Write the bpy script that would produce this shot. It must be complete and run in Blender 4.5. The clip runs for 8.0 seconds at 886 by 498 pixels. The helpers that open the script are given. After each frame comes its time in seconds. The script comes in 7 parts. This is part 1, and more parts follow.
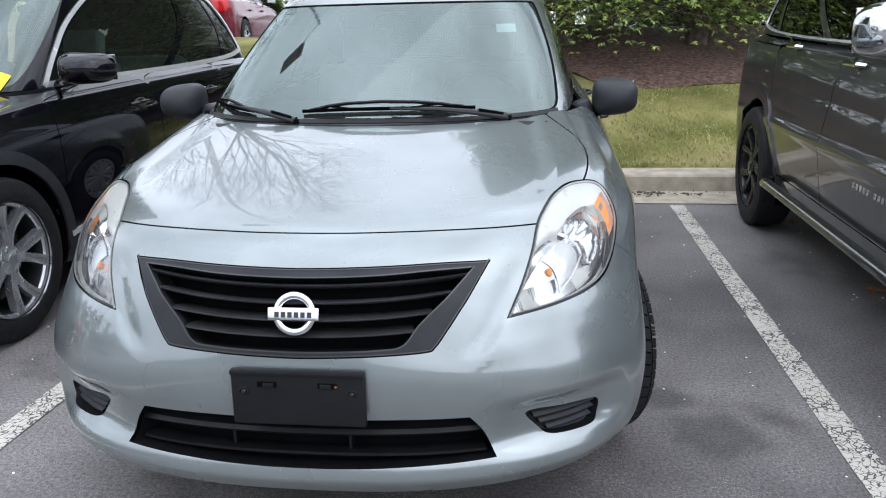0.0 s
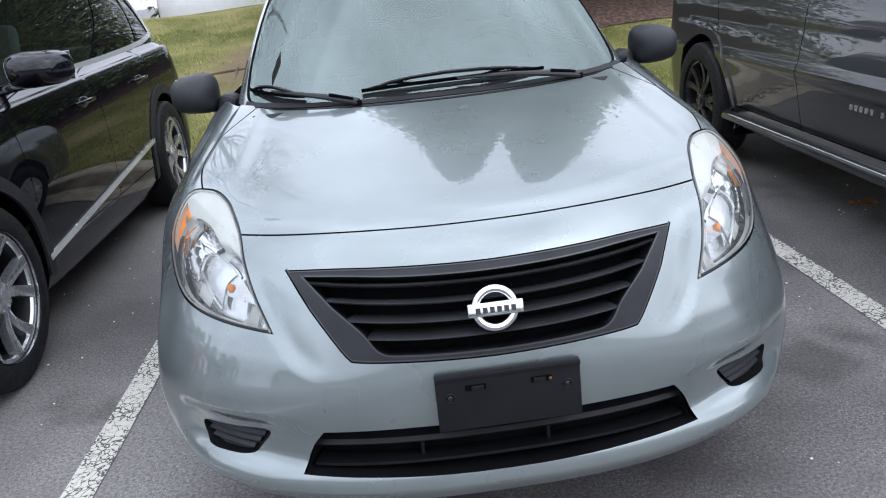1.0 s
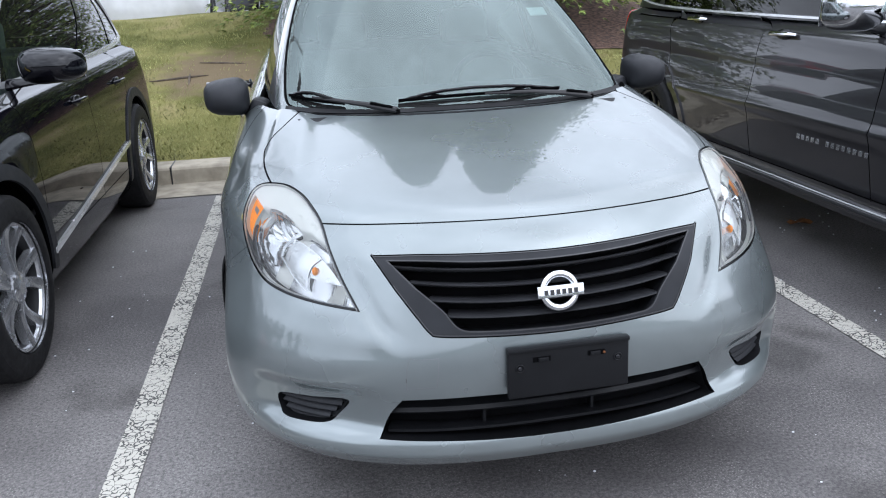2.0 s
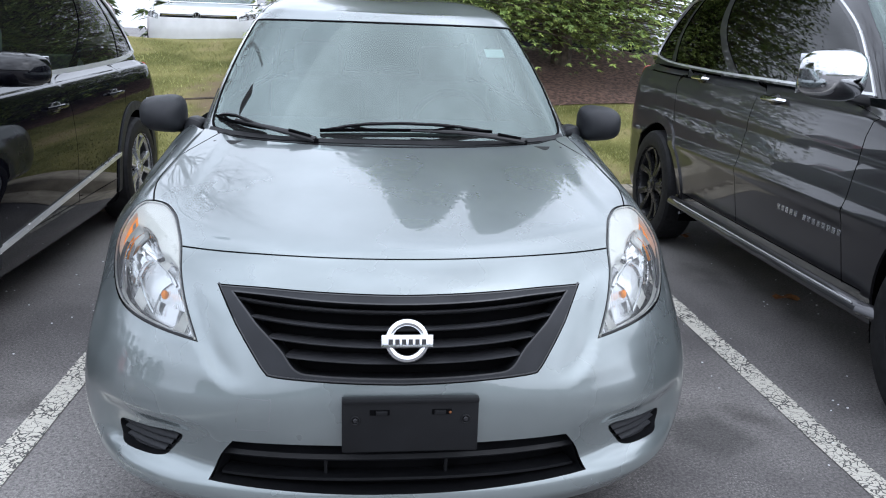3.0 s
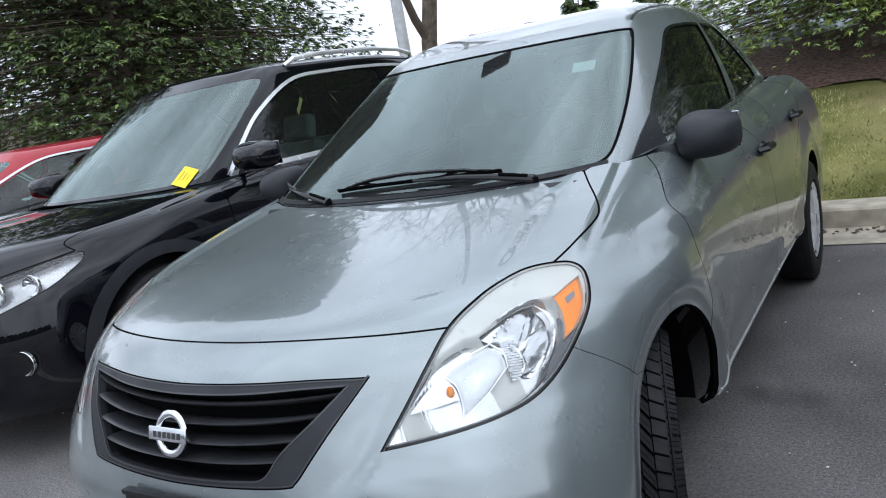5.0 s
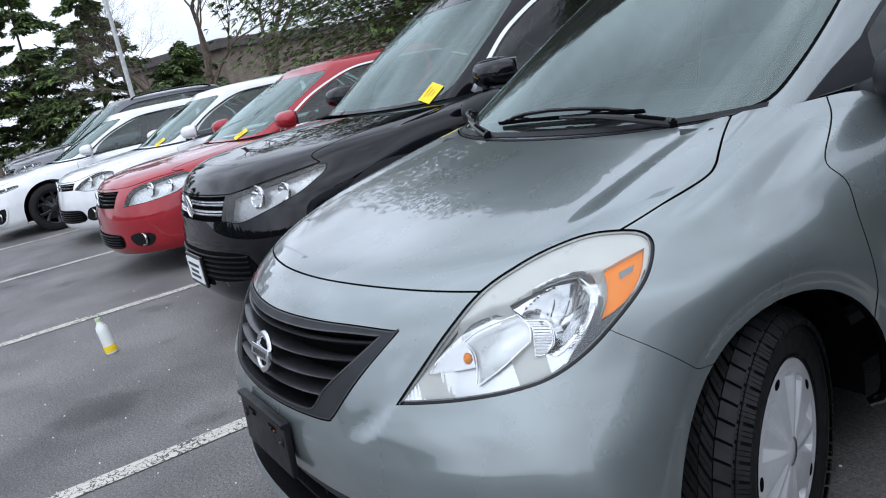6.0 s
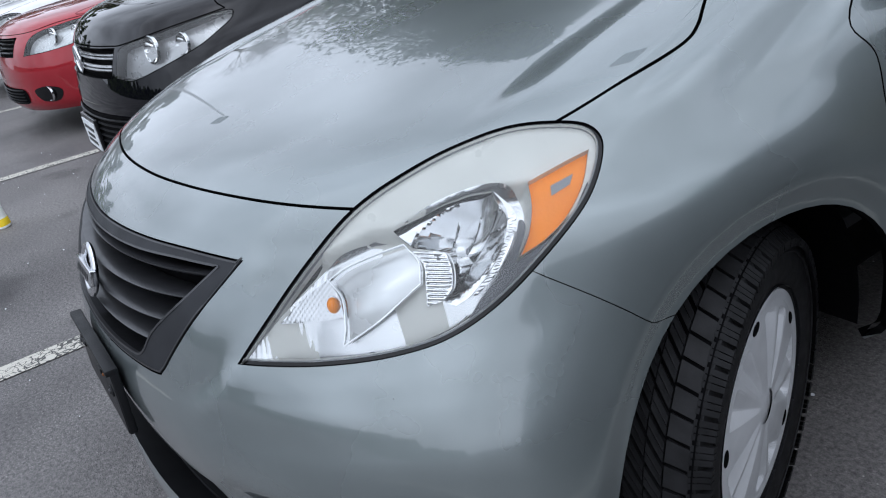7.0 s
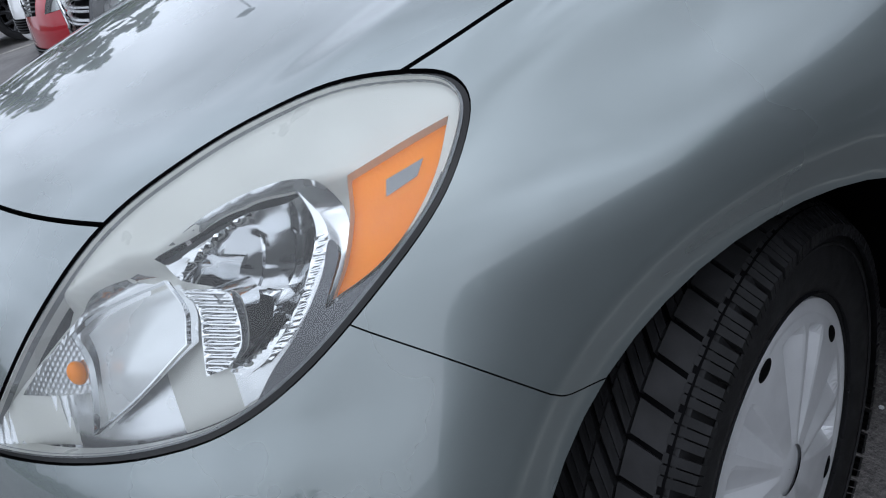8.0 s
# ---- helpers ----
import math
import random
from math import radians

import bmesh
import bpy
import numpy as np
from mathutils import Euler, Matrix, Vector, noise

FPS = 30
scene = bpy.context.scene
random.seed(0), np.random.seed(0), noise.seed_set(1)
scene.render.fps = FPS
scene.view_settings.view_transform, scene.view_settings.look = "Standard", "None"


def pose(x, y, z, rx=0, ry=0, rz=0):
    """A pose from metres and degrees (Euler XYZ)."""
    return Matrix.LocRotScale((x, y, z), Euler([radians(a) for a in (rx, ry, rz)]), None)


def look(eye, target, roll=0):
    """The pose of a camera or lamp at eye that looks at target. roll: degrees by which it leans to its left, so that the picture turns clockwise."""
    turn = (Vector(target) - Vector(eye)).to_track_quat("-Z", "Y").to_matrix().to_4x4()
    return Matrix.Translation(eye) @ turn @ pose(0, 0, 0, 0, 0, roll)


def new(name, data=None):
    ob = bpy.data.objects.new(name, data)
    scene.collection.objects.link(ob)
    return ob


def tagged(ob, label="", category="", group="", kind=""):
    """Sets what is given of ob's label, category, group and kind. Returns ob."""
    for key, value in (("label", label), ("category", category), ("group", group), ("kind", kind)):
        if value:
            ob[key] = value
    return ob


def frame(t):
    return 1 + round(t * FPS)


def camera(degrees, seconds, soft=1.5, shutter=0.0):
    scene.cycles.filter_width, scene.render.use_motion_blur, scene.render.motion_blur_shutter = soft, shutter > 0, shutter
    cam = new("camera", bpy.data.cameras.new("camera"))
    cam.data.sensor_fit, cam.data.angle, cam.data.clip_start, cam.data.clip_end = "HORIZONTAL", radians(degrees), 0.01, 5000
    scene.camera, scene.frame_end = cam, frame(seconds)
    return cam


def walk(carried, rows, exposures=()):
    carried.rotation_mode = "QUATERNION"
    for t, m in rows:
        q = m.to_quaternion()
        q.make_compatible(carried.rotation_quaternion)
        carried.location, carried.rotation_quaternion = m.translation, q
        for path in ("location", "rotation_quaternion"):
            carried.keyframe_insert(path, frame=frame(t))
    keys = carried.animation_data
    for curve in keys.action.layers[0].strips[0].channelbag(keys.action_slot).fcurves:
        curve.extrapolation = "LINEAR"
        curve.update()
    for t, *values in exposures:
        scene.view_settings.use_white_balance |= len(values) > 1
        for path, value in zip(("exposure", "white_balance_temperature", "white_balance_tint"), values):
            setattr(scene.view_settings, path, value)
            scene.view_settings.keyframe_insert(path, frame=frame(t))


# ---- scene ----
cam = camera(60.0, 8.0, soft=1.1)
PATH = [
    (0, (0.554, -1.565, 1.269), (0.299, 0.34, 0.714), -1.3),
    (0.5, (0.138, -1.497, 1.262), (0.035, 0.41, 0.669), -4.7),
    (1, (-0.16, -1.467, 1.321), (-0.072, 0.415, 0.652), -6.0),
    (1.2, (-0.294, -1.508, 1.313), (-0.113, 0.369, 0.647), -5.6),
    (2.3, (-0.576, -1.673, 1.367), (-0.209, 0.199, 0.767), -1.1),
    (2.5, (-0.432, -1.673, 1.35), (-0.075, 0.218, 0.806), 0.7),
    (3, (-0.084, -1.617, 1.324), (0.109, 0.301, 0.788), 2.0),
    (3.5, (0.241, -1.472, 1.268), (0.005, 0.427, 0.686), -2.0),
    (4, (0.672, -1.342, 1.238), (0.352, 0.576, 0.771), -5.0),
    (4.2, (0.868, -1.29, 1.217), (0.395, 0.605, 0.786), -6.0),
    (5.3, (1.527, -0.732, 1.237), (0.201, 0.714, 0.85), -10.9),
    (5.5, (1.636, -0.621, 1.225), (0.161, 0.667, 0.819), -11.1),
    (6, (1.732, -0.444, 1.231), (0.036, 0.507, 0.762), -11.3),
    (6.5, (1.603, -0.28, 1.193), (-0.107, 0.572, 0.604), -12.4),
    (7, (1.421, -0.098, 1.157), (-0.153, 0.808, 0.319), -10.6),
    (7.5, (1.385, 0.057, 1.156), (-0.148, 0.885, 0.174), -12.9),
    (8, (1.233, 0.303, 1.019), (-0.404, 0.967, 0.082), -16.2),
]
walk(cam, [(t, look(eye, target, roll)) for t, eye, target, roll in PATH],
     exposures=((0, 1.12, 6040, 12), (0.6, 1.10, 5940, 12), (4.2, 0.95, 5860, 11), (5.3, 0.70, 5850, 10), (6.5, 0.48, 5850, 11), (8, 0.36, 5850, 10)))

# ---- overcast daylight ----
world = bpy.data.worlds.new("world")
scene.world = world
world.use_nodes = True
wn = world.node_tree
sky = wn.nodes.new("ShaderNodeTexSky")
sky.sky_type, sky.sun_disc = "NISHITA", False
sky.sun_elevation, sky.sun_rotation = radians(55), radians(126)
sky.air_density, sky.dust_density, sky.ozone_density = 1.0, 4.0, 1.0
hsv = wn.nodes.new("ShaderNodeHueSaturation")
hsv.inputs["Saturation"].default_value = 0.18
coord = wn.nodes.new("ShaderNodeTexCoord")
cloud = wn.nodes.new("ShaderNodeTexNoise")
cloud.inputs["Scale"].default_value, cloud.inputs["Detail"].default_value = 2.6, 6.0
stretch = wn.nodes.new("ShaderNodeMapping")
stretch.inputs["Scale"].default_value = (1.0, 1.0, 1.8)
tone = wn.nodes.new("ShaderNodeMapRange")
tone.inputs["From Min"].default_value, tone.inputs["From Max"].default_value = 0.3, 0.7
tone.inputs["To Min"].default_value, tone.inputs["To Max"].default_value = 0.55, 1.36
sep = wn.nodes.new("ShaderNodeSeparateXYZ")
rise = wn.nodes.new("ShaderNodeMapRange")
rise.inputs["From Min"].default_value, rise.inputs["From Max"].default_value = 0.0, 0.9
rise.inputs["To Min"].default_value, rise.inputs["To Max"].default_value = 5.4, 7.8
veil = wn.nodes.new("ShaderNodeMix")
veil.data_type = "RGBA"
veil.inputs["Factor"].default_value = 0.8
deck_tint = wn.nodes.new("ShaderNodeMix")
deck_tint.data_type, deck_tint.blend_type = "RGBA", "MULTIPLY"
deck_tint.inputs["Factor"].default_value = 1.0
deck_tint.inputs["A"].default_value = (0.95, 0.985, 1.04, 1)
mul = wn.nodes.new("ShaderNodeMix")
mul.data_type, mul.blend_type = "RGBA", "MULTIPLY"
mul.inputs["Factor"].default_value = 1.0
wn.links.new(coord.outputs["Generated"], sep.inputs["Vector"])
wn.links.new(sep.outputs["Z"], rise.inputs["Value"])
wn.links.new(rise.outputs["Result"], deck_tint.inputs["B"])
wn.links.new(coord.outputs["Generated"], stretch.inputs["Vector"])
wn.links.new(stretch.outputs["Vector"], cloud.inputs["Vector"])
wn.links.new(cloud.outputs["Fac"], tone.inputs["Value"])
wn.links.new(sky.outputs["Color"], hsv.inputs["Color"])
wn.links.new(hsv.outputs["Color"], veil.inputs["A"])
wn.links.new(deck_tint.outputs["Result"], veil.inputs["B"])
wn.links.new(veil.outputs["Result"], mul.inputs["A"])
wn.links.new(tone.outputs["Result"], mul.inputs["B"])
wn.links.new(mul.outputs["Result"], wn.nodes["Background"].inputs["Color"])
wn.nodes["Background"].inputs["Strength"].default_value = 0.15
sun = new("sun", bpy.data.lights.new("sun", "SUN"))
sun.data.energy, sun.data.angle, sun.data.color = 0.5, radians(120), (1.0, 0.97, 0.93)
sun.matrix_world = look((0, 0, 30), (-14.0, 10.0, 5.0))

# ---- materials ----
MATS = {}


def shader(name):
    m = bpy.data.materials.new(name)
    m.use_nodes = True
    MATS[name] = m
    return m, m.node_tree, m.node_tree.nodes["Principled BSDF"]


def setp(b, **kw):
    for k, v in kw.items():
        b.inputs[k.replace("_", " ")].default_value = v


def noise_mix(nt, b, c1, c2, scale, detail=4.0, lo=0.35, hi=0.65, use="Object"):
    """Base colour from c1 to c2 by noise at that scale."""
    co = nt.nodes.new("ShaderNodeTexCoord")
    n = nt.nodes.new("ShaderNodeTexNoise")
    n.inputs["Scale"].default_value, n.inputs["Detail"].default_value = scale, detail
    r = nt.nodes.new("ShaderNodeValToRGB")
    r.color_ramp.elements[0].position, r.color_ramp.elements[1].position = lo, hi
    r.color_ramp.elements[0].color, r.color_ramp.elements[1].color = (*c1, 1), (*c2, 1)
    nt.links.new(co.outputs[use], n.inputs["Vector"])
    nt.links.new(n.outputs["Fac"], r.inputs["Fac"])
    nt.links.new(r.outputs["Color"], b.inputs["Base Color"])
    return co, n, r


def bumped(nt, b, co, scale, strength, dist=0.002, detail=3.0, use="Object"):
    n = nt.nodes.new("ShaderNodeTexNoise")
    n.inputs["Scale"].default_value, n.inputs["Detail"].default_value = scale, detail
    k = nt.nodes.new("ShaderNodeBump")
    k.inputs["Strength"].default_value, k.inputs["Distance"].default_value = strength, dist
    nt.links.new(co.outputs[use], n.inputs["Vector"])
    nt.links.new(n.outputs["Fac"], k.inputs["Height"])
    nt.links.new(k.outputs["Normal"], b.inputs["Normal"])
    return n


def rough_var(nt, b, co, scale, lo, hi, use="Object"):
    n = nt.nodes.new("ShaderNodeTexNoise")
    n.inputs["Scale"].default_value, n.inputs["Detail"].default_value = scale, 5.0
    r = nt.nodes.new("ShaderNodeMapRange")
    r.inputs["From Min"].default_value, r.inputs["From Max"].default_value = 0.3, 0.7
    r.inputs["To Min"].default_value, r.inputs["To Max"].default_value = lo, hi
    nt.links.new(co.outputs[use], n.inputs["Vector"])
    nt.links.new(n.outputs["Fac"], r.inputs["Value"])
    nt.links.new(r.outputs["Result"], b.inputs["Roughness"])


def paint(name, c, metal, rough, coat=1.0, dirt=0.08, spec=0.15, ior=1.5):
    m, nt, b = shader(name)
    d = tuple(x * (1 - dirt) + 0.02 * dirt for x in c)
    co, n, r = noise_mix(nt, b, d, c, 7.0, 6.0)
    setp(b, Metallic=metal, Coat_Weight=coat, Coat_Roughness=0.012, Coat_IOR=ior, Specular_IOR_Level=spec)
    rough_var(nt, b, co, 2.5, rough - 0.04, rough + 0.05)
    return m


def plain(name, c, rough=0.5, metal=0.0, var=0.15, scale=12.0, grain=0.0, grain_scale=400.0, spec=0.5):
    m, nt, b = shader(name)
    co, n, r = noise_mix(nt, b, tuple(x * (1 - var) for x in c), tuple(min(1, x * (1 + var)) for x in c), scale)
    rough_var(nt, b, co, scale * 1.7, max(0.02, rough - 0.06), min(1, rough + 0.06))
    setp(b, Metallic=metal, Specular_IOR_Level=spec)
    if grain:
        bumped(nt, b, co, grain_scale, grain, 0.0006)
    return m


paint("silver_paint", (0.230, 0.260, 0.263), 0.62, 0.28, ior=1.60)
paint("black_paint", (0.0025, 0.0025, 0.0045), 0.0, 0.30, 1.0, spec=0.0, ior=1.45)
paint("charcoal_paint", (0.036, 0.0352, 0.039), 0.6, 0.34, ior=1.58)
paint("red_paint", (0.33, 0.012, 0.022), 0.25, 0.34)
paint("white_paint", (0.76, 0.77, 0.78), 0.0, 0.32)
paint("grey_paint", (0.11, 0.115, 0.13), 0.5, 0.36)
paint("maroon_paint", (0.16, 0.012, 0.022), 0.3, 0.34)
plain("black_plastic", (0.007, 0.0073, 0.0085), 0.44, spec=0.22, grain=0.25, grain_scale=900.0)
plain("grey_plastic", (0.017, 0.018, 0.021), 0.52, spec=0.28, grain=0.3, grain_scale=900.0)
plain("grille_black", (0.024, 0.0245, 0.027), 0.34, spec=0.6, grain=0.15, grain_scale=900.0)
plain("gloss_black", (0.005, 0.005, 0.006), 0.22, spec=0.35)
# near-black with the shade of recesses and gaps in it; also wipers, seals
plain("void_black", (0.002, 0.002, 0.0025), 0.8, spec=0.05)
plain("rubber", (0.011, 0.011, 0.012), 0.62, spec=0.2, var=0.3, scale=30, grain=0.5, grain_scale=300.0)
plain("chrome", (0.66, 0.67, 0.69), 0.12, 1.0, var=0.04)
plain("lamp_chrome", (0.70, 0.71, 0.72), 0.09, 1.0, var=0.04)
plain("lamp_white", (0.72, 0.74, 0.75), 0.28, 0.35, var=0.04)
plain("lamp_satin", (0.62, 0.63, 0.64), 0.22, 0.9, var=0.03)
plain("lamp_cream", (0.60, 0.605, 0.57), 0.32, 0.1, var=0.05)
plain("lamp_shadow", (0.50, 0.505, 0.515), 0.30, 0.6, var=0.1)
# chrome with the dark reflection of the ground put into its colour
plain("lamp_dark_reflection", (0.07, 0.072, 0.078), 0.10, 0.9, var=0.05)
plain("bright_trim", (0.76, 0.77, 0.78), 0.22, 0.65, var=0.04)
plain("card_ink", (0.50, 0.34, 0.01), 0.6)
plain("lamp_grey", (0.20, 0.21, 0.22), 0.3, 0.5, var=0.1)
plain("wheel_silver", (0.52, 0.53, 0.55), 0.24, 0.85, var=0.08)
plain("alloy", (0.60, 0.61, 0.63), 0.34, 0.2, var=0.10)
plain("dark_alloy", (0.030, 0.030, 0.033), 0.24, 0.6)
plain("amber", (0.95, 0.275, 0.0), 0.4, var=0.08, grain=0.6, grain_scale=260.0, spec=0.15)
plain("red_lens", (0.45, 0.010, 0.012), 0.15)
plain("yellow_card", (0.86, 0.62, 0.015), 0.6, var=0.06)
plain("white_card", (0.75, 0.77, 0.78), 0.6, var=0.05)
plain("interior", (0.040, 0.042, 0.045), 0.75)
plain("interior_light", (0.15, 0.155, 0.155), 0.8)
plain("dark_print", (0.02, 0.02, 0.022), 0.5)
plain("silver_print", (0.62, 0.63, 0.65), 0.25, 0.9)
plain("rust", (0.16, 0.06, 0.02), 0.7, 0.4, var=0.4, scale=60)
plain("bottle_plastic", (0.78, 0.80, 0.76), 0.3, var=0.06)
plain("bottle_cap", (0.45, 0.55, 0.30), 0.4)
plain("concrete", (0.36, 0.32, 0.25), 0.85, var=0.22, scale=9.0, grain=0.5, grain_scale=160.0)
plain("leaf_brown", (0.24, 0.10, 0.035), 0.7, var=0.4, scale=40.0)
plain("lamp_pole", (0.50, 0.51, 0.52), 0.5)
plain("wall_brick", (0.20, 0.165, 0.13), 0.85, var=0.2, scale=3.0)
plain("roofing", (0.09, 0.08, 0.08), 0.9, var=0.2)


def glass(name, tint, haze=0.0, ior=1.5, rough=0.0, film=(1, 1, 1)):
    """Clear sheet: see-through with a tint, gloss by angle, and a thin film of dust."""
    m = bpy.data.materials.new(name)
    m.use_nodes = True
    MATS[name] = m
    nt = m.node_tree
    nt.nodes.remove(nt.nodes["Principled BSDF"])
    o = nt.nodes["Material Output"]
    tr = nt.nodes.new("ShaderNodeBsdfTransparent")
    tr.inputs["Color"].default_value = (*tint, 1)
    gl = nt.nodes.new("ShaderNodeBsdfGlossy")
    gl.inputs["Roughness"].default_value = rough
    gl.inputs["Color"].default_value = (*film, 1)
    fr = nt.nodes.new("ShaderNodeFresnel")
    fr.inputs["IOR"].default_value = ior
    df = nt.nodes.new("ShaderNodeBsdfDiffuse")
    df.inputs["Color"].default_value = (0.6, 0.6, 0.6, 1)
    m1, m2 = nt.nodes.new("ShaderNodeMixShader"), nt.nodes.new("ShaderNodeMixShader")
    m1.inputs["Fac"].default_value = haze
    nt.links.new(tr.outputs["BSDF"], m1.inputs[1])
    nt.links.new(df.outputs["BSDF"], m1.inputs[2])
    nt.links.new(fr.outputs["Fac"], m2.inputs["Fac"])
    nt.links.new(m1.outputs["Shader"], m2.inputs[1])
    nt.links.new(gl.outputs["BSDF"], m2.inputs[2])
    nt.links.new(m2.outputs["Shader"], o.inputs["Surface"])
    return m


glass("windscreen", (0.60, 0.73, 0.70), 0.03, 2.0, 0.0, (0.84, 1.0, 0.965))
glass("side_glass", (0.42, 0.54, 0.50), 0.01, 1.6)
glass("dark_glass", (0.06, 0.07, 0.07), 0.0, 1.6)
glass("lamp_lens", (0.95, 0.96, 0.96), 0.07, 1.33, 0.0)

# ---- mesh tools ----
from mathutils.geometry import delaunay_2d_cdt


def mesh_ob(name, verts, faces, mat, parent=None, label="", normals=None, smooth=True):
    me = bpy.data.meshes.new(name)
    me.from_pydata([tuple(v) for v in verts], [], [tuple(f) for f in faces])
    me.materials.append(MATS[mat])
    if smooth:
        me.polygons.foreach_set("use_smooth", [True] * len(me.polygons))
    me.update()
    if normals is not None:
        me.normals_split_custom_set_from_vertices([tuple(n) for n in normals])
    ob = new(name, me)
    if parent is not None:
        ob.parent = parent
    if label:
        ob["label"] = label
    return ob


def part(name, bm, mat, parent=None, label="", smooth=False):
    me = bpy.data.meshes.new(name)
    bmesh.ops.recalc_face_normals(bm, faces=bm.faces)
    bm.to_mesh(me)
    bm.free()
    me.materials.append(MATS[mat])
    if smooth:
        me.polygons.foreach_set("use_smooth", [True] * len(me.polygons))
        me.set_sharp_from_angle(angle=radians(30))
    ob = new(name, me)
    if parent is not None:
        ob.parent = parent
    if label:
        ob["label"] = label
    return ob


def thing(name, label, category, group="", m=None):
    ob = new(name)
    ob.empty_display_size = 0.1
    if m is not None:
        ob.matrix_world = m
    return tagged(ob, label, category, group)


def box(size, m=None, bevel=0.0, seg=2, bm=None):
    """A box of that size about its middle, with rounded edges."""
    own = bmesh.new()
    bmesh.ops.create_cube(own, size=1.0)
    bmesh.ops.scale(own, vec=size, verts=own.verts)
    if bevel:
        bmesh.ops.bevel(own, geom=own.edges[:], offset=bevel, segments=seg, profile=0.6, affect="EDGES")
    if m is not None:
        own.transform(m)
    return merge(bm, own)


def merge(bm, own):
    if bm is None:
        return own
    me = bpy.data.meshes.new("scratch")
    own.to_mesh(me)
    own.free()
    bm.from_mesh(me)
    bpy.data.meshes.remove(me)
    return bm


def rod(points, radii, sides=10, bm=None, caps=True, flat=1.0):
    """A tube along the points with a radius at each; flat squeezes it across."""
    own = bmesh.new() if bm is None else bm
    pts = [Vector(p) for p in points]
    if not hasattr(radii, "__len__"):
        radii = [radii] * len(pts)
    rings = []
    u = None
    for i, p in enumerate(pts):
        d = (pts[min(i + 1, len(pts) - 1)] - pts[max(i - 1, 0)]).normalized()
        if u is None:
            u = d.orthogonal().normalized()
        u = (u - d * u.dot(d)).normalized()
        v = d.cross(u)
        rings.append([own.verts.new(p + (u * math.cos(a) + v * math.sin(a) * flat) * radii[i])
                      for a in (2 * math.pi * k / sides for k in range(sides))])
    for a, b in zip(rings, rings[1:]):
        for k in range(sides):
            own.faces.new((a[k], a[(k + 1) % sides], b[(k + 1) % sides], b[k]))
    if caps:
        own.faces.new(rings[0][::-1])
        own.faces.new(rings[-1])
    return own


def lathe(profile, n=48, axis="x", bm=None, closed=False):
    """Turns (radius, along) pairs about the axis."""
    own = bmesh.new()
    rings = []
    for r, h in profile:
        row = []
        for k in range(n):
            a = 2 * math.pi * k / n
            c, s = r * math.cos(a), r * math.sin(a)
            row.append(own.verts.new({"x": (h, c, s), "y": (c, h, s), "z": (c, s, h)}[axis]))
        rings.append(row)
    pairs = list(zip(rings, rings[1:]))
    if closed:
        pairs.append((rings[-1], rings[0]))
    for a, b in pairs:
        for k in range(n):
            own.faces.new((a[k], a[(k + 1) % n], b[(k + 1) % n], b[k]))
    return merge(bm, own)


def torus(R, r, m=None, n=40, k=12, bm=None, flat=1.0):
    own = lathe([(R + r * math.cos(2 * math.pi * i / k), r * flat * math.sin(2 * math.pi * i / k)) for i in range(k)], n, "y", None, True)
    if m is not None:
        own.transform(m)
    return merge(bm, own)


def smooth_loop(pts, per=6, closed=True, hard=()):
    """A rounded curve through pts (numpy, n x 2); corners named in hard stay sharp."""
    pts = np.asarray(pts, float)
    n = len(pts)
    out = []
    for i in range(n if closed else n - 1):
        p0, p1, p2, p3 = pts[(i - 1) % n], pts[i], pts[(i + 1) % n], pts[(i + 2) % n]
        if not closed:
            p0 = pts[max(i - 1, 0)]
            p3 = pts[min(i + 2, n - 1)]
        if i in hard:
            p0 = 2 * p1 - p2
        if (i + 1) % n in hard:
            p3 = 2 * p2 - p1
        for k in range(per):
            u = k / per
            out.append(0.5 * (2 * p1 + (p2 - p0) * u + (2 * p0 - 5 * p1 + 4 * p2 - p3) * u ** 2 + (3 * p1 - p0 - 3 * p2 + p3) * u ** 3))
    if not closed:
        out.append(pts[-1])
    return np.array(out)


def inside(poly, pts):
    x, y = pts[:, 0], pts[:, 1]
    res = np.zeros(len(pts), bool)
    a, b = poly, np.roll(poly, -1, 0)
    for (x1, y1), (x2, y2) in zip(a, b):
        hit = (y1 > y) != (y2 > y)
        with np.errstate(divide="ignore", invalid="ignore"):
            res ^= hit & (x < (x2 - x1) * (y - y1) / (y2 - y1 if y2 != y1 else 1e-12) + x1)
    return res


WS = 10.0   # w is stretched by this for a metric that suits triangles


def mirror_at(shell, q, out=0.0):
    """Points of a shell for q = (s, w) with w below 0 on the other side."""
    P = shell.at(q[:, 0], np.abs(q[:, 1]), out)
    P[:, 0] *= np.where(q[:, 1] < 0, -1, 1)
    return P


def mirror_normal(shell, q):
    e = 3e-3
    s, w = q[:, 0], np.abs(q[:, 1])
    lo, hi = np.clip(s - e, 0, len(shell.rows) - 1), np.clip(s + e, 0, len(shell.rows) - 1)
    ds = shell.at(hi, w) - shell.at(lo, w)
    wl, wh = np.clip(w - e, 0, 4), np.clip(w + e, 0, 4)
    A, Bq = shell.at(s, wh), shell.at(s, wl)
    near = w < e
    Bq[near] = A[near] * (-1, 1, 1)
    n = np.cross(A - Bq, ds)
    n /= np.linalg.norm(n, axis=1)[:, None] + 1e-12
    n[:, 0] *= np.where(q[:, 1] < 0, -1, 1)
    return n


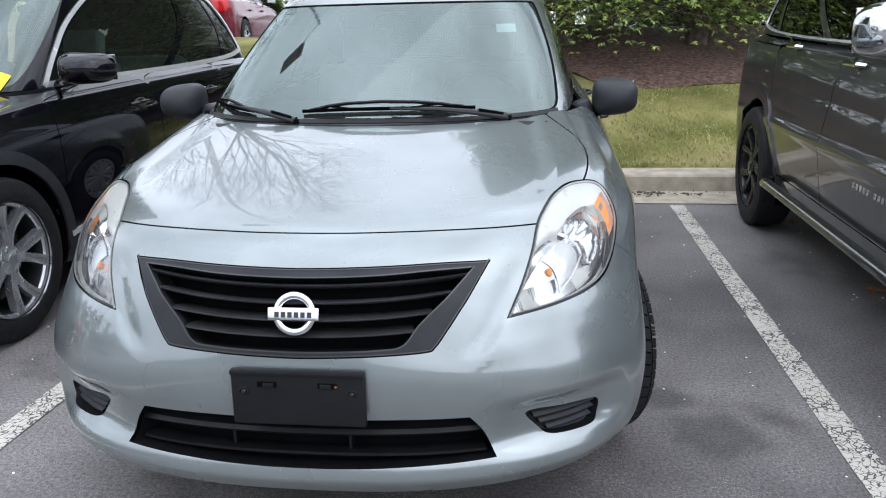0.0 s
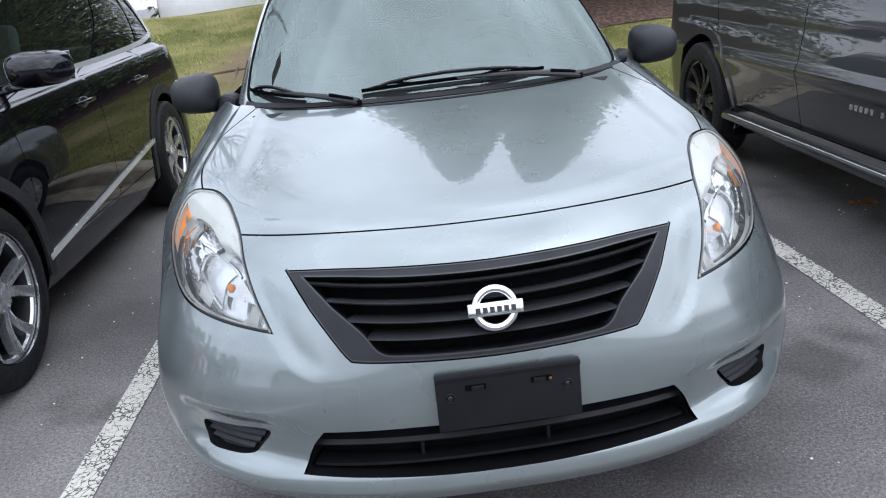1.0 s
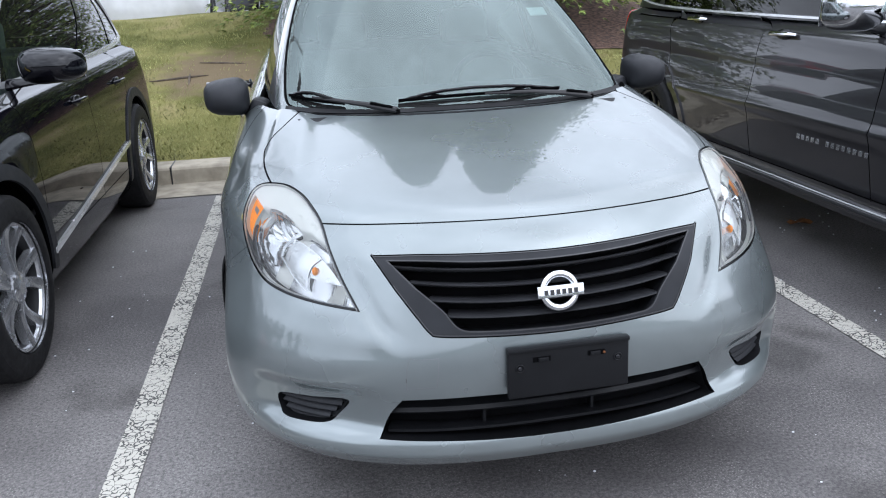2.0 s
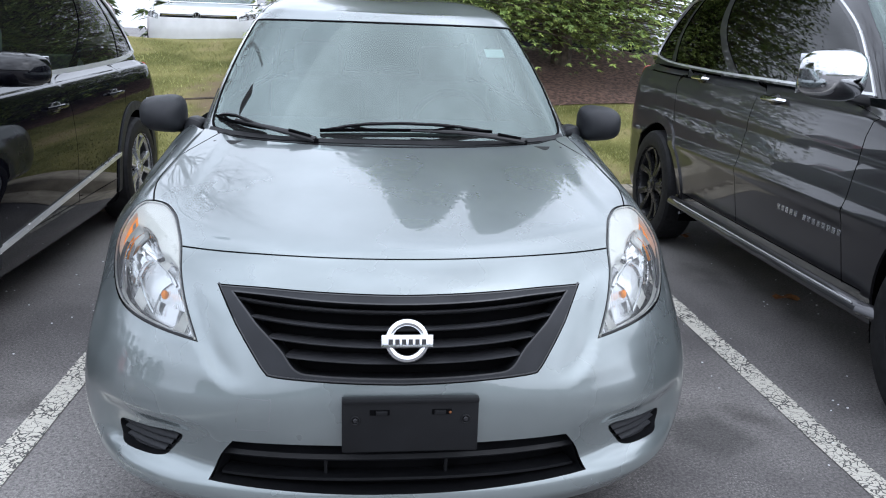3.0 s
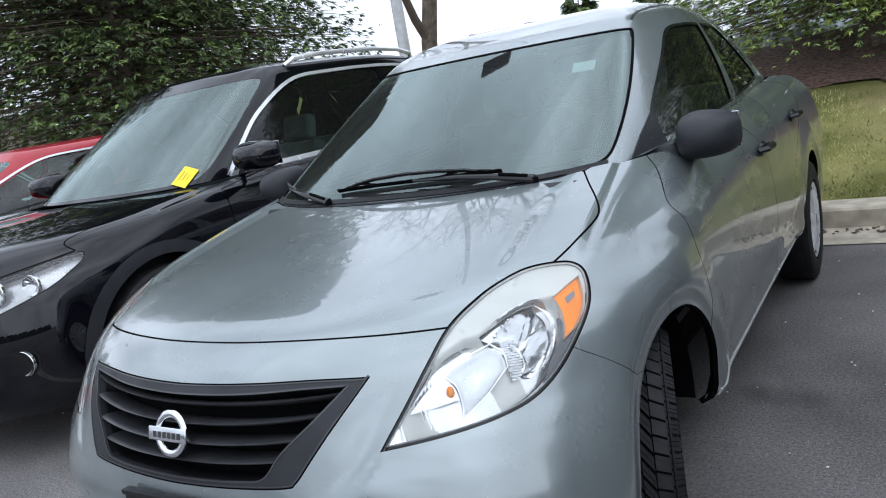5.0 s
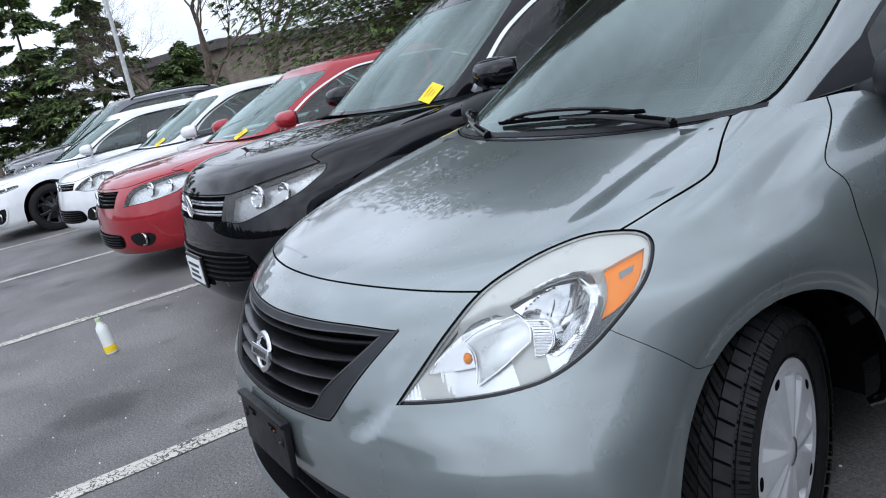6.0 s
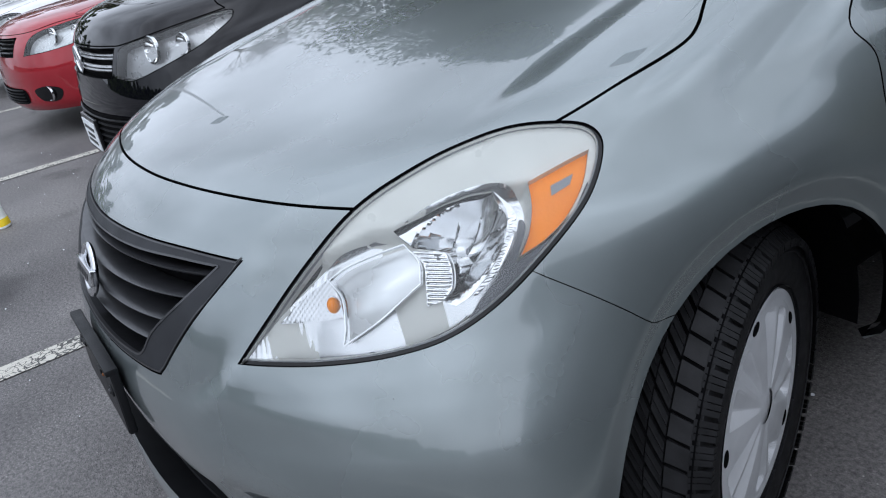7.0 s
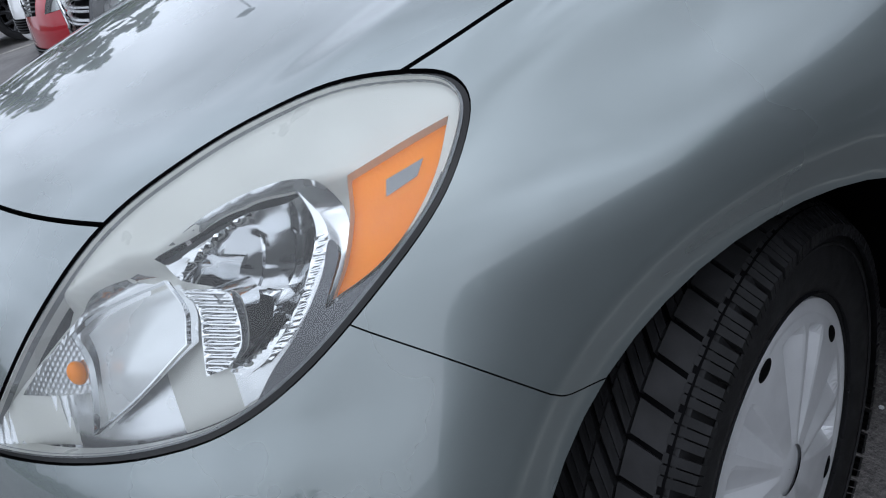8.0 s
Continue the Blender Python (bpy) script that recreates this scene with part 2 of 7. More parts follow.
def slit(shell, line, gap, closed=False):
    """A band of that width (m) along a line in (s, w)."""
    L = np.asarray(line, float)
    t = np.gradient(L, axis=0)
    if closed:
        t = (np.roll(L, -1, 0) - np.roll(L, 1, 0)) / 2
    ds, dw, _n = shell.tangents(np.clip(L[:, 0], 0.01, len(shell.rows) - 1.01), np.clip(np.abs(L[:, 1]), 0.003, 3.99))
    flip = np.where(L[:, 1] < 0, -1.0, 1.0)
    E, F, G = (ds * ds).sum(1), (ds * dw).sum(1) * flip, (dw * dw).sum(1)
    n = np.stack([-(F * t[:, 0] + G * t[:, 1]), E * t[:, 0] + F * t[:, 1]], 1)
    ln = np.sqrt(E * n[:, 0] ** 2 + 2 * F * n[:, 0] * n[:, 1] + G * n[:, 1] ** 2) + 1e-12
    n *= (gap / 2 / ln)[:, None]
    return L + n, L - n


def band(shell, line, gap):
    a, b = slit(shell, line, gap)
    return np.concatenate([a, b[::-1]])


def triangulate(loops, ds, dw, srange, wrange, jitter=False):
    """Triangles over the (s, w) field with the loops as edges. Returns points and triangles."""
    S = np.arange(srange[0], srange[1] + 1e-6, ds)
    Wv = np.arange(wrange[0], wrange[1] + 1e-6, dw)
    SS, WW = np.meshgrid(S, Wv, indexing="ij")
    pts = [np.stack([SS.ravel(), WW.ravel()], 1)]
    edges = []
    k = len(pts[0])
    for loop, closed in loops:
        n = len(loop)
        pts.append(np.asarray(loop, float))
        edges += [(k + i, k + (i + 1) % n) for i in range(n if closed else n - 1)]
        k += n
    P = np.concatenate(pts)
    res = delaunay_2d_cdt([Vector((s, w * WS)) for s, w in P], edges, [], 0, 1e-4)
    q = np.array([(v[0], v[1] / WS) for v in res[0]])
    return q, np.array([tuple(f) for f in res[2]])


def shell_mesh(name, shell, q, tris, mat, parent, out=0.0, hem=0.0, label="", hem_mat=None):
    """A panel of a shell, with its edges turned inwards by hem."""
    used = np.unique(tris)
    back = -np.ones(len(q), int)
    back[used] = np.arange(len(used))
    qq, T = q[used], back[tris]
    P, N = mirror_at(shell, qq, out), mirror_normal(shell, qq)
    # one winding for all: along the outward normal
    fn = np.cross(P[T[:, 1]] - P[T[:, 0]], P[T[:, 2]] - P[T[:, 0]])
    bad = (fn * N[T[:, 0]]).sum(1) < 0
    T[bad] = T[bad][:, ::-1]
    verts, faces, normals = P, [tuple(t) for t in T], N
    if hem:
        cnt = {}
        for a, b, c in T:
            for e in ((a, b), (b, c), (c, a)):
                cnt[e] = 1
        edge = [e for e in cnt if (e[1], e[0]) not in cnt]
        ids = sorted({v for e in edge for v in e})
        k0 = len(P)
        m1 = {v: k0 + i for i, v in enumerate(ids)}
        m2 = {v: k0 + len(ids) + i for i, v in enumerate(ids)}
        nn = np.zeros((len(ids), 3))
        for a, b in edge:
            d = P[b] - P[a]
            o = np.cross(d, N[a])
            o /= np.linalg.norm(o) + 1e-12
            nn[m1[a] - k0] += o
            nn[m1[b] - k0] += o
        nn /= np.linalg.norm(nn, axis=1)[:, None] + 1e-12
        top, low = P[ids], P[ids] - N[ids] * hem
        verts = np.concatenate([P, top, low])
        normals = np.concatenate([N, nn, nn])
        faces += [(m1[b], m1[a], m2[a], m2[b]) for a, b in edge]
    ob = mesh_ob(name, verts, faces, mat, parent, label, normals)
    if hem and hem_mat:
        ob.data.materials.append(MATS[hem_mat])
        k = len(T)
        ob.data.polygons.foreach_set("material_index", [0] * k + [1] * (len(faces) - k))
    return ob


def components(tris):
    """Groups of triangles that hang together by edges."""
    n = int(tris.max()) + 1
    root = np.arange(n)

    def find(a):
        while root[a] != a:
            root[a] = root[root[a]]
            a = root[a]
        return a
    for a, b, c in tris:
        ra, rb, rc = find(a), find(b), find(c)
        root[rb] = ra
        root[find(rc)] = ra
    return np.array([find(a) for a in tris[:, 0]])
# ---- lofted car shells: rows run round the car, w 0 nose, 1 front corner, 2 front door edge, 3 rear corner, 4 tail ----
def spline(P, q):
    """A smooth curve through the rows of P (first axis), at the places q counted in rows; natural cubic."""
    P = np.asarray(P, float)
    n = len(P)
    A = np.zeros((n, n))
    B = np.zeros_like(P)
    A[0, 0] = A[-1, -1] = 1
    for i in range(1, n - 1):
        A[i, i - 1:i + 2] = (1, 4, 1)
        B[i] = 6 * (P[i - 1] - 2 * P[i] + P[i + 1])
    M = np.linalg.solve(A, B.reshape(n, -1)).reshape(P.shape)
    q = np.clip(np.asarray(q, float), 0, n - 1)
    i = np.minimum(q.astype(int), n - 2)
    u = (q - i).reshape((-1,) + (1,) * (P.ndim - 1))
    a, b = P[i], P[i + 1]
    return a * (1 - u) + b * u + ((1 - u) ** 3 - (1 - u)) * M[i] / 6 + (u ** 3 - u) * M[i + 1] / 6


def ring(row, w):
    """One row of a shell at the places w: (y0, z0) nose, (X1, y1, z1) corner, (X2, y2, z2) door edge, (X3, y3, z3) rear corner, (y4, z4) tail, p squareness."""
    y0, z0, X1, y1, z1, X2, y2, z2, X3, y3, z3, y4, z4, p = row
    w = np.asarray(w, float)
    out = np.zeros((len(w), 3))
    a = np.clip(w, 0, 1)
    th = a * math.pi / 2
    sx = np.sin(th) ** (2 / p)
    cy = np.cos(th) ** (2 / p)
    k = np.sin(th) ** 2
    front = np.stack([X1 * sx, y0 + (y1 - y0) * (1 - cy), z0 + (z1 - z0) * k], 1)
    u = np.clip(w - 1, 0, 2)
    side = spline([(X1, y1, z1), (X2, y2, z2), (X3, y3, z3)], u)
    # along the car it never turns back
    d1, d2 = y2 - y1, y3 - y2
    m0, m1 = max(1.25 * d1 - 0.25 * d2, 0.4 * d1), min((d1 + d2) / 2, 2.4 * d1)
    first = (2 * u ** 3 - 3 * u ** 2 + 1) * y1 + (u ** 3 - 2 * u ** 2 + u) * m0 + (3 * u ** 2 - 2 * u ** 3) * y2 + (u ** 3 - u ** 2) * m1
    v = u - 1
    last = (2 * v ** 3 - 3 * v ** 2 + 1) * y2 + (v ** 3 - 2 * v ** 2 + v) * m1 + (3 * v ** 2 - 2 * v ** 3) * y3 + (v ** 3 - v ** 2) * (1.25 * d2 - 0.25 * d1)
    side[:, 1] = np.where(u < 1, first, last)
    a = np.clip(w - 3, 0, 1)
    th = (1 - a) * math.pi / 2
    rear = np.stack([X3 * np.sin(th) ** 0.7, y3 + (y4 - y3) * np.cos(th) ** 0.7, z4 + (z3 - z4) * np.sin(th) ** 2], 1)
    out[:] = np.where((w <= 1)[:, None], front, np.where((w <= 3)[:, None], side, rear))
    return out


class Shell:
    """A smooth surface through rows; at(s, w) gives points, s counted in rows from the bottom."""

    def __init__(self, rows, bump=None):
        self.rows, self.bump = rows, bump
        self.grid = np.linspace(0, 4, 321)
        self.net = np.stack([ring(r, self.grid) for r in rows])
        # no crease where the nose meets the flank
        near = 0.25 * np.exp(-((self.grid[1:-1] - 1.08) / 0.26) ** 4)[None, :, None]
        for _ in range(240):
            self.net[:, 1:-1] += near * (self.net[:, :-2] - 2 * self.net[:, 1:-1] + self.net[:, 2:])

    def raw(self, s, w):
        s, w = np.atleast_1d(np.asarray(s, float)), np.atleast_1d(np.asarray(w, float))
        f = np.clip(w, 0, 4) * 80
        i = np.minimum(f.astype(int), 319)
        u = (f - i)[:, None]
        n = len(self.rows)
        i0, i3 = np.maximum(i - 1, 0), np.minimum(i + 2, 320)
        cols = [self.net[:, j] for j in (i0, i, i + 1, i3)]
        c = []
        k = np.clip(np.floor(s).astype(int), 0, n - 2)
        if not hasattr(self, "M"):
            P = self.net
            A = np.zeros((n, n))
            B = np.zeros_like(P)
            A[0, 0] = A[-1, -1] = 1
            for r in range(1, n - 1):
                A[r, r - 1:r + 2] = (1, 4, 1)
                B[r] = 6 * (P[r - 1] - 2 * P[r] + P[r + 1])
            self.M = np.linalg.solve(A, B.reshape(n, -1)).reshape(P.shape)
        t = (np.clip(s, 0, n - 1) - k)[:, None]
        for j in (i0, i, i + 1, i3):
            a, b, Ma, Mb = self.net[k, j], self.net[k + 1, j], self.M[k, j], self.M[k + 1, j]
            c.append(a * (1 - t) + b * t + ((1 - t) ** 3 - (1 - t)) * Ma / 6 + (t ** 3 - t) * Mb / 6)
        p0, p1, p2, p3 = c
        p0 = np.where((i == 0)[:, None], p2 * (-1, 1, 1), p0)
        return 0.5 * (2 * p1 + (p2 - p0) * u + (2 * p0 - 5 * p1 + 4 * p2 - p3) * u ** 2 + (3 * p1 - p0 - 3 * p2 + p3) * u ** 3)

    def tangents(self, s, w):
        e = 2e-3
        ds = (self.raw(s + e, w) - self.raw(s - e, w)) / (2 * e)
        dw = (self.raw(s, w + e) - self.raw(s, w - e)) / (2 * e)
        nrm = np.cross(dw, ds)
        nrm /= np.linalg.norm(nrm, axis=1)[:, None] + 1e-12
        return ds, dw, nrm

    def at(self, s, w, out=0.0):
        s, w = np.atleast_1d(np.asarray(s, float)), np.atleast_1d(np.asarray(w, float))
        P = self.raw(s, w)
        d = np.zeros(len(s)) + out
        if self.bump:
            d = d + self.bump(s, w, P)
        if np.any(d != 0):
            P = P + self.tangents(s, w)[2] * d[:, None]
        return P

    def find(self, axes, pts, s0, w0):
        """Places (s, w) of the points whose coordinates on the two given axes are pts, near (s0, w0)."""
        pts = np.asarray(pts, float)
        i, j = axes
        s, w = np.full(len(pts), float(s0)), np.full(len(pts), float(w0))
        for _ in range(60):
            P = self.raw(s, w)
            if np.all(np.hypot(pts[:, 0] - P[:, i], pts[:, 1] - P[:, j]) < 2e-4):
                break
            ds, dw, _n = self.tangents(s, w)
            a, b, c, d = ds[:, i], dw[:, i], ds[:, j], dw[:, j]
            ex, ey = pts[:, 0] - P[:, i], pts[:, 1] - P[:, j]
            det = a * d - b * c
            det = np.where(np.abs(det) < 1e-7, 1e-7, det)
            s = np.clip(s + np.clip((d * ex - b * ey) / det, -0.4, 0.4), 0, len(self.rows) - 1)
            w = np.clip(w + np.clip((a * ey - c * ex) / det, -0.15, 0.15), 0, 4)
        return np.stack([s, w], 1)


# ---- wheels ----
def wheel(parent, centre, R, rim, width, style, tyre_mat="rubber", metal="alloy", steer=0.0, outer=1, tread=False, spokes=5):
    """A road wheel; outer 1 faces +x, -1 faces -x."""
    hub = new("wheel")
    hub.parent = parent
    hub.matrix_basis = Matrix.Translation(centre) @ pose(0, 0, 0, 0, 0, steer + (0 if outer > 0 else 180))
    h = width / 2
    prof = [(rim, -h * 0.82), (rim + 0.012, -h * 0.98), (R - 0.05, -h), (R - 0.018, -h * 0.93), (R - 0.004, -h * 0.78), (R, -h * 0.5), (R, h * 0.5),
            (R - 0.004, h * 0.78), (R - 0.018, h * 0.93), (R - 0.045, h), (rim + 0.035, h * 1.03), (rim + 0.012, h * 0.98), (rim, h * 0.82)]
    n = 72
    if tread:
        prof = [(r - 0.011 if abs(x) < h * 0.9 else r, x) for r, x in prof]
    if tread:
        # groove floor darker than the rubber: the grooves' shade is put into its colour
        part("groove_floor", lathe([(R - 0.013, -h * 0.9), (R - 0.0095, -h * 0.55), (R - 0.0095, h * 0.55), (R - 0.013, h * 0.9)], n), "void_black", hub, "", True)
    tyre = part("tyre", lathe(prof, n), tyre_mat, hub, "", True)
    if tread:
        bm = bmesh.new()
        count = 52
        pitch = 2 * math.pi / count
        # shoulder blocks with sipes, and two rows of slanted blocks in a V
        rows_t = ((-1.05, -0.84, 0.05, 0.02, 0.80, 3), (-0.85, -0.57, 0.25, 0.0, 0.84, 1), (-0.545, -0.31, 0.85, 0.30, 0.74, 2), (-0.29, -0.02, 1.05, 0.1, 0.74, 2),
                  (0.02, 0.29, -1.05, 0.6, 0.74, 2), (0.31, 0.545, -0.85, 0.80, 0.74, 2), (0.57, 0.85, -0.25, 0.5, 0.84, 1), (0.84, 1.08, -0.05, 0.52, 0.80, 3))
        for k in range(count):
            for x0, x1, lean, off, fill, cutn in rows_t:
                b0 = (k + off) * pitch
                for j in range(cutn):
                    lo = (j / cutn) * fill + (0.022 if j else 0.0)
                    hi = ((j + 1) / cutn) * fill - (0.022 if j < cutn - 1 else 0.0)
                    q = []
                    for top in (0, 1):
                        for x, e in ((x0, lo), (x1, lo), (x1, hi), (x0, hi)):
                            drop = 0.019 * (max(0, abs(x) - 0.58) / 0.39) ** 1.7
                            r = R - 0.013 - drop * 1.05 + top * 0.0132
                            ang = b0 + (e - lean * (x - x0) / (x1 - x0)) * pitch
                            q.append(bm.verts.new((x * h, r * math.cos(ang), r * math.sin(ang))))
                    for f in ((4, 5, 6, 7), (0, 1, 5, 4), (1, 2, 6, 5), (2, 3, 7, 6), (3, 0, 4, 7)):
                        bm.faces.new([q[i] for i in f])
        part("tread", bm, tyre_mat, hub)
        raised = torus(R - 0.052, 0.0022, None, 72, 6)
        raised.transform(Matrix.Translation((h * 1.02, 0, 0)) @ Matrix.Rotation(radians(90), 4, "Z"))
        part("sidewall_ring", raised, tyre_mat, hub, "", True)
    part("rim", lathe([(rim + 0.004, h * 0.98), (rim + 0.006, h * 0.86), (rim - 0.010, h * 0.80), (rim - 0.014, h * 0.70)], n), "dark_alloy" if style == "cover" else metal, hub, "", True)
    part("barrel", lathe([(rim - 0.014, h * 0.70), (rim - 0.022, h * 0.50), (rim - 0.03, -h * 0.8)], n), "black_plastic", hub, "", True)
    part("brake", lathe([(0.03, 0.0), (rim * 0.72, 0.0), (rim * 0.72, 0.012), (0.03, 0.012)], 40), "dark_alloy", hub)
    if style == "cover":      # full plastic wheel cover with broad flat petals
        bm = bmesh.new()
        lathe([(rim * 0.995, h * 0.84), (rim * 0.985, h * 0.93), (rim * 0.95, h * 0.95), (rim * 0.90, h * 0.93)], n, "x", bm)
        part("cover_ring", bm, metal, hub, "", True)
        # radial wedges pressed into a shallow cone, two beside each broad flat spoke
        sides, steps = 40 * spokes, 14
        rows = []
        plate = bmesh.new()
        for i in range(steps + 1):
            f = i / steps
            r = 0.030 + (rim * 0.90 - 0.030) * f
            row = []
            for k in range(sides):
                u = (k / sides * spokes) % 1.0
                dip = 0.0
                for a, c, b in ((0.34, 0.43, 0.60), (0.66, 0.84, 0.97)):
                    if a < u < b:
                        dip = (u - a) / (c - a) if u < c else (b - u) / (b - c)
                deep = 0.020 * dip * f * (1.0 if f < 0.86 else max(0.0, (0.93 - f) / 0.07))
                ang = 2 * math.pi * k / sides + 0.3
                row.append(plate.verts.new((h * (1.00 - 0.07 * f * f) - deep, r * math.cos(ang), r * math.sin(ang))))
            rows.append(row)
        for a, b in zip(rows, rows[1:]):
            for k in range(sides):
                plate.faces.new((a[k], b[k], b[(k + 1) % sides], a[(k + 1) % sides]))
        part("cover_plate", plate, metal, hub, "silver plastic wheel cover with pressed wedges")
        for k in range(spokes):
            ang = 2 * math.pi * (k + 0.17) / spokes + 0.3
            hole = bmesh.new()
            bmesh.ops.create_uvsphere(hole, u_segments=16, v_segments=8, radius=0.012, matrix=Matrix.Translation((h * 0.935, rim * 0.86 * math.cos(ang), rim * 0.86 * math.sin(ang))) @ Matrix.Rotation(ang, 4, "X") @ Matrix.Diagonal((0.22, 0.8, 1.3, 1)))
            # a near-black bead paints the shade inside each hole
            part("cover_hole", hole, "void_black", hub, "dark oval hole in the cover", True)
        part("hub_cap", lathe([(0.0005, h * 0.985), (0.024, h * 0.985), (0.030, h * 0.965), (0.045, h * 0.95), (0.05, h * 0.86)], 32), metal, hub, "", True)
    else:
        twin = style == "twin"
        for k in range(spokes):
            for off in ((-0.19, 0.19) if twin else (0.0,)):
                a0 = 2 * math.pi * k / spokes
                sp = bmesh.new()
                rows = []
                for i in range(6):
                    f = i / 5
                    r = 0.05 + (rim * 0.97 - 0.05) * f
                    ang = a0 + off * (0.5 + f if twin else 1)
                    wd = (0.020 if twin else 0.030) * (1.15 - 0.3 * f) + (0.012 * f * f)
                    x = h * (0.80 - 0.16 * math.sin(math.pi * f) + 0.08 * f)
                    c = Vector((0, math.cos(ang), math.sin(ang)))
                    t = Vector((0, -math.sin(ang), math.cos(ang)))
                    rows.append([sp.verts.new(c * r + t * wd * u + Vector((x - dx, 0, 0))) for u, dx in ((-1, 0.035), (-0.85, 0.004), (-0.3, 0), (0.3, 0), (0.85, 0.004), (1, 0.035))])
                for a, b in zip(rows, rows[1:]):
                    for j in range(5):
                        sp.faces.new((a[j], a[j + 1], b[j + 1], b[j]))
                part("spoke", sp, metal, hub, "", True)
        part("hub_cap", lathe([(0.0005, h * 0.92), (0.028, h * 0.92), (0.034, h * 0.88), (0.062, h * 0.82), (0.066, h * 0.6)], 32), metal, hub, "", True)
        for k in range(5):
            a = 2 * math.pi * (k + 0.5) / 5
            nut = part("wheel_nut", lathe([(0.0005, h * 0.86), (0.009, h * 0.86), (0.011, h * 0.7)], 8), metal, hub)
            nut.location = (0, 0.05 * math.cos(a), 0.05 * math.sin(a))
    return hub


# ---- cars out of shells ----
def both(loops):
    out = []
    for a in loops:
        out += [(a[0], a[1]), (a[0] * (1, -1), a[1])] if isinstance(a, tuple) else [a, a * (1, -1)]
    return out


def arch_loop(shell, y, z, R, s0, w0):
    a = np.linspace(radians(-35), radians(215), 40)
    # round above the axle, straight down below it
    c = np.where(np.sin(a) < 0, np.sign(np.cos(a)), np.cos(a))
    q = shell.find((1, 2), np.stack([y + R * c, z + R * np.sin(a)], 1), s0, w0)
    zb = shell.raw(np.zeros(len(q)), q[:, 1])[:, 2]
    low = z + R * np.sin(a) < zb + 0.01
    q[low, 0] = -0.3
    return q


def build_panels(car, shell, cuts, gaps, seeds, mats, ds, dw, gap, rest, hem=0.014, srange=None, skin=False):
    """Cuts the shell at the loops and gaps, and makes a part of each piece that is left; seeds say which is which."""
    bands = [band(shell, g[0], g[1]) if isinstance(g, tuple) else band(shell, g, gap) for g in gaps]
    n = len(shell.rows) - 1
    q, T = triangulate([(c, True) for c in cuts] + [(b, True) for b in bands], ds, dw, srange or (0, n), (-4, 4))
    c = q[T].mean(1)
    keep = (c[:, 0] > 0) & (c[:, 0] < n)
    for poly in cuts + bands:
        lo, hi = poly.min(0), poly.max(0)
        near = keep & (c[:, 0] >= lo[0]) & (c[:, 0] <= hi[0]) & (c[:, 1] >= lo[1]) & (c[:, 1] <= hi[1])
        idx = np.nonzero(near)[0]
        if len(idx):
            keep[idx[inside(poly, c[idx])]] = False
    T2, c2 = T[keep], c[keep]
    if skin:
        solid = (c[:, 0] > 0) & (c[:, 0] < n)
        for poly in cuts:
            idx = np.nonzero(solid & (c >= poly.min(0)).all(1) & (c <= poly.max(0)).all(1))[0]
            if len(idx):
                solid[idx[inside(poly, c[idx])]] = False
        # near-black skin paints the shade seen through the panel gaps
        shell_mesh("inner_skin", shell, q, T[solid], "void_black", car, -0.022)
    comp = components(T2)
    taken = np.zeros(len(T2), bool)
    made = {}
    for name, (s, w) in seeds:
        i = ((c2[:, 0] - s) ** 2 + ((c2[:, 1] - w) * WS) ** 2).argmin()
        sel = (comp == comp[i]) & ~taken
        if not sel.any():
            continue
        taken |= sel
        # hems are near-black, not body paint: shade of the gaps in their colour
        made[name] = shell_mesh(name.split("#")[0], shell, q, T2[sel], mats.get(name.split("#")[0], mats["*"]), car, 0.0, hem, "", "void_black")
    if (~taken).any():
        for k in np.unique(comp[~taken]):
            sel = (comp == k) & ~taken
            if sel.sum() > 5:
                made[rest] = shell_mesh(rest, shell, q, T2[sel], mats.get(rest, mats["*"]), car, 0.0, hem, "", "void_black")
    return made


def sheet(name, shell, loop, mat, parent, out=0.0, ds=0.2, dw=0.03, hem=0.0, label="", hole=None, shape=None):
    """A piece of the shell inside the loop, moved outwards by out; hole: a loop left open."""
    lo, hi = loop.min(0), loop.max(0)
    holes = [] if hole is None else hole if isinstance(hole, list) else [hole]
    loops = [(loop, True)] + [(h, True) for h in holes]
    q, T = triangulate(loops, ds, dw, (lo[0] + 0.02, hi[0] - 0.02), (lo[1] + 0.002, hi[1] - 0.002))
    c = q[T].mean(1)
    ok = inside(loop, c)
    for h in holes:
        ok &= ~inside(h, c)
    if shape is not None:
        used = np.unique(T[ok])
        back = -np.ones(len(q), int)
        back[used] = np.arange(len(used))
        qq = q[used]
        P = mirror_at(shell, qq) + mirror_normal(shell, qq) * (out + shape(qq))[:, None]
        return mesh_ob(name, P, back[T[ok]], mat, parent, label)
    return shell_mesh(name, shell, q, T[ok], mat, parent, out, hem, label)


def shrink(shell, loop, by):
    """The loop moved inwards by a distance in metres."""
    a, b = slit(shell, loop, 2 * by, True)
    area = lambda p: abs(np.sum(p[:, 0] * np.roll(p[:, 1], -1) - p[:, 1] * np.roll(p[:, 0], -1)))
    return a if area(a) < area(b) else b


def wall(name, shell, loop, mat, parent, d0, d1, label=""):
    """The side wall of a recess below the loop, from depth d0 to d1."""
    P0, P1 = mirror_at(shell, loop, -d0), mirror_at(shell, loop, -d1)
    n = len(loop)
    return mesh_ob(name, np.concatenate([P0, P1]), [(i, (i + 1) % n, n + (i + 1) % n, n + i) for i in range(n)], mat, parent, label)


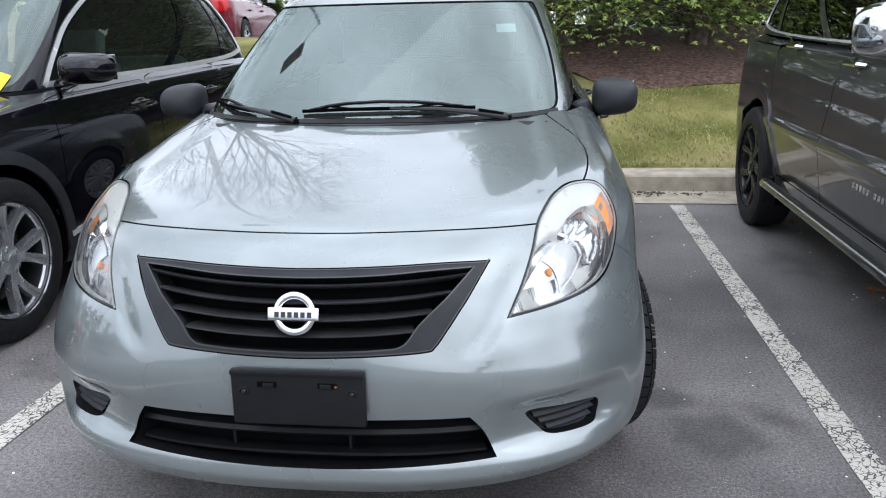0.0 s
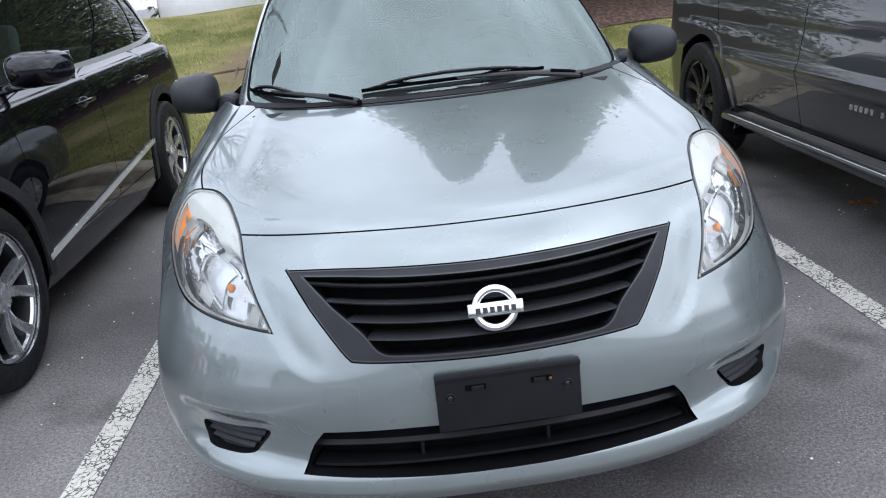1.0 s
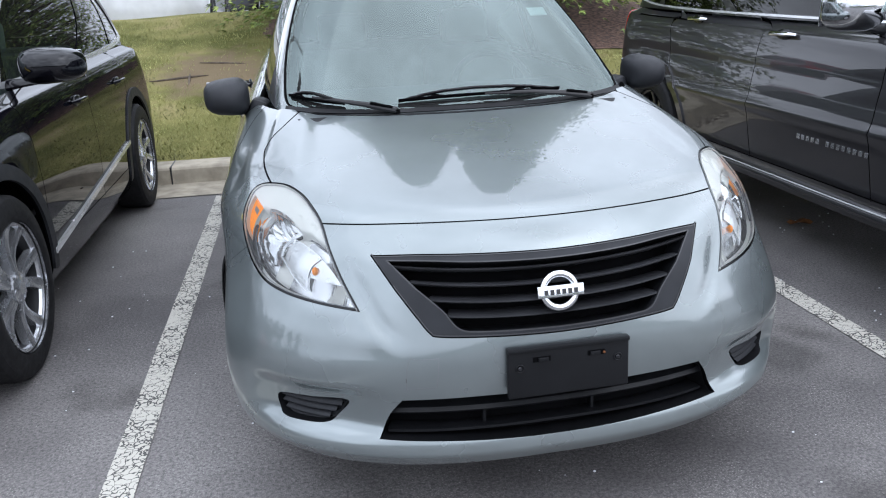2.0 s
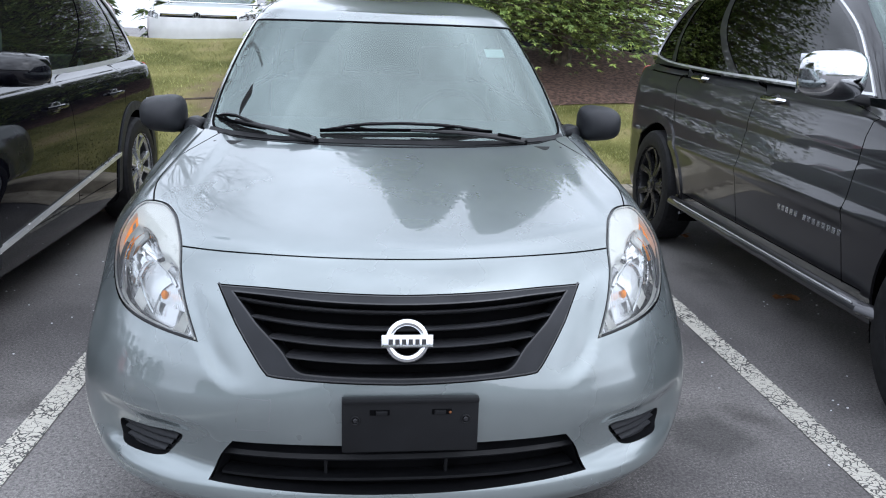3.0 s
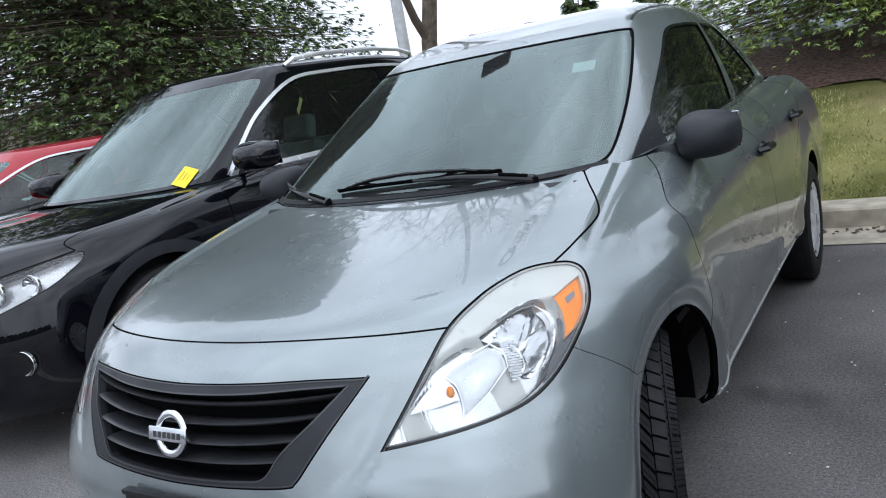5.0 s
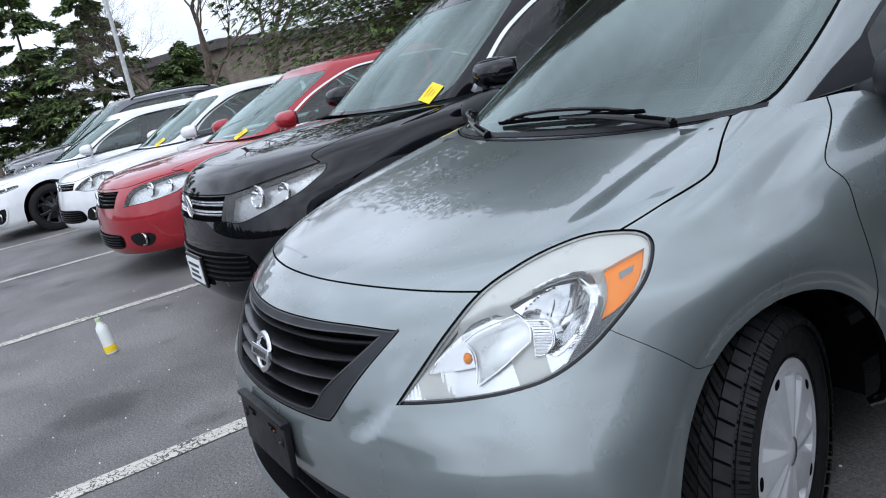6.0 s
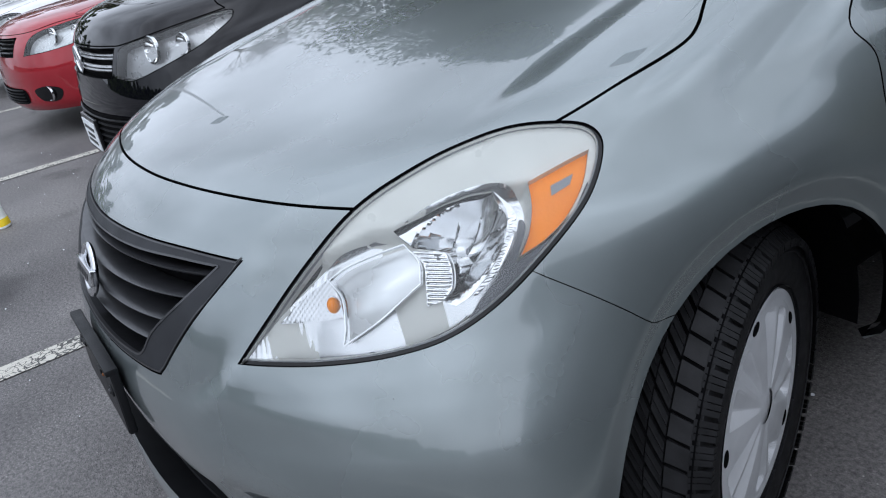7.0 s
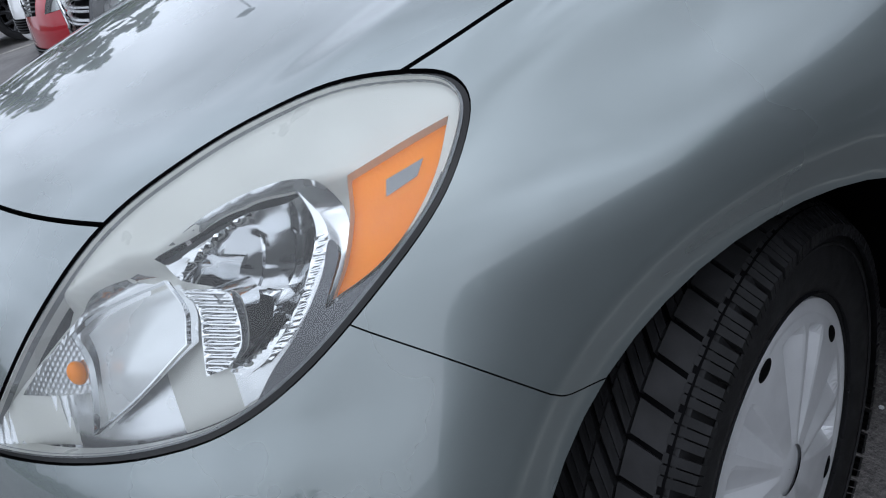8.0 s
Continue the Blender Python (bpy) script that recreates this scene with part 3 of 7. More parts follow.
def ribbon(name, shell, line, width, mat, parent, out=0.003, label=""):
    a, b = slit(shell, line, width)
    A, Bq = mirror_at(shell, a, out), mirror_at(shell, b, out)
    A0, B0 = mirror_at(shell, a, min(out - 0.006, -0.004)), mirror_at(shell, b, min(out - 0.006, -0.004))
    V = np.concatenate([A0, A, Bq, B0])
    n = len(line)
    F = [(k * n + i, k * n + i + 1, (k + 1) * n + i + 1, (k + 1) * n + i) for k in range(3) for i in range(n - 1)]
    F += [(0, n, 2 * n, 3 * n), (n - 1, 4 * n - 1, 3 * n - 1, 2 * n - 1)]
    ob = mesh_ob(name, V, F, mat, parent, label, smooth=False)
    return ob


def inner_body(car, y0, y1, x, z0, z1, wheels, R, tw, under=20):
    """Dark floor, engine bay and wheel housings; the shade under the car is put into their near-black colour."""
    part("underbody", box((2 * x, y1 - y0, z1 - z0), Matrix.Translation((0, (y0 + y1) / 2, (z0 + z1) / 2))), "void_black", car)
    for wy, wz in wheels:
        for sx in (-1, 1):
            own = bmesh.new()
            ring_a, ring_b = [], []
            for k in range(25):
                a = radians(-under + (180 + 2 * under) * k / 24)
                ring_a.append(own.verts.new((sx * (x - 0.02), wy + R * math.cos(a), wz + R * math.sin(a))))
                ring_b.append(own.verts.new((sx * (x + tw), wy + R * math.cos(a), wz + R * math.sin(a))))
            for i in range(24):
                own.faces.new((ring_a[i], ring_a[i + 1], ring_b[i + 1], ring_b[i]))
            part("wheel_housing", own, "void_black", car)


def seat(parent, x, y, z, mat, wide=0.48):
    s = new("seat")
    s.parent = parent
    s.location = (x, y, z)
    part("cushion", box((wide, 0.50, 0.16), pose(0, 0, 0.20, 6), 0.05, 3), mat, s, "", True)
    part("backrest", box((wide * 0.96, 0.14, 0.60), pose(0, 0.30, 0.52, -16), 0.05, 3), mat, s, "", True)
    part("headrest", box((wide * 0.5, 0.10, 0.17), pose(0, 0.43, 0.90, -12), 0.04, 3), mat, s, "", True)
    return s


def cabin(car, yd, zb, half, yseat, zroof):
    """Dashboard, steering wheel, seats."""
    part("dashboard", box((2 * half, 0.55, 0.30), pose(0, yd, zb - 0.16, 4), 0.08, 4), "interior", car, "", True)
    st = torus(0.18, 0.016, pose(half * 0.5, yd + 0.38, zb - 0.06, -28), 36, 10)
    box((0.34, 0.03, 0.04), pose(half * 0.5, yd + 0.38, zb - 0.06, -28), 0.01, 2, st)
    part("steering_wheel", st, "interior", car, "", True)
    for sx in (-1, 1):
        seat(car, sx * half * 0.52, yseat, zb - 0.70, "interior_light")
    part("rear_seat", box((2 * half * 0.92, 0.16, 0.62), pose(0, yseat + 1.15, zb - 0.20, -18), 0.05, 3), "interior_light", car, "", True)
    part("cabin_floor", box((2 * half, yseat + 1.3 - yd, 0.03), pose(0, (yseat + 1.3 + yd) / 2, zb - 0.62)), "interior", car)


def mirror_cap(car, x, y, z, size, mats, sail=0.10, lean=0):
    """A door mirror: rounded shell, glass on its rear, arm to the door."""
    sx = 1 if x > 0 else -1
    mp = new("door_mirror")
    mp.parent = car
    mp.matrix_basis = pose(x, y, z, lean, 0, sx * -6)
    w, d, h = size
    bm = bmesh.new()
    bmesh.ops.create_uvsphere(bm, u_segments=28, v_segments=16, radius=1.0)
    for v in bm.verts:
        p = v.co
        k = 1 / (abs(p.x) ** 3.2 + abs(p.y) ** 2.3 + abs(p.z) ** 3.2) ** (1 / 3.0)
        p *= k
        if p.y > 0:
            p.y *= 0.25
        p.z *= 1 - 0.12 * sx * p.x
        v.co = (p.x * w / 2, p.y * d * 0.8, p.z * h / 2)
    part("mirror_housing", bm, mats[0], mp, "", True)
    part("mirror_glass", box((w * 0.82, 0.006, h * 0.78), pose(0, d * 0.21, 0), 0.002), "chrome", mp)
    bm = rod([(-sx * w * 0.25, 0, -h * 0.40), (-sx * (w / 2 + 0.02), 0.01, -h * 0.47), (-sx * (w / 2 + sail), 0.02, -h * 0.52)], [0.020, 0.022, 0.030], 12, None, True, 0.6)
    part("mirror_arm", bm, mats[1], mp, "", True)
    return mp


def handle(car, x, y, z, L, mat, sx):
    hd = new("door_handle")
    hd.parent = car
    hd.location = (x, y, z)
    part("grip", rod([(0, -L / 2, 0), (sx * 0.028, -L * 0.36, 0.004), (sx * 0.032, 0, 0.005), (sx * 0.028, L * 0.36, 0.004), (0, L / 2, 0)], [0.010, 0.013, 0.014, 0.013, 0.010], 10, None, True, 0.8), mat, hd, "", True)
    cup = bmesh.new()
    bmesh.ops.create_uvsphere(cup, u_segments=16, v_segments=8, radius=1.0)
    bmesh.ops.scale(cup, vec=(0.012, L * 0.34, 0.028), verts=cup.verts)
    part("cup", cup, "gloss_black", hd, "", True)
    return hd


# ---- the silver saloon ----
# nose y z | corner x y z | door edge x y z | rear corner x y z | tail y z | squareness
SEDAN = (
    (0.030, 0.187, 0.760, 0.50, 0.205, 0.785, 1.38, 0.288, 0.76, 3.95, 0.30, 4.33, 0.30, 2.5),
    (-0.030, 0.235, 0.812, 0.54, 0.245, 0.822, 1.38, 0.325, 0.81, 3.95, 0.35, 4.38, 0.36, 2.5),
    (-0.015, 0.330, 0.825, 0.54, 0.335, 0.838, 1.38, 0.378, 0.82, 3.95, 0.43, 4.39, 0.46, 2.5),
    (-0.028, 0.420, 0.831, 0.54, 0.425, 0.844, 1.38, 0.447, 0.83, 3.95, 0.52, 4.40, 0.56, 2.5),
    (-0.034, 0.500, 0.831, 0.55, 0.515, 0.847, 1.38, 0.530, 0.83, 3.95, 0.62, 4.40, 0.64, 2.4),
    (-0.022, 0.570, 0.824, 0.60, 0.600, 0.847, 1.38, 0.620, 0.83, 3.95, 0.71, 4.39, 0.72, 2.25),
    (0.002, 0.660, 0.818, 0.655, 0.690, 0.845, 1.38, 0.710, 0.82, 3.95, 0.79, 4.37, 0.80, 2.1),
    (0.050, 0.745, 0.814, 0.715, 0.770, 0.840, 1.38, 0.790, 0.80, 3.95, 0.87, 4.35, 0.90, 2.0),
    (0.134, 0.808, 0.793, 0.80, 0.830, 0.828, 1.38, 0.850, 0.78, 3.92, 0.94, 4.32, 0.99, 2.0),
    (0.260, 0.846, 0.775, 0.86, 0.870, 0.810, 1.38, 0.895, 0.75, 3.86, 0.99, 4.24, 1.04, 2.0),
    (0.450, 0.888, 0.750, 0.98, 0.910, 0.785, 1.38, 0.935, 0.72, 3.78, 1.03, 4.08, 1.06, 2.0),
    (0.670, 0.934, 0.725, 1.12, 0.952, 0.755, 1.38, 0.965, 0.69, 3.66, 1.05, 3.90, 1.065, 2.0),
    (0.885, 0.972, 0.695, 1.25, 0.988, 0.715, 1.40, 0.990, 0.65, 3.48, 1.06, 3.70, 1.06, 2.1),
)
SEDAN_TOP = (
    (0.90, 0.968, 0.665, 1.26, 0.985, 0.705, 2.20, 1.015, 0.635, 3.45, 1.055, 3.68, 1.055, 2.6),
    (1.23, 1.165, 0.620, 1.55, 1.175, 0.650, 2.25, 1.205, 0.580, 3.20, 1.220, 3.48, 1.215, 2.6),
    (1.58, 1.368, 0.545, 1.84, 1.368, 0.570, 2.30, 1.390, 0.510, 2.95, 1.375, 3.24, 1.370, 2.6),
    (1.67, 1.408, 0.490, 1.92, 1.425, 0.510, 2.32, 1.445, 0.450, 2.88, 1.425, 3.10, 1.412, 2.4),
    (1.85, 1.450, 0.360, 2.02, 1.468, 0.370, 2.34, 1.482, 0.330, 2.76, 1.462, 2.94, 1.448, 2.2),
    (2.20, 1.490, 0.001, 2.26, 1.492, 0.001, 2.36, 1.494, 0.001, 2.42, 1.492, 2.48, 1.490, 2.0),
)


def soft_step(a, b, x):
    t = np.clip((x - a) / (b - a), 0, 1)
    return t * t * (3 - 2 * t)


def sedan_relief(s, w, P):
    """Arch lips, the channel beside the lamp, the scoop round the lower vents, the ridges of the bonnet."""
    x, y, z = np.abs(P[:, 0]), P[:, 1], P[:, 2]
    d = np.zeros(len(x))
    for cy in (0.772, 3.372):
        r = np.hypot(y - cy, z - 0.322)
        side = soft_step(0.70, 0.78, x)
        d += side * (0.016 * soft_step(0.535, 0.400, r) - 0.010 * soft_step(0.398, 0.350, r))
    # channel from the lamp's inner tip down the bumper
    line = np.where(s < 5.5, 0.372 - 0.078 * (5.5 - s), 0.372 + 0.060 * (s - 5.5))
    m = soft_step(4.5, 5.2, s) * soft_step(7.2, 6.0, s)
    d -= 0.0035 * m * np.exp(-((w - line + 0.026) / 0.026) ** 2)
    # the bumper swells below the lamp, with a fold at its inner end
    d += 0.0045 * soft_step(4.2, 4.95, s) * soft_step(5.75, 5.2, s) * soft_step(line - 0.020, line + 0.018, w) * soft_step(0.85, 0.50, w)
    # scoop that leads into the lower corner vents
    low = soft_step(3.30, 2.75, s) * soft_step(1.55, 2.0, s)
    d -= 0.017 * low * soft_step(0.27, 0.42, w) * soft_step(0.74, 0.62, w)
    d += 0.014 * soft_step(2.0, 1.5, s) * soft_step(0.9, 1.3, s) * soft_step(0.80, 0.55, w)
    # the bumper's corners are widest low down
    d += 0.018 * np.exp(-((z - 0.36) / 0.13) ** 2) * soft_step(0.60, 0.80, w) * soft_step(1.35, 1.0, w)
    # flat chamfer of the wing between its widest line and the bonnet
    d -= 0.014 * soft_step(5.8, 9.2, s) * soft_step(11.9, 9.4, s) * soft_step(0.76, 1.02, w) * soft_step(2.4, 1.7, w)
    # bonnet ridges
    hood = soft_step(8.4, 9.6, s) * soft_step(0.75, 0.70, w)
    d += 0.007 * hood * soft_step(0.50, 0.58, w)
    # bend line low on the doors
    door = soft_step(1.72, 1.9, w) * soft_step(3.2, 3.0, w)
    d -= 0.010 * door * np.exp(-((s - 2.4) / 0.9) ** 2)
    return d


sedan = thing("saloon_car", "silver grey four-door saloon car parked nose out between white lines", "car", "", pose(0, 0.1, 0, 0, 0, 0.7) @ Matrix.Translation((0, -0.1, 0)))
BODY = Shell(SEDAN, sedan_relief)
TOP = Shell(SEDAN_TOP)
AX, AZ, AR = 0.770, 0.310, 0.348
LAMP = smooth_loop([(5.48, 0.373), (6.20, 0.418), (6.92, 0.450), (7.65, 0.474), (8.16, 0.502), (8.64, 0.538), (8.90, 0.592), (8.84, 0.660), (8.62, 0.712),
                    (8.16, 0.750), (7.48, 0.771), (6.97, 0.767), (6.37, 0.735), (5.97, 0.698), (5.71, 0.650), (5.59, 0.588), (5.53, 0.510), (5.50, 0.430)], 5, True, (0,))
GRILLE = np.concatenate([smooth_loop([(7.035, 0.0), (7.04, 0.09), (7.03, 0.177), (7.0, 0.266), (6.90, 0.360)], 6, False),
                         smooth_loop([(6.05, 0.304), (5.41, 0.254), (5.02, 0.224), (4.91, 0.205), (4.87, 0.121), (4.82, 0.0)], 6, False)])
GRILLE = np.concatenate([GRILLE, (GRILLE * (1, -1))[::-1][1:-1]])
GRILLE_IN = np.concatenate([smooth_loop([(6.80, 0.0), (6.81, 0.146), (6.83, 0.244), (6.79, 0.325)], 6, False),
                            smooth_loop([(6.12, 0.262), (5.61, 0.206), (5.14, 0.168), (5.05, 0.123), (5.01, 0.0)], 6, False)])
GRILLE_IN = np.concatenate([GRILLE_IN, (GRILLE_IN * (1, -1))[::-1][1:-1]])
INTAKE = smooth_loop([(2.80, 0.0), (2.84, 0.10), (2.82, 0.258), (2.30, 0.288), (1.66, 0.315), (1.60, 0.19), (1.52, 0.0),
                      (1.60, -0.19), (1.66, -0.315), (2.30, -0.288), (2.82, -0.258), (2.84, -0.10)], 6, True, (2, 4, 8, 10))
VENT = smooth_loop([(2.62, 0.386), (2.58, 0.49), (2.49, 0.585), (2.36, 0.620), (2.05, 0.622), (1.84, 0.602), (1.83, 0.53), (1.89, 0.456), (2.08, 0.424)], 6)
ARCH_F = arch_loop(BODY, AX, AZ + 0.012, AR, 4, 1.25)
ARCH_R = arch_loop(BODY, AX + 2.6, AZ + 0.012, AR, 4, 2.8)
bonnet_edge = smooth_loop([(7.62, -0.485), (7.75, -0.38), (7.87, -0.28), (7.95, -0.18), (7.985, -0.09), (8.0, 0.0), (7.985, 0.09), (7.95, 0.18), (7.87, 0.28), (7.75, 0.38), (7.62, 0.485)], 5, False)
bonnet_side = smooth_loop([(8.70, 0.645), (8.84, 0.662), (9.2, 0.694), (9.6, 0.723), (10.0, 0.742), (10.28, 0.732), (10.6, 0.706), (11.2, 0.655), (11.92, 0.600)], 5, False)
cowl_end = np.array([(11.86, 0.598), (11.95, 0.612), (12.05, 0.622), (12.3, 0.64)])
bonnet_rear = np.stack([np.full(41, 11.92), np.linspace(-0.602, 0.602, 41)], 1)
seam = smooth_loop([(6.55, 0.715), (6.36, 0.737), (5.75, 0.84), (5.22, 0.932), (5.10, 0.963), (5.04, 1.03), (4.98, 1.09)], 5, False, (3,))
door_front = smooth_loop([(1.05, 1.71), (2.50, 1.738), (4.27, 1.765), (5.85, 1.745), (7.39, 1.700), (8.66, 1.600), (10.27, 1.355), (11.6, 1.02), (12.3, 0.90)], 6, False)
sill = np.stack([np.full(30, 1.05), np.linspace(1.45, 2.72, 30)], 1)
door_mid = smooth_loop([(1.05, 2.40), (4, 2.40), (8, 2.385), (12.3, 2.36)], 8, False)
door_back = smooth_loop([(4.6, 2.60), (6.0, 2.68), (7.5, 2.80), (9.5, 2.87), (12.3, 2.90)], 6, False)
TOW = smooth_loop([(4.17, -0.253), (4.19, -0.240), (4.20, -0.205), (4.16, -0.195), (3.30, -0.190), (3.25, -0.198), (3.22, -0.240), (3.27, -0.250)], 3)
gaps = [bonnet_edge, bonnet_rear] + both([bonnet_side, cowl_end, (seam, 0.0014), (door_front, 0.0036), (sill, 0.004), (door_mid, 0.004), (door_back, 0.004)])
cuts = both([LAMP, VENT, ARCH_F, ARCH_R]) + [GRILLE, INTAKE]
panels = build_panels(sedan, BODY, cuts, gaps,
                      [("front_bumper", (4, 0.0)), ("bonnet", (10, 0.0)), ("cowl", (11.98, 0.0)), ("wing", (9.5, 0.95)), ("wing#2", (9.5, -0.95)),
                       ("front_door", (6, 2.0)), ("front_door#2", (6, -2.0)), ("rear_door", (8, 2.55)), ("rear_door#2", (8, -2.55))],
                      {"*": "silver_paint", "cowl": "black_plastic"}, 0.16, 0.0085, 0.005, "rear_body", skin=True)
tow_gap = ribbon("tow_cover_seam", BODY, np.concatenate([TOW, TOW[:1]]), 0.0018, "lamp_grey", panels["front_bumper"], 0.0004)

for sgn in (1, -1):
    ribbon("sill_strip", BODY, np.stack([np.full(24, 1.02), np.linspace(1.84, 2.60, 24)], 1) * (1, sgn), 0.016, "bright_trim", sedan, 0.006, "thin bright strip along the sill")

# glasshouse
SCREEN = smooth_loop([(0.045, 0.0), (0.045, 0.35), (0.05, 0.58), (0.12, 0.715), (0.45, 0.765), (1.0, 0.795), (1.6, 0.805), (1.90, 0.795), (1.97, 0.72), (1.985, 0.4),
                      (1.99, 0.0), (1.985, -0.4), (1.97, -0.72), (1.90, -0.795), (1.6, -0.805), (1.0, -0.795), (0.45, -0.765), (0.12, -0.715), (0.05, -0.58), (0.045, -0.35)], 5)
SIDE_A = smooth_loop([(0.10, 1.10), (0.10, 1.6), (0.10, 2.10), (0.9, 2.12), (1.80, 2.12), (1.84, 1.7), (1.80, 1.32), (1.4, 1.16), (0.8, 1.02), (0.25, 1.02)], 6, True, (0, 2, 4))
SIDE_B = smooth_loop([(0.12, 2.22), (0.14, 2.55), (0.25, 2.84), (0.9, 2.86), (1.6, 2.82), (1.80, 2.65), (1.80, 2.22)], 6, True, (0, 6))
BACK = smooth_loop([(0.2, 4.0), (0.2, 3.7), (0.4, 3.5), (1.0, 3.45), (1.7, 3.48), (1.9, 3.7), (1.9, 4.0)], 6, False, (0, 6))
roof = build_panels(sedan, TOP, [SCREEN] + both([SIDE_A, SIDE_B, np.concatenate([BACK, [(1.9, 4.3), (0.2, 4.3)]])]), [], [("roof", (4, 0.0))], {"*": "silver_paint"}, 0.2, 0.03, 0.004, "pillar", 0.012)
SCREEN_IN = shrink(TOP, SCREEN, 0.050)
sheet("windscreen", TOP, SCREEN, "windscreen", sedan, -0.001, 0.12, 0.03)
sheet("windscreen_border", TOP, shrink(TOP, SCREEN, 0.002), "gloss_black", sedan, -0.006, 0.12, 0.03, 0, "black printed border", SCREEN_IN)
for sgn in (1, -1):
    for loop in (SIDE_A, SIDE_B):
        sheet("window", TOP, loop * (1, sgn), "side_glass", sedan, -0.004, 0.15, 0.04)
        sheet("window_seal", TOP, loop * (1, sgn), "gloss_black", sedan, 0.002, 0.15, 0.04, 0, "", shrink(TOP, loop, 0.012) * (1, sgn))
sheet("rear_window", TOP, BACK, "dark_glass", sedan, -0.003, 0.15, 0.05)
sheet("rear_window", TOP, BACK * (1, -1), "dark_glass", sedan, -0.003, 0.15, 0.05)
sheet("screen_seal", TOP, SCREEN, "void_black", sedan, 0.0015, 0.12, 0.03, 0.004, "black rubber edge of the windscreen", shrink(TOP, SCREEN, 0.008))
cover = smooth_loop([(0.02, -0.72), (0.02, -0.36), (0.02, 0.0), (0.02, 0.36), (0.02, 0.72), (0.085, 0.715), (0.080, 0.40), (0.075, 0.0), (0.080, -0.40), (0.085, -0.715)], 5, True, (0, 4, 5, 9))
sheet("cowl_cover", TOP, cover, "black_plastic", sedan, 0.004, 0.05, 0.03, 0.006, "black plastic cowl below the windscreen")
part("cowl_trim", box((1.16, 0.10, 0.02), pose(0, 0.90, 0.952, 14), 0.006), "black_plastic", sedan)
for sgn in (1, -1):
    ribbon("roof_ditch", TOP, smooth_loop([(2.25, 0.80), (2.75, 0.93), (3.05, 1.15), (3.12, 1.7), (3.10, 2.4), (2.9, 2.95)], 6, False) * (1, sgn), 0.010, "black_plastic", sedan, 0.001, "dark strip along the roof")
cabin(sedan, 1.36, 0.985, 0.60, 1.95, 1.45)
inner_body(sedan, 0.42, 4.2, 0.56, 0.19, 0.62, ((AX, AZ), (AX + 2.6, AZ)), AR + 0.03, 0.20, 4)
for sgn in (1, -1):
    wheel(sedan, (sgn * 0.702 - 0.003, 0.768, AZ), 0.310, 0.198, 0.218, "cover", steer=17.5, outer=sgn, tread=True, spokes=5)
    wheel(sedan, (sgn * 0.745, AX + 2.6, AZ), 0.310, 0.198, 0.190, "cover", outer=sgn, spokes=5)
    mirror_cap(sedan, sgn * 0.830, 1.370, 1.012, (0.165, 0.185, 0.132), ("grey_plastic", "black_plastic"))
    sail = [mirror_at(TOP, np.array([(a, b * sgn)]), 0.004)[0] for a, b in ((0.0, 0.88), (0.02, 1.20), (0.30, 1.11), (0.62, 1.02), (0.30, 0.93))]
    sail_in = [mirror_at(TOP, np.array([(a, b * sgn)]), -0.012)[0] for a, b in ((0.0, 0.88), (0.02, 1.20), (0.30, 1.11), (0.62, 1.02), (0.30, 0.93))]
    mesh_ob("mirror_sail", sail + sail_in, [(0, 1, 2, 3, 4), (9, 8, 7, 6, 5)] + [(i, (i + 1) % 5, 5 + (i + 1) % 5, 5 + i) for i in range(5)], "grey_plastic", sedan, "", None, False)
    part("mirror_foot", box((0.07, 0.10, 0.075), pose(sgn * 0.712, 1.345, 0.965, 0, -sgn * 20, sgn * 8), 0.03, 4), "grey_plastic", sedan, "", True)
    handle(sedan, sgn * 0.834, 2.10, 0.862, 0.17, "gloss_black", sgn)
    handle(sedan, sgn * 0.820, 3.00, 0.890, 0.17, "gloss_black", sgn)


# ---- front of the saloon: grille, badge, bracket, lamps, vents, wipers ----
def slat(name, shell, s_of, w_end, mat, parent, prof, n=40):
    """A bar across the front at rows s_of(w), with a section of (rows up, depth) pairs."""
    ws = np.linspace(-w_end, w_end, n)
    V, F = [], []
    for k, (up, dep) in enumerate(prof):
        q = np.stack([s_of(np.abs(ws)) + up, ws], 1)
        V.append(mirror_at(shell, q, -dep))
    m = len(prof)
    for k in range(m):
        for i in range(n - 1):
            F.append((k * n + i, k * n + i + 1, ((k + 1) % m) * n + i + 1, ((k + 1) % m) * n + i))
    F += [tuple(k * n for k in range(m)), tuple(k * n + n - 1 for k in range(m))[::-1]]
    ob = mesh_ob(name, np.concatenate(V), F, mat, parent)
    ob.data.set_sharp_from_angle(angle=radians(35))
    return ob


grille = new("grille")
grille.parent = sedan
sheet("surround", BODY, shrink(BODY, GRILLE, 0.003), "grey_plastic", grille, 0.0, 0.2, 0.02, 0.02, "dark grey plastic grille surround", GRILLE_IN,)
wall("inner_wall", BODY, GRILLE_IN, "black_plastic", grille, -0.001, 0.075)
# near-black sheet: deep shade behind the slats put into its colour
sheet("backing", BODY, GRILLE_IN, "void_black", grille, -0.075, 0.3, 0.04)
for s0, we, rise in ((6.60, 0.318, 0.04), (6.17, 0.278, 0.10), (5.76, 0.236, 0.12), (5.38, 0.196, 0.14)):
    slat("grille_slat", BODY, lambda w, s0=s0, rise=rise: s0 + rise * (w / 0.3) ** 2, we, "grille_black", grille,
         ((-0.012, 0.015), (0.0, 0.006), (0.018, 0.004), (0.05, 0.008), (0.10, 0.020), (0.15, 0.040), (0.18, 0.065), (0.10, 0.065), (0.0, 0.032)))
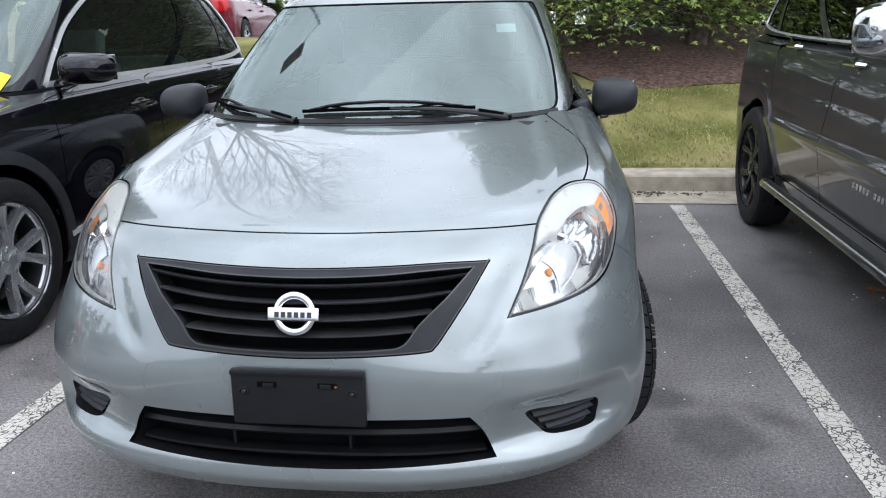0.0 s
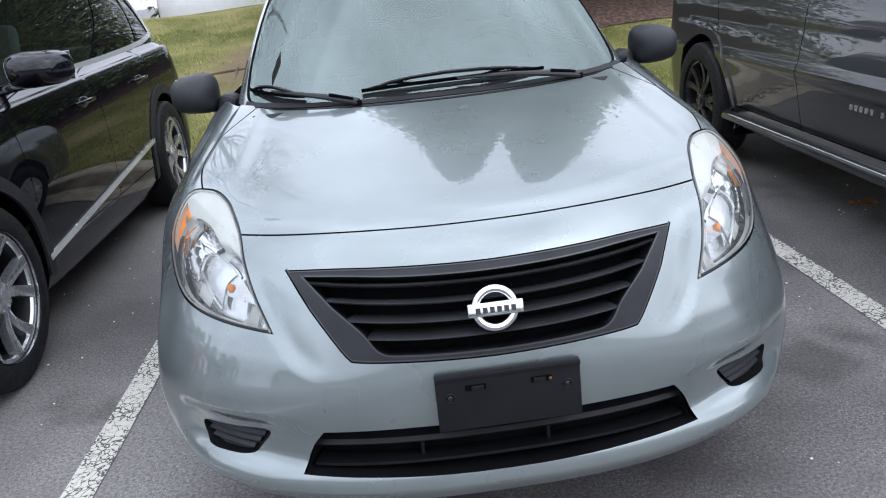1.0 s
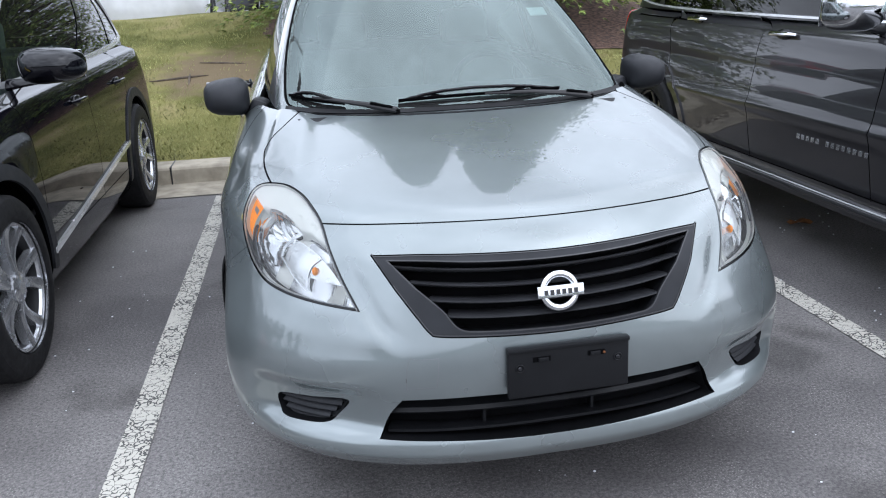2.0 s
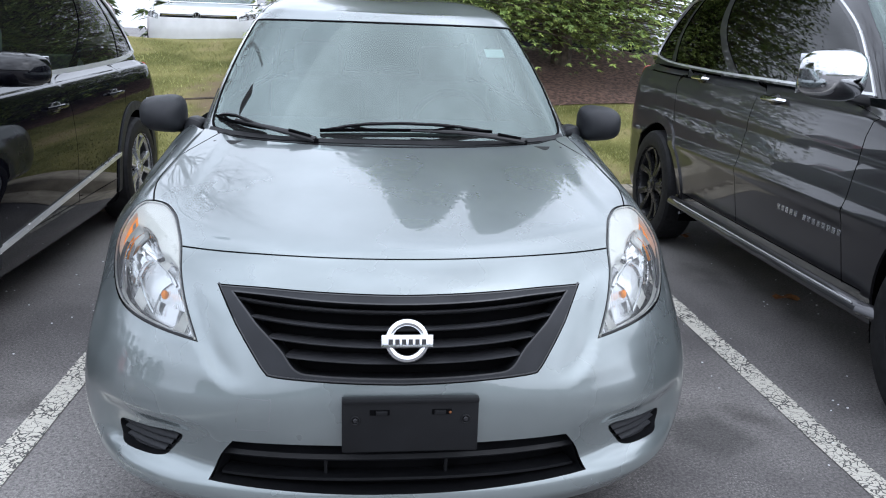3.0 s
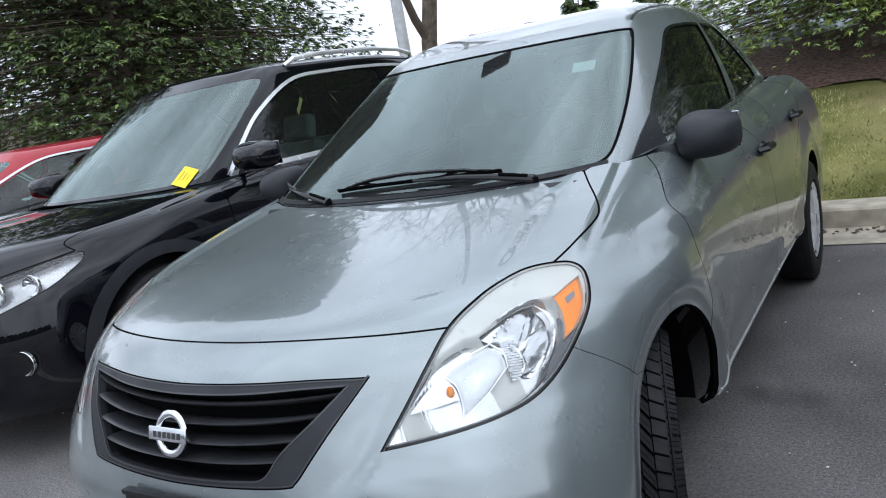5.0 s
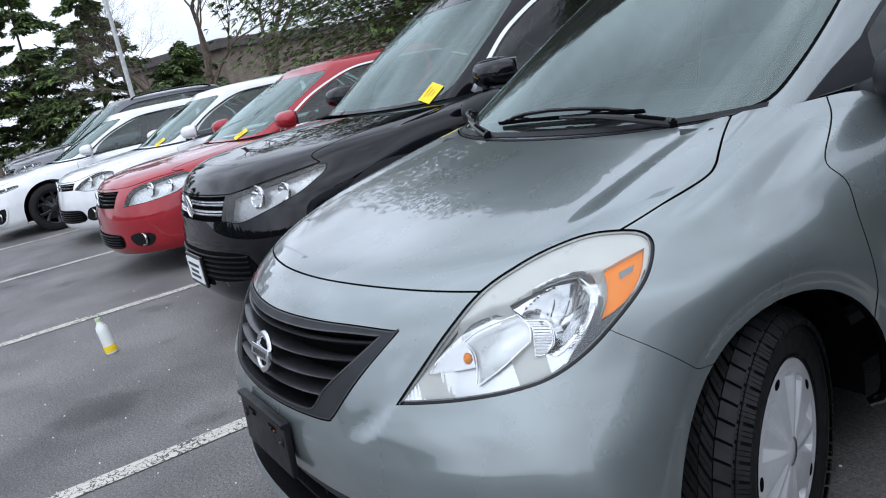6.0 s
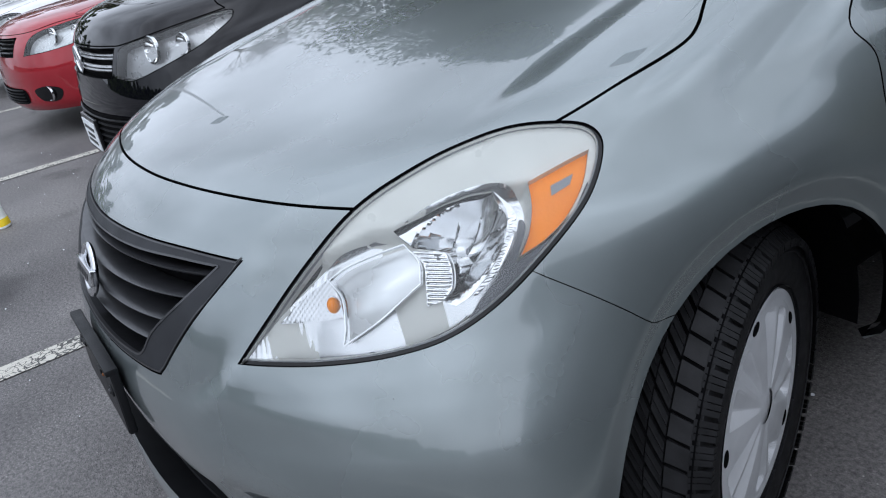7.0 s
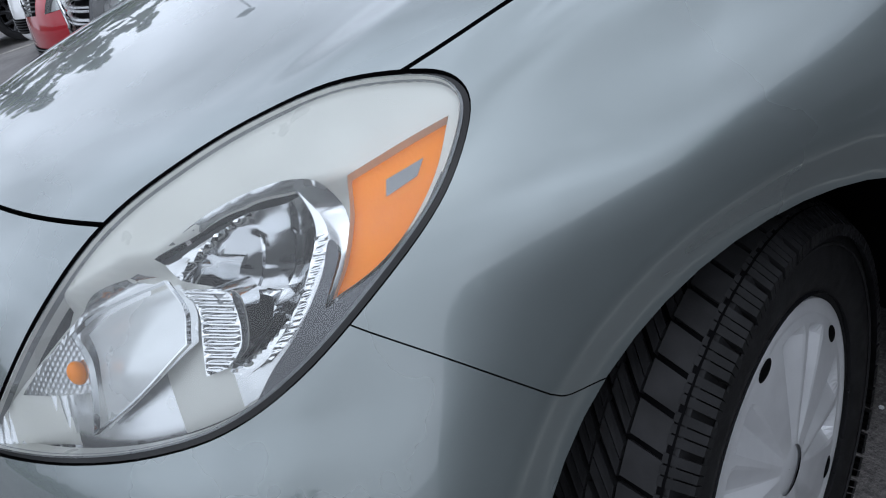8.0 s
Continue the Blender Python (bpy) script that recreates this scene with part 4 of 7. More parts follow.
for off, wd in ((GRILLE_IN, 0.0035), (shrink(BODY, GRILLE, 0.005), 0.0025)):
    ribbon("surround_edge", BODY, np.concatenate([off, off[:1]]), wd, "grille_black", grille, 0.0012)
badge = new("badge")
badge.parent = sedan
badge.matrix_basis = pose(0.003, -0.003, 0.657, -16)
part("ring", torus(0.0415, 0.0085, None, 64, 14, None, 0.7), "chrome", badge, "chrome ring", True)
part("bar", box((0.118, 0.013, 0.029), pose(0, -0.006, 0), 0.003, 3), "chrome", badge, "chrome bar", True)
for k in range(6):
    part("dark_mark", box((0.0100, 0.002, 0.0125), pose(-0.0375 + 0.015 * k, -0.0122, -0.0015)), "dark_print", badge)

plate = new("plate_bracket")
plate.parent = sedan
plate.matrix_basis = pose(0.012, -0.046, 0.470, -3)
part("plate", box((0.310, 0.016, 0.128), None, 0.006, 3), "black_plastic", plate, "blank dark plastic number plate bracket", True)
part("top_lip", box((0.310, 0.022, 0.012), pose(0, -0.003, 0.062), 0.004), "black_plastic", plate, "", True)
for sx in (-1, 1):
    screw = part("screw", lathe([(0.0005, -0.014), (0.004, -0.014), (0.006, -0.011), (0.006, -0.004)], 14, "y"), "dark_alloy", plate)
    screw.location = (sx * 0.125, 0, 0.016)
    part("boss", torus(0.0095, 0.0022, pose(sx * 0.125, -0.009, 0.016), 24, 8), "black_plastic", plate)
    # slot shown by a near-black block, its shade put into the colour
    part("slot", box((0.045, 0.004, 0.013), pose(sx * 0.070, -0.0075, 0.034), 0.001), "void_black", plate)
    part("clip", box((0.026, 0.007, 0.010), pose(sx * 0.066, -0.010, 0.034), 0.002), "black_plastic", plate)
bolt = part("bolt", lathe([(0.0005, -0.013), (0.003, -0.012), (0.004, -0.007)], 12, "y"), "rust", plate, "small brass bolt")
bolt.location = (0.089, 0, 0.033)

# lower intake
intake = new("lower_intake")
intake.parent = sedan
wall("inner_wall", BODY, INTAKE, "black_plastic", intake, 0.0, 0.09)
# the darkness inside the intake is painted on this closing sheet
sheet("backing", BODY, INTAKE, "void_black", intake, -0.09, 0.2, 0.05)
slat("intake_slat", BODY, lambda w: 2.18 + 0.1 * w, 0.292, "black_plastic", intake, ((0.0, 0.020), (0.06, 0.016), (0.14, 0.024), (0.20, 0.070), (0.05, 0.070)))
slat("intake_slat", BODY, lambda w: 1.72 + 0 * w, 0.300, "black_plastic", intake, ((0.0, 0.035), (0.06, 0.032), (0.10, 0.045), (0.10, 0.080), (0.0, 0.080)))
for wv in (-0.10, 0.05):
    P = mirror_at(BODY, np.array([(2.0, wv)]), -0.055)[0]
    part("upright", box((0.008, 0.03, 0.085), Matrix.Translation(P), 0.002), "black_plastic", intake)
for sgn in (1, -1):
    vent = new("corner_vent")
    vent.parent = sedan
    loop = VENT * (1, sgn)
    wall("inner_wall", BODY, loop, "black_plastic", vent, -0.001, 0.030)
    sheet("backing", BODY, loop, "grey_plastic", vent, -0.026, 0.15, 0.02)
    for s0, a, b in ((2.31, 0.410, 0.612), (2.12, 0.428, 0.612), (1.94, 0.450, 0.604)):
        ws = np.linspace(a, b, 14)
        V = [mirror_at(BODY, np.stack([np.full(14, s0 + up), ws * sgn], 1), -dep) for up, dep in ((0, 0.026), (0.02, 0.006), (0.055, 0.005), (0.13, 0.026))]
        mesh_ob("vent_rib", np.concatenate(V), [(k * 14 + i, k * 14 + i + 1, (k + 1) * 14 + i + 1, (k + 1) * 14 + i) for k in range(3) for i in range(13)], "grey_plastic", vent)

# headlamps
AMBER = smooth_loop([(6.62, 0.713), (6.92, 0.711), (7.32, 0.698), (7.73, 0.676), (7.96, 0.710), (8.10, 0.735), (7.50, 0.753), (7.07, 0.753), (6.80, 0.739)], 6, True, (0, 3, 5))
LENS = shrink(BODY, LAMP, 0.007)
CAVITY = shrink(BODY, LAMP, 0.0086)
PANEL = smooth_loop([(6.64, 0.481), (6.82, 0.498), (6.98, 0.530), (7.08, 0.558), (6.80, 0.586), (6.49, 0.598), (6.08, 0.562), (5.76, 0.518), (6.00, 0.517), (6.38, 0.505)], 5, True, (0, 3, 5, 7))
FLUTES = smooth_loop([(7.02, 0.562), (6.99, 0.588), (6.92, 0.609), (6.66, 0.627), (6.37, 0.637), (6.20, 0.630), (6.16, 0.612), (6.46, 0.602), (6.78, 0.589)], 5, True, (0, 5, 6))
BOWL = smooth_loop([(7.10, 0.562), (7.30, 0.536), (7.56, 0.572), (7.69, 0.601), (7.74, 0.632), (7.41, 0.662), (7.11, 0.676), (6.63, 0.682), (6.24, 0.668), (6.11, 0.651), (6.20, 0.633), (6.37, 0.640), (6.66, 0.630), (6.92, 0.612), (7.02, 0.588)], 5, True, (0, 1, 4, 9))
RING = smooth_loop([(7.76, 0.632), (7.33, 0.677), (6.92, 0.692), (6.46, 0.690), (6.20, 0.674), (6.24, 0.670), (6.63, 0.6835), (7.11, 0.6775), (7.41, 0.6635)], 5, True, (0, 4))
INNER = smooth_loop([(5.56, 0.388), (6.00, 0.414), (6.45, 0.442), (6.96, 0.472), (7.22, 0.512), (7.24, 0.530), (7.60, 0.566), (7.76, 0.600), (7.80, 0.634), (7.68, 0.662), (7.30, 0.690), (6.92, 0.702), (6.50, 0.712), (6.20, 0.702),
                     (5.97, 0.676), (5.77, 0.634), (5.66, 0.585), (5.59, 0.51), (5.55, 0.43)], 5, True, (0,))
SIGNAL = smooth_loop([(6.05, 0.425), (6.39, 0.452), (6.66, 0.478), (6.38, 0.501), (6.12, 0.512), (6.08, 0.470)], 5, True, (0, 2, 4))
STRIP = smooth_loop([(6.55, 0.709), (6.78, 0.743), (7.07, 0.758), (7.50, 0.758), (7.35, 0.764), (6.97, 0.758), (6.42, 0.730), (6.02, 0.690), (5.92, 0.672), (6.15, 0.680), (6.45, 0.694), (6.85, 0.697), (7.15, 0.690), (7.00, 0.704)], 4, True, (0, 3, 8))


def lamp_floor(q):
    """Depth of the lamp's inner shell: shallow along the top and the ends, deep under the bowl."""
    s, w = q[:, 0], np.abs(q[:, 1])
    band_edge = np.interp(w, (0.42, 0.461, 0.508, 0.538, 0.563, 0.595, 0.631, 0.677, 0.72), (6.75, 6.98, 7.30, 7.32, 7.54, 7.70, 7.78, 7.74, 7.0))
    low = soft_step(band_edge + 0.04, band_edge - 0.16, s) * soft_step(0.40, 0.47, w)
    return -(0.0065 + 0.030 * low)


def inner_floor(q):
    s, w = q[:, 0], np.abs(q[:, 1])
    ribs = 0.0009 * np.abs(np.sin(np.pi * (w + (s - 6.0) * 0.02) / 0.0075)) * soft_step(0.475, 0.455, w)
    return lamp_floor(q) + 0.0015 + ribs + 0.003 * np.sin((w - 0.4) * 34 + s * 1.7)


def panel_floor(q):
    s, w = q[:, 0], np.abs(q[:, 1])
    return -0.030 + 0.016 * np.exp(-((s - 6.35) / 0.5) ** 2 - ((w - 0.545) / 0.045) ** 2)


def flute_floor(q):
    s, w = q[:, 0], np.abs(q[:, 1])
    return -0.028 - 0.05 * np.clip(w - 0.59, 0, 0.05) + 0.0022 * np.abs(np.sin(np.pi * (s + (w - 0.6) * 2.0) / 0.058))


def bowl_floor(q):
    s, w = q[:, 0], np.abs(q[:, 1])
    u, v = (s - 6.95) / 0.80, (w - 0.622) / 0.062
    r = np.hypot(u, v)
    ci, cj = np.floor(s / 0.27), np.floor((w - 0.53) / 0.023)
    turn = 2 * np.pi * np.abs(np.sin(ci * 12.9 + cj * 7.3) * 3.7)
    tilt = 0.0075 * (np.cos(turn) * (s / 0.27 - ci - 0.5) + np.sin(turn) * ((w - 0.53) / 0.023 - cj - 0.5))
    return -0.022 - 0.070 * np.clip(1 - r * r, 0, 1) + tilt * np.clip(1.2 - r, 0, 1)


def ring_floor(q):
    s, w = q[:, 0], np.abs(q[:, 1])
    return -0.014 + 0.0018 * np.abs(np.sin(np.pi * s / 0.050)) * soft_step(7.35, 7.15, s)


def signal_floor(q):
    s, w = q[:, 0], np.abs(q[:, 1])
    return -0.014 + 0.0007 * np.abs(np.sin(np.pi * (w - (s - 6.0) * 0.045) / 0.0062))


def dish(parent, name, centre, aim, R, depth, mat, steps=0):
    """A reflector bowl whose mouth faces along aim."""
    prof = []
    for k in range(15):
        f = k / 14
        prof.append((max(0.0008, R * f), -depth * (1 - f * f)))
    prof += [(R * 1.03, 0.002), (R * 1.07, 0.0), (R * 1.07, -0.012)]
    bm = lathe(prof, 48, "z")
    if steps:
        for v in bm.verts:
            r = math.hypot(v.co.x, v.co.y)
            if 0.25 * R < r < 0.98 * R:
                v.co.z += 0.0035 * math.copysign(1, math.sin(steps * math.atan2(v.co.y, v.co.x))) * (0.5 + 0.5 * r / R)
    aimv = Vector(aim).normalized()
    bm.transform(Matrix.Translation(centre) @ aimv.to_track_quat("Z", "Y").to_matrix().to_4x4())
    return part(name, bm, mat, parent, "", True)


for sgn in (1, -1):
    lamp = new("headlamp")
    lamp.parent = sedan
    F = np.array((1, sgn))
    wall("lamp_wall", BODY, CAVITY * F, "lamp_cream", lamp, -0.001, 0.020)
    sheet("seal", BODY, shrink(BODY, LAMP, 0.0012) * F, "gloss_black", lamp, -0.0035, 0.15, 0.02, 0.006, "black rubber lamp seal", shrink(BODY, LAMP, 0.0058) * F)
    sheet("lens_rim", BODY, shrink(BODY, LAMP, 0.0062) * F, "lamp_grey", lamp, -0.003, 0.15, 0.02, 0.006, "grey edge of the lens", shrink(BODY, LAMP, 0.0088) * F)
    sheet("lamp_shell", BODY, CAVITY * F, "lamp_cream", lamp, 0.0, 0.06, 0.006, 0, "cream white lamp housing", [AMBER * F, BOWL * F], lamp_floor)
    sheet("reflector_housing", BODY, INNER * F, "lamp_satin", lamp, 0.0, 0.05, 0.0018, 0, "rippled bright reflector housing", BOWL * F, inner_floor)
    sheet("lens", BODY, LENS * F, "lamp_lens", lamp, 0.001, 0.15, 0.015, 0.004, "clear plastic lens")
    sheet("side_reflector", BODY, AMBER * F, "amber", lamp, -0.017, 0.15, 0.012, 0.012, "orange honeycomb side reflector")
    sheet("reflector_mark", BODY, np.array([(7.64, 0.707), (7.76, 0.730), (7.58, 0.734), (7.46, 0.716)]) * F, "lamp_grey", lamp, -0.0158, 0.1, 0.01, 0, "grey patch on the reflector")
    wall("reflector_wall", BODY, AMBER * F, "lamp_cream", lamp, 0.0062, 0.020)
    sheet("smooth_reflector", BODY, PANEL * F, "lamp_white", lamp, 0.0, 0.05, 0.006, 0, "", None, panel_floor)
    sheet("fluted_reflector", BODY, FLUTES * F, "lamp_chrome", lamp, 0.0, 0.0095, 0.006, 0, "chrome ribs", None, flute_floor)
    sheet("main_reflector", BODY, BOWL * F, "lamp_chrome", lamp, 0.0, 0.03, 0.0035, 0, "faceted chrome bowl", None, bowl_floor).data.set_sharp_from_angle(angle=radians(22))
    sheet("outer_ring", BODY, RING * F, "lamp_chrome", lamp, 0.0, 0.012, 0.005, 0, "ribbed chrome ring", None, ring_floor)
    sheet("signal_reflector", BODY, SIGNAL * F, "lamp_satin", lamp, 0.0, 0.05, 0.0011, 0, "finely ribbed signal lamp", None, signal_floor)
    # this strip's darkness is a painted reflection of the ground
    sheet("lower_reflector", BODY, STRIP * F, "lamp_dark_reflection", lamp, -0.005, 0.08, 0.008, 0.006, "mirrored strip below the side reflector with a dark ground reflection painted in")
    for line in (PANEL,):
        ribbon("reflector_edge", BODY, np.concatenate([line, line[:1]]) * F, 0.0014, "lamp_chrome", lamp, -0.010)

    def at_lamp(s, w, dep):
        P = mirror_at(BODY, np.array([(s, w)]) * F, -dep)[0]
        return Vector(P)
    aim = Vector((sgn * 0.30, -0.86, 0.26))
    bm = bmesh.new()
    bmesh.ops.create_uvsphere(bm, u_segments=14, v_segments=9, radius=0.0100, matrix=Matrix.Translation(at_lamp(6.30, 0.495, 0.011)) @ Matrix.Diagonal((0.8, 0.8, 1.15, 1)))
    part("signal_bulb", bm, "amber", lamp, "orange bulb", True)
    c = at_lamp(6.97, 0.606, 0.062)
    part("bulb_cap", rod([c, c + aim * 0.034], [0.014, 0.013], 20), "lamp_chrome", lamp, "", True)
    part("bulb_shield", rod([c + aim * 0.033, c + aim * 0.038], [0.0135, 0.011], 20), "lamp_grey", lamp, "", True)

# wipers, sticker
def wiper(pts_blade, pts_arm):
    w = new("wiper")
    w.parent = sedan
    b = [Vector(mirror_at(TOP, np.array([p[:2]]), p[2])[0]) for p in pts_blade]
    a = [Vector(mirror_at(TOP, np.array([p[:2]]), p[2])[0]) for p in pts_arm]
    up = Vector((0, -0.010, 0.018))
    along = lambda f: b[min(int(f * (len(b) - 1)), len(b) - 2)].lerp(b[min(int(f * (len(b) - 1)), len(b) - 2) + 1], f * (len(b) - 1) - min(int(f * (len(b) - 1)), len(b) - 2))
    part("blade", rod([along(k / 12) for k in range(13)], 0.0042, 8, None, True, 1.9), "void_black", w, "black rubber blade", True)
    part("bridge", rod([along(f) + up * g for f, g in ((0.13, 0.35), (0.2, 0.75), (0.35, 1.15), (0.5, 1.35), (0.65, 1.15), (0.8, 0.75), (0.87, 0.35))], 0.0052, 6, None, True, 1.3), "gloss_black", w, "", True)
    for f in (0.2, 0.8):
        part("yoke", rod([along(f - 0.16) + up * 0.1, along(f - 0.1) + up * 0.45, along(f) + up * 0.72, along(f + 0.1) + up * 0.45, along(f + 0.16) + up * 0.1], 0.0034, 6), "gloss_black", w, "", True)
    part("arm", rod(a, [0.006, 0.008, 0.011, 0.014][-len(a):], 8, None, True, 0.7), "gloss_black", w, "", True)
    part("arm_spring", rod([a[-2].lerp(a[-1], 0.1) + up * 0.55, a[-2].lerp(a[-1], 0.85) + up * 0.45], 0.005, 8), "void_black", w, "", True)
    part("pivot", rod([a[-1] - Vector((0, 0, 0.03)), a[-1] + Vector((0, 0, 0.004))], 0.011, 14), "void_black", w, "", True)


wiper([(0.24, -0.68, 0.008), (0.21, -0.58, 0.008), (0.17, -0.47, 0.010), (0.14, -0.37, 0.012)], [(0.19, -0.52, 0.020), (0.14, -0.40, 0.024), (0.08, -0.28, 0.022), (0.02, -0.18, 0.012)])
wiper([(0.17, -0.17, 0.010), (0.20, -0.05, 0.010), (0.21, 0.10, 0.010), (0.19, 0.28, 0.010)], [(0.18, 0.03, 0.018), (0.13, 0.16, 0.024), (0.07, 0.28, 0.022), (0.01, 0.41, 0.012)])
part("sticker", box((0.075, 0.002, 0.052), pose(0.424, 1.492, 1.262, -55, 0, 8), 0.001), "white_card", sedan, "white paper sticker behind the windscreen")


# ---- other cars ----
def suv_rows(L, W, zb, hood, nose_tuck=0.0, deck=None):
    """Rows for a tall car of length L and half width W: bottom at zb, bonnet at hood; deck: height of the tail."""
    d = deck or hood + 0.10
    yd = L * 0.315
    r = []
    for f, y0, X, y1, X2, p in ((0.00, 0.050, 0.93, 0.135, 0.955, 2.3), (0.10, 0.004, 0.97, 0.135, 0.985, 2.3), (0.27, 0.0, 0.985, 0.135, 0.995, 2.35), (0.43, 0.005, 0.99, 0.135, 1.0, 2.4),
                                (0.58, 0.020, 0.99, 0.14, 1.0, 2.4), (0.73, 0.045, 0.985, 0.15, 0.99, 2.4), (0.85, 0.085, 0.965, 0.17, 0.975, 2.3)):
        z = zb + (hood - zb) * f
        zt = zb + (d - zb) * f
        r.append((y0 - nose_tuck * (1 - f), z, W * X, L * y1 + 0.06, z + 0.01, W * X2, yd, z + 0.03 * f, W * X2 * 0.98, L * 0.88, zt, L - 0.05 * (1 - min(f * 4, 1)), zt, p))
    r.append((0.20, hood - 0.035, W * 0.925, L * 0.19, hood - 0.03, W * 0.945, yd, hood + 0.005, W * 0.93, L * 0.875, d - 0.03, L - 0.01, d - 0.03, 2.3))
    r.append((0.52, hood + 0.015, W * 0.885, L * 0.235, hood + 0.012, W * 0.91, yd + 0.02, hood + 0.035, W * 0.90, L * 0.87, d - 0.005, L - 0.03, d, 2.3))
    r.append((L * 0.225, hood + 0.065, W * 0.84, L * 0.315, hood + 0.055, W * 0.865, yd + 0.35, hood + 0.075, W * 0.85, L * 0.86, d + 0.02, L - 0.10, d + 0.02, 2.3))
    return r


def top_rows(L, W, zb, H, y0, ytop, yend, rake=0.45, deck=None):
    """Glasshouse rows: screen from y0 at zb to ytop, roof H, tail end at yend."""
    d = deck or zb + 0.05
    zt = H - 0.115
    a = (y0, zb, W * 0.835, y0 + 0.40, zb + 0.005, W * 0.855, (y0 + yend) / 2, zb + 0.02, W * 0.83, yend - 0.32, d, yend, d, 2.7)
    b = ((y0 + ytop) / 2, (zb + zt) / 2 + 0.01, W * 0.775, (y0 + ytop) / 2 + 0.34, (zb + zt) / 2 + 0.015, W * 0.80, (ytop + yend) / 2, (zb + zt) / 2 + 0.03, W * 0.775, yend - 0.30 - rake * 0.35, (d + zt) / 2, yend - rake * 0.5, (d + zt) / 2, 2.7)
    c = (ytop, zt, W * 0.69, ytop + 0.28, zt + 0.005, W * 0.72, (ytop + yend) / 2, zt + 0.02, W * 0.69, yend - 0.28 - rake * 0.75, zt - 0.01, yend - rake, zt - 0.02, 2.6)
    e = (ytop + 0.09, H - 0.055, W * 0.62, ytop + 0.34, H - 0.045, W * 0.645, (ytop + yend) / 2, H - 0.03, W * 0.61, yend - 0.34 - rake * 0.8, H - 0.055, yend - rake - 0.08, H - 0.065, 2.4)
    g = (ytop + 0.30, H - 0.018, W * 0.42, ytop + 0.5, H - 0.012, W * 0.43, (ytop + yend) / 2, H - 0.006, W * 0.40, yend - 0.5 - rake * 0.8, H - 0.025, yend - rake - 0.3, H - 0.03, 2.2)
    m = (ytop + yend) / 2
    k = (m - 0.1, H, 0.001, m - 0.05, H, 0.001, m, H, 0.001, m + 0.05, H, m + 0.1, H, 2.0)
    return [a, b, c, e, g, k]


def parked_car(name, label, category, m, L, W, zb, hood, H, paint_mat, R, rim, wheel_style, wheel_mat="wheel_silver", spokes=5, axle=0.86, base=2.6, screen=(1.05, 1.75), tail=None, rake=0.45, deck=None,
               glass_mat="side_glass", trim="gloss_black", cladding=None, lamp=None, grille_bars=0, grille_box=None, fog=None, rails=None, mirror="black_paint", handles="black_paint", card=None,
               fine=1.0, group="", front=True, plate=False, cabin_in=True, mirror_at_y=None, bars=None, doors=True, detail=True, handle_z=None, mesh_grille=False, bar_rows=None, hood_edge=None, trim_w=1.0, intake=None, lamp_mat="lamp_white", mirror_size=(0.215, 0.17, 0.145), relief=None, rear_handle=0.0):
    car = thing(name, label, category, group, m)
    rows = suv_rows(L, W, zb, hood, 0.0, deck)
    S = Shell(rows, relief)
    yend = tail or L - 0.12
    T = Shell(top_rows(L, W, hood + 0.07, H, screen[0], screen[1], yend, rake, deck and deck + 0.04))
    ra = R + 0.055
    arch_f, arch_r = arch_loop(S, axle, R, ra, 4, 1.2), arch_loop(S, axle + base, R, ra, 4, 2.8)
    n = 9
    gaps, cuts = [], both([arch_f, arch_r])
    side = lambda y, z: S.find((1, 2), [(y, z)], 5, 1.8)[0]
    if doors:
        for yl, hi in ((screen[0] + 0.18, 9.2), (screen[0] + 1.18, 9.2)):
            ws = [side(yl + 0.05 * k / 6, zb + 0.14 + (hood - zb - 0.2) * k / 6) for k in range(7)]
            ln = np.array(ws + [(9.2, ws[-1][1])])
            gaps.append(smooth_loop(ln, 4, False))
        low = np.array([side(axle + ra * 0.8 + (base - 1.6 * ra) * k / 14, zb + 0.15) for k in range(15)])
        gaps.append(low)
        rear = np.array([side(axle + base - ra * 0.55 + 0.12 * k / 5, R + ra * 0.86 + (hood - R - ra * 0.8) * k / 5) for k in range(6)])
        gaps.append(smooth_loop(np.concatenate([rear, [(9.2, rear[-1][1])]]), 3, False))
    gaps = both(gaps)
    he = hood_edge or [(6.52, 0.0), (6.5, 0.25), (6.42, 0.5), (6.3, 0.62)]
    edge = smooth_loop([(a, -b) for a, b in he[:0:-1]] + he, 4, False)
    shut = smooth_loop([he[-1], (6.9, 0.70), (7.6, 0.74), (8.4, 0.74), (8.9, 0.70)], 4, False)
    if front:
        gaps += [edge] + both([shut])
    lamp_loop = None
    if lamp is not None:
        lamp_loop = smooth_loop(lamp, 5, True, (0,))
        cuts += both([lamp_loop])
    if grille_box is not None:
        gb = np.array(grille_box)
        gb = np.concatenate([gb, (gb * (1, -1))[::-1]])
        gb = np.concatenate([np.linspace(gb[i], gb[(i + 1) % len(gb)], 8)[:-1] for i in range(len(gb))])
        cuts += [gb]
    build_panels(car, S, cuts, gaps, [("bumper", (3, 0.0)), ("bonnet", (8, 0.0)), ("wing", (7.0, 0.95)), ("wing#2", (7.0, -0.95)), ("front_door", (5, 2.05)), ("front_door#2", (5, -2.05)), ("rear_door", (6, 2.55)), ("rear_door#2", (6, -2.55))],
                 {"*": paint_mat}, 0.3 / fine, 0.035 / fine, 0.006, "body", 0.012, skin=fine >= 1)
    scr = smooth_loop([(0.06, 0.0), (0.06, 0.55), (0.14, 0.73), (0.6, 0.80), (1.5, 0.83), (1.94, 0.80), (1.98, 0.5), (1.99, 0.0), (1.98, -0.5), (1.94, -0.80), (1.5, -0.83), (0.6, -0.80), (0.14, -0.73), (0.06, -0.55)], 4)
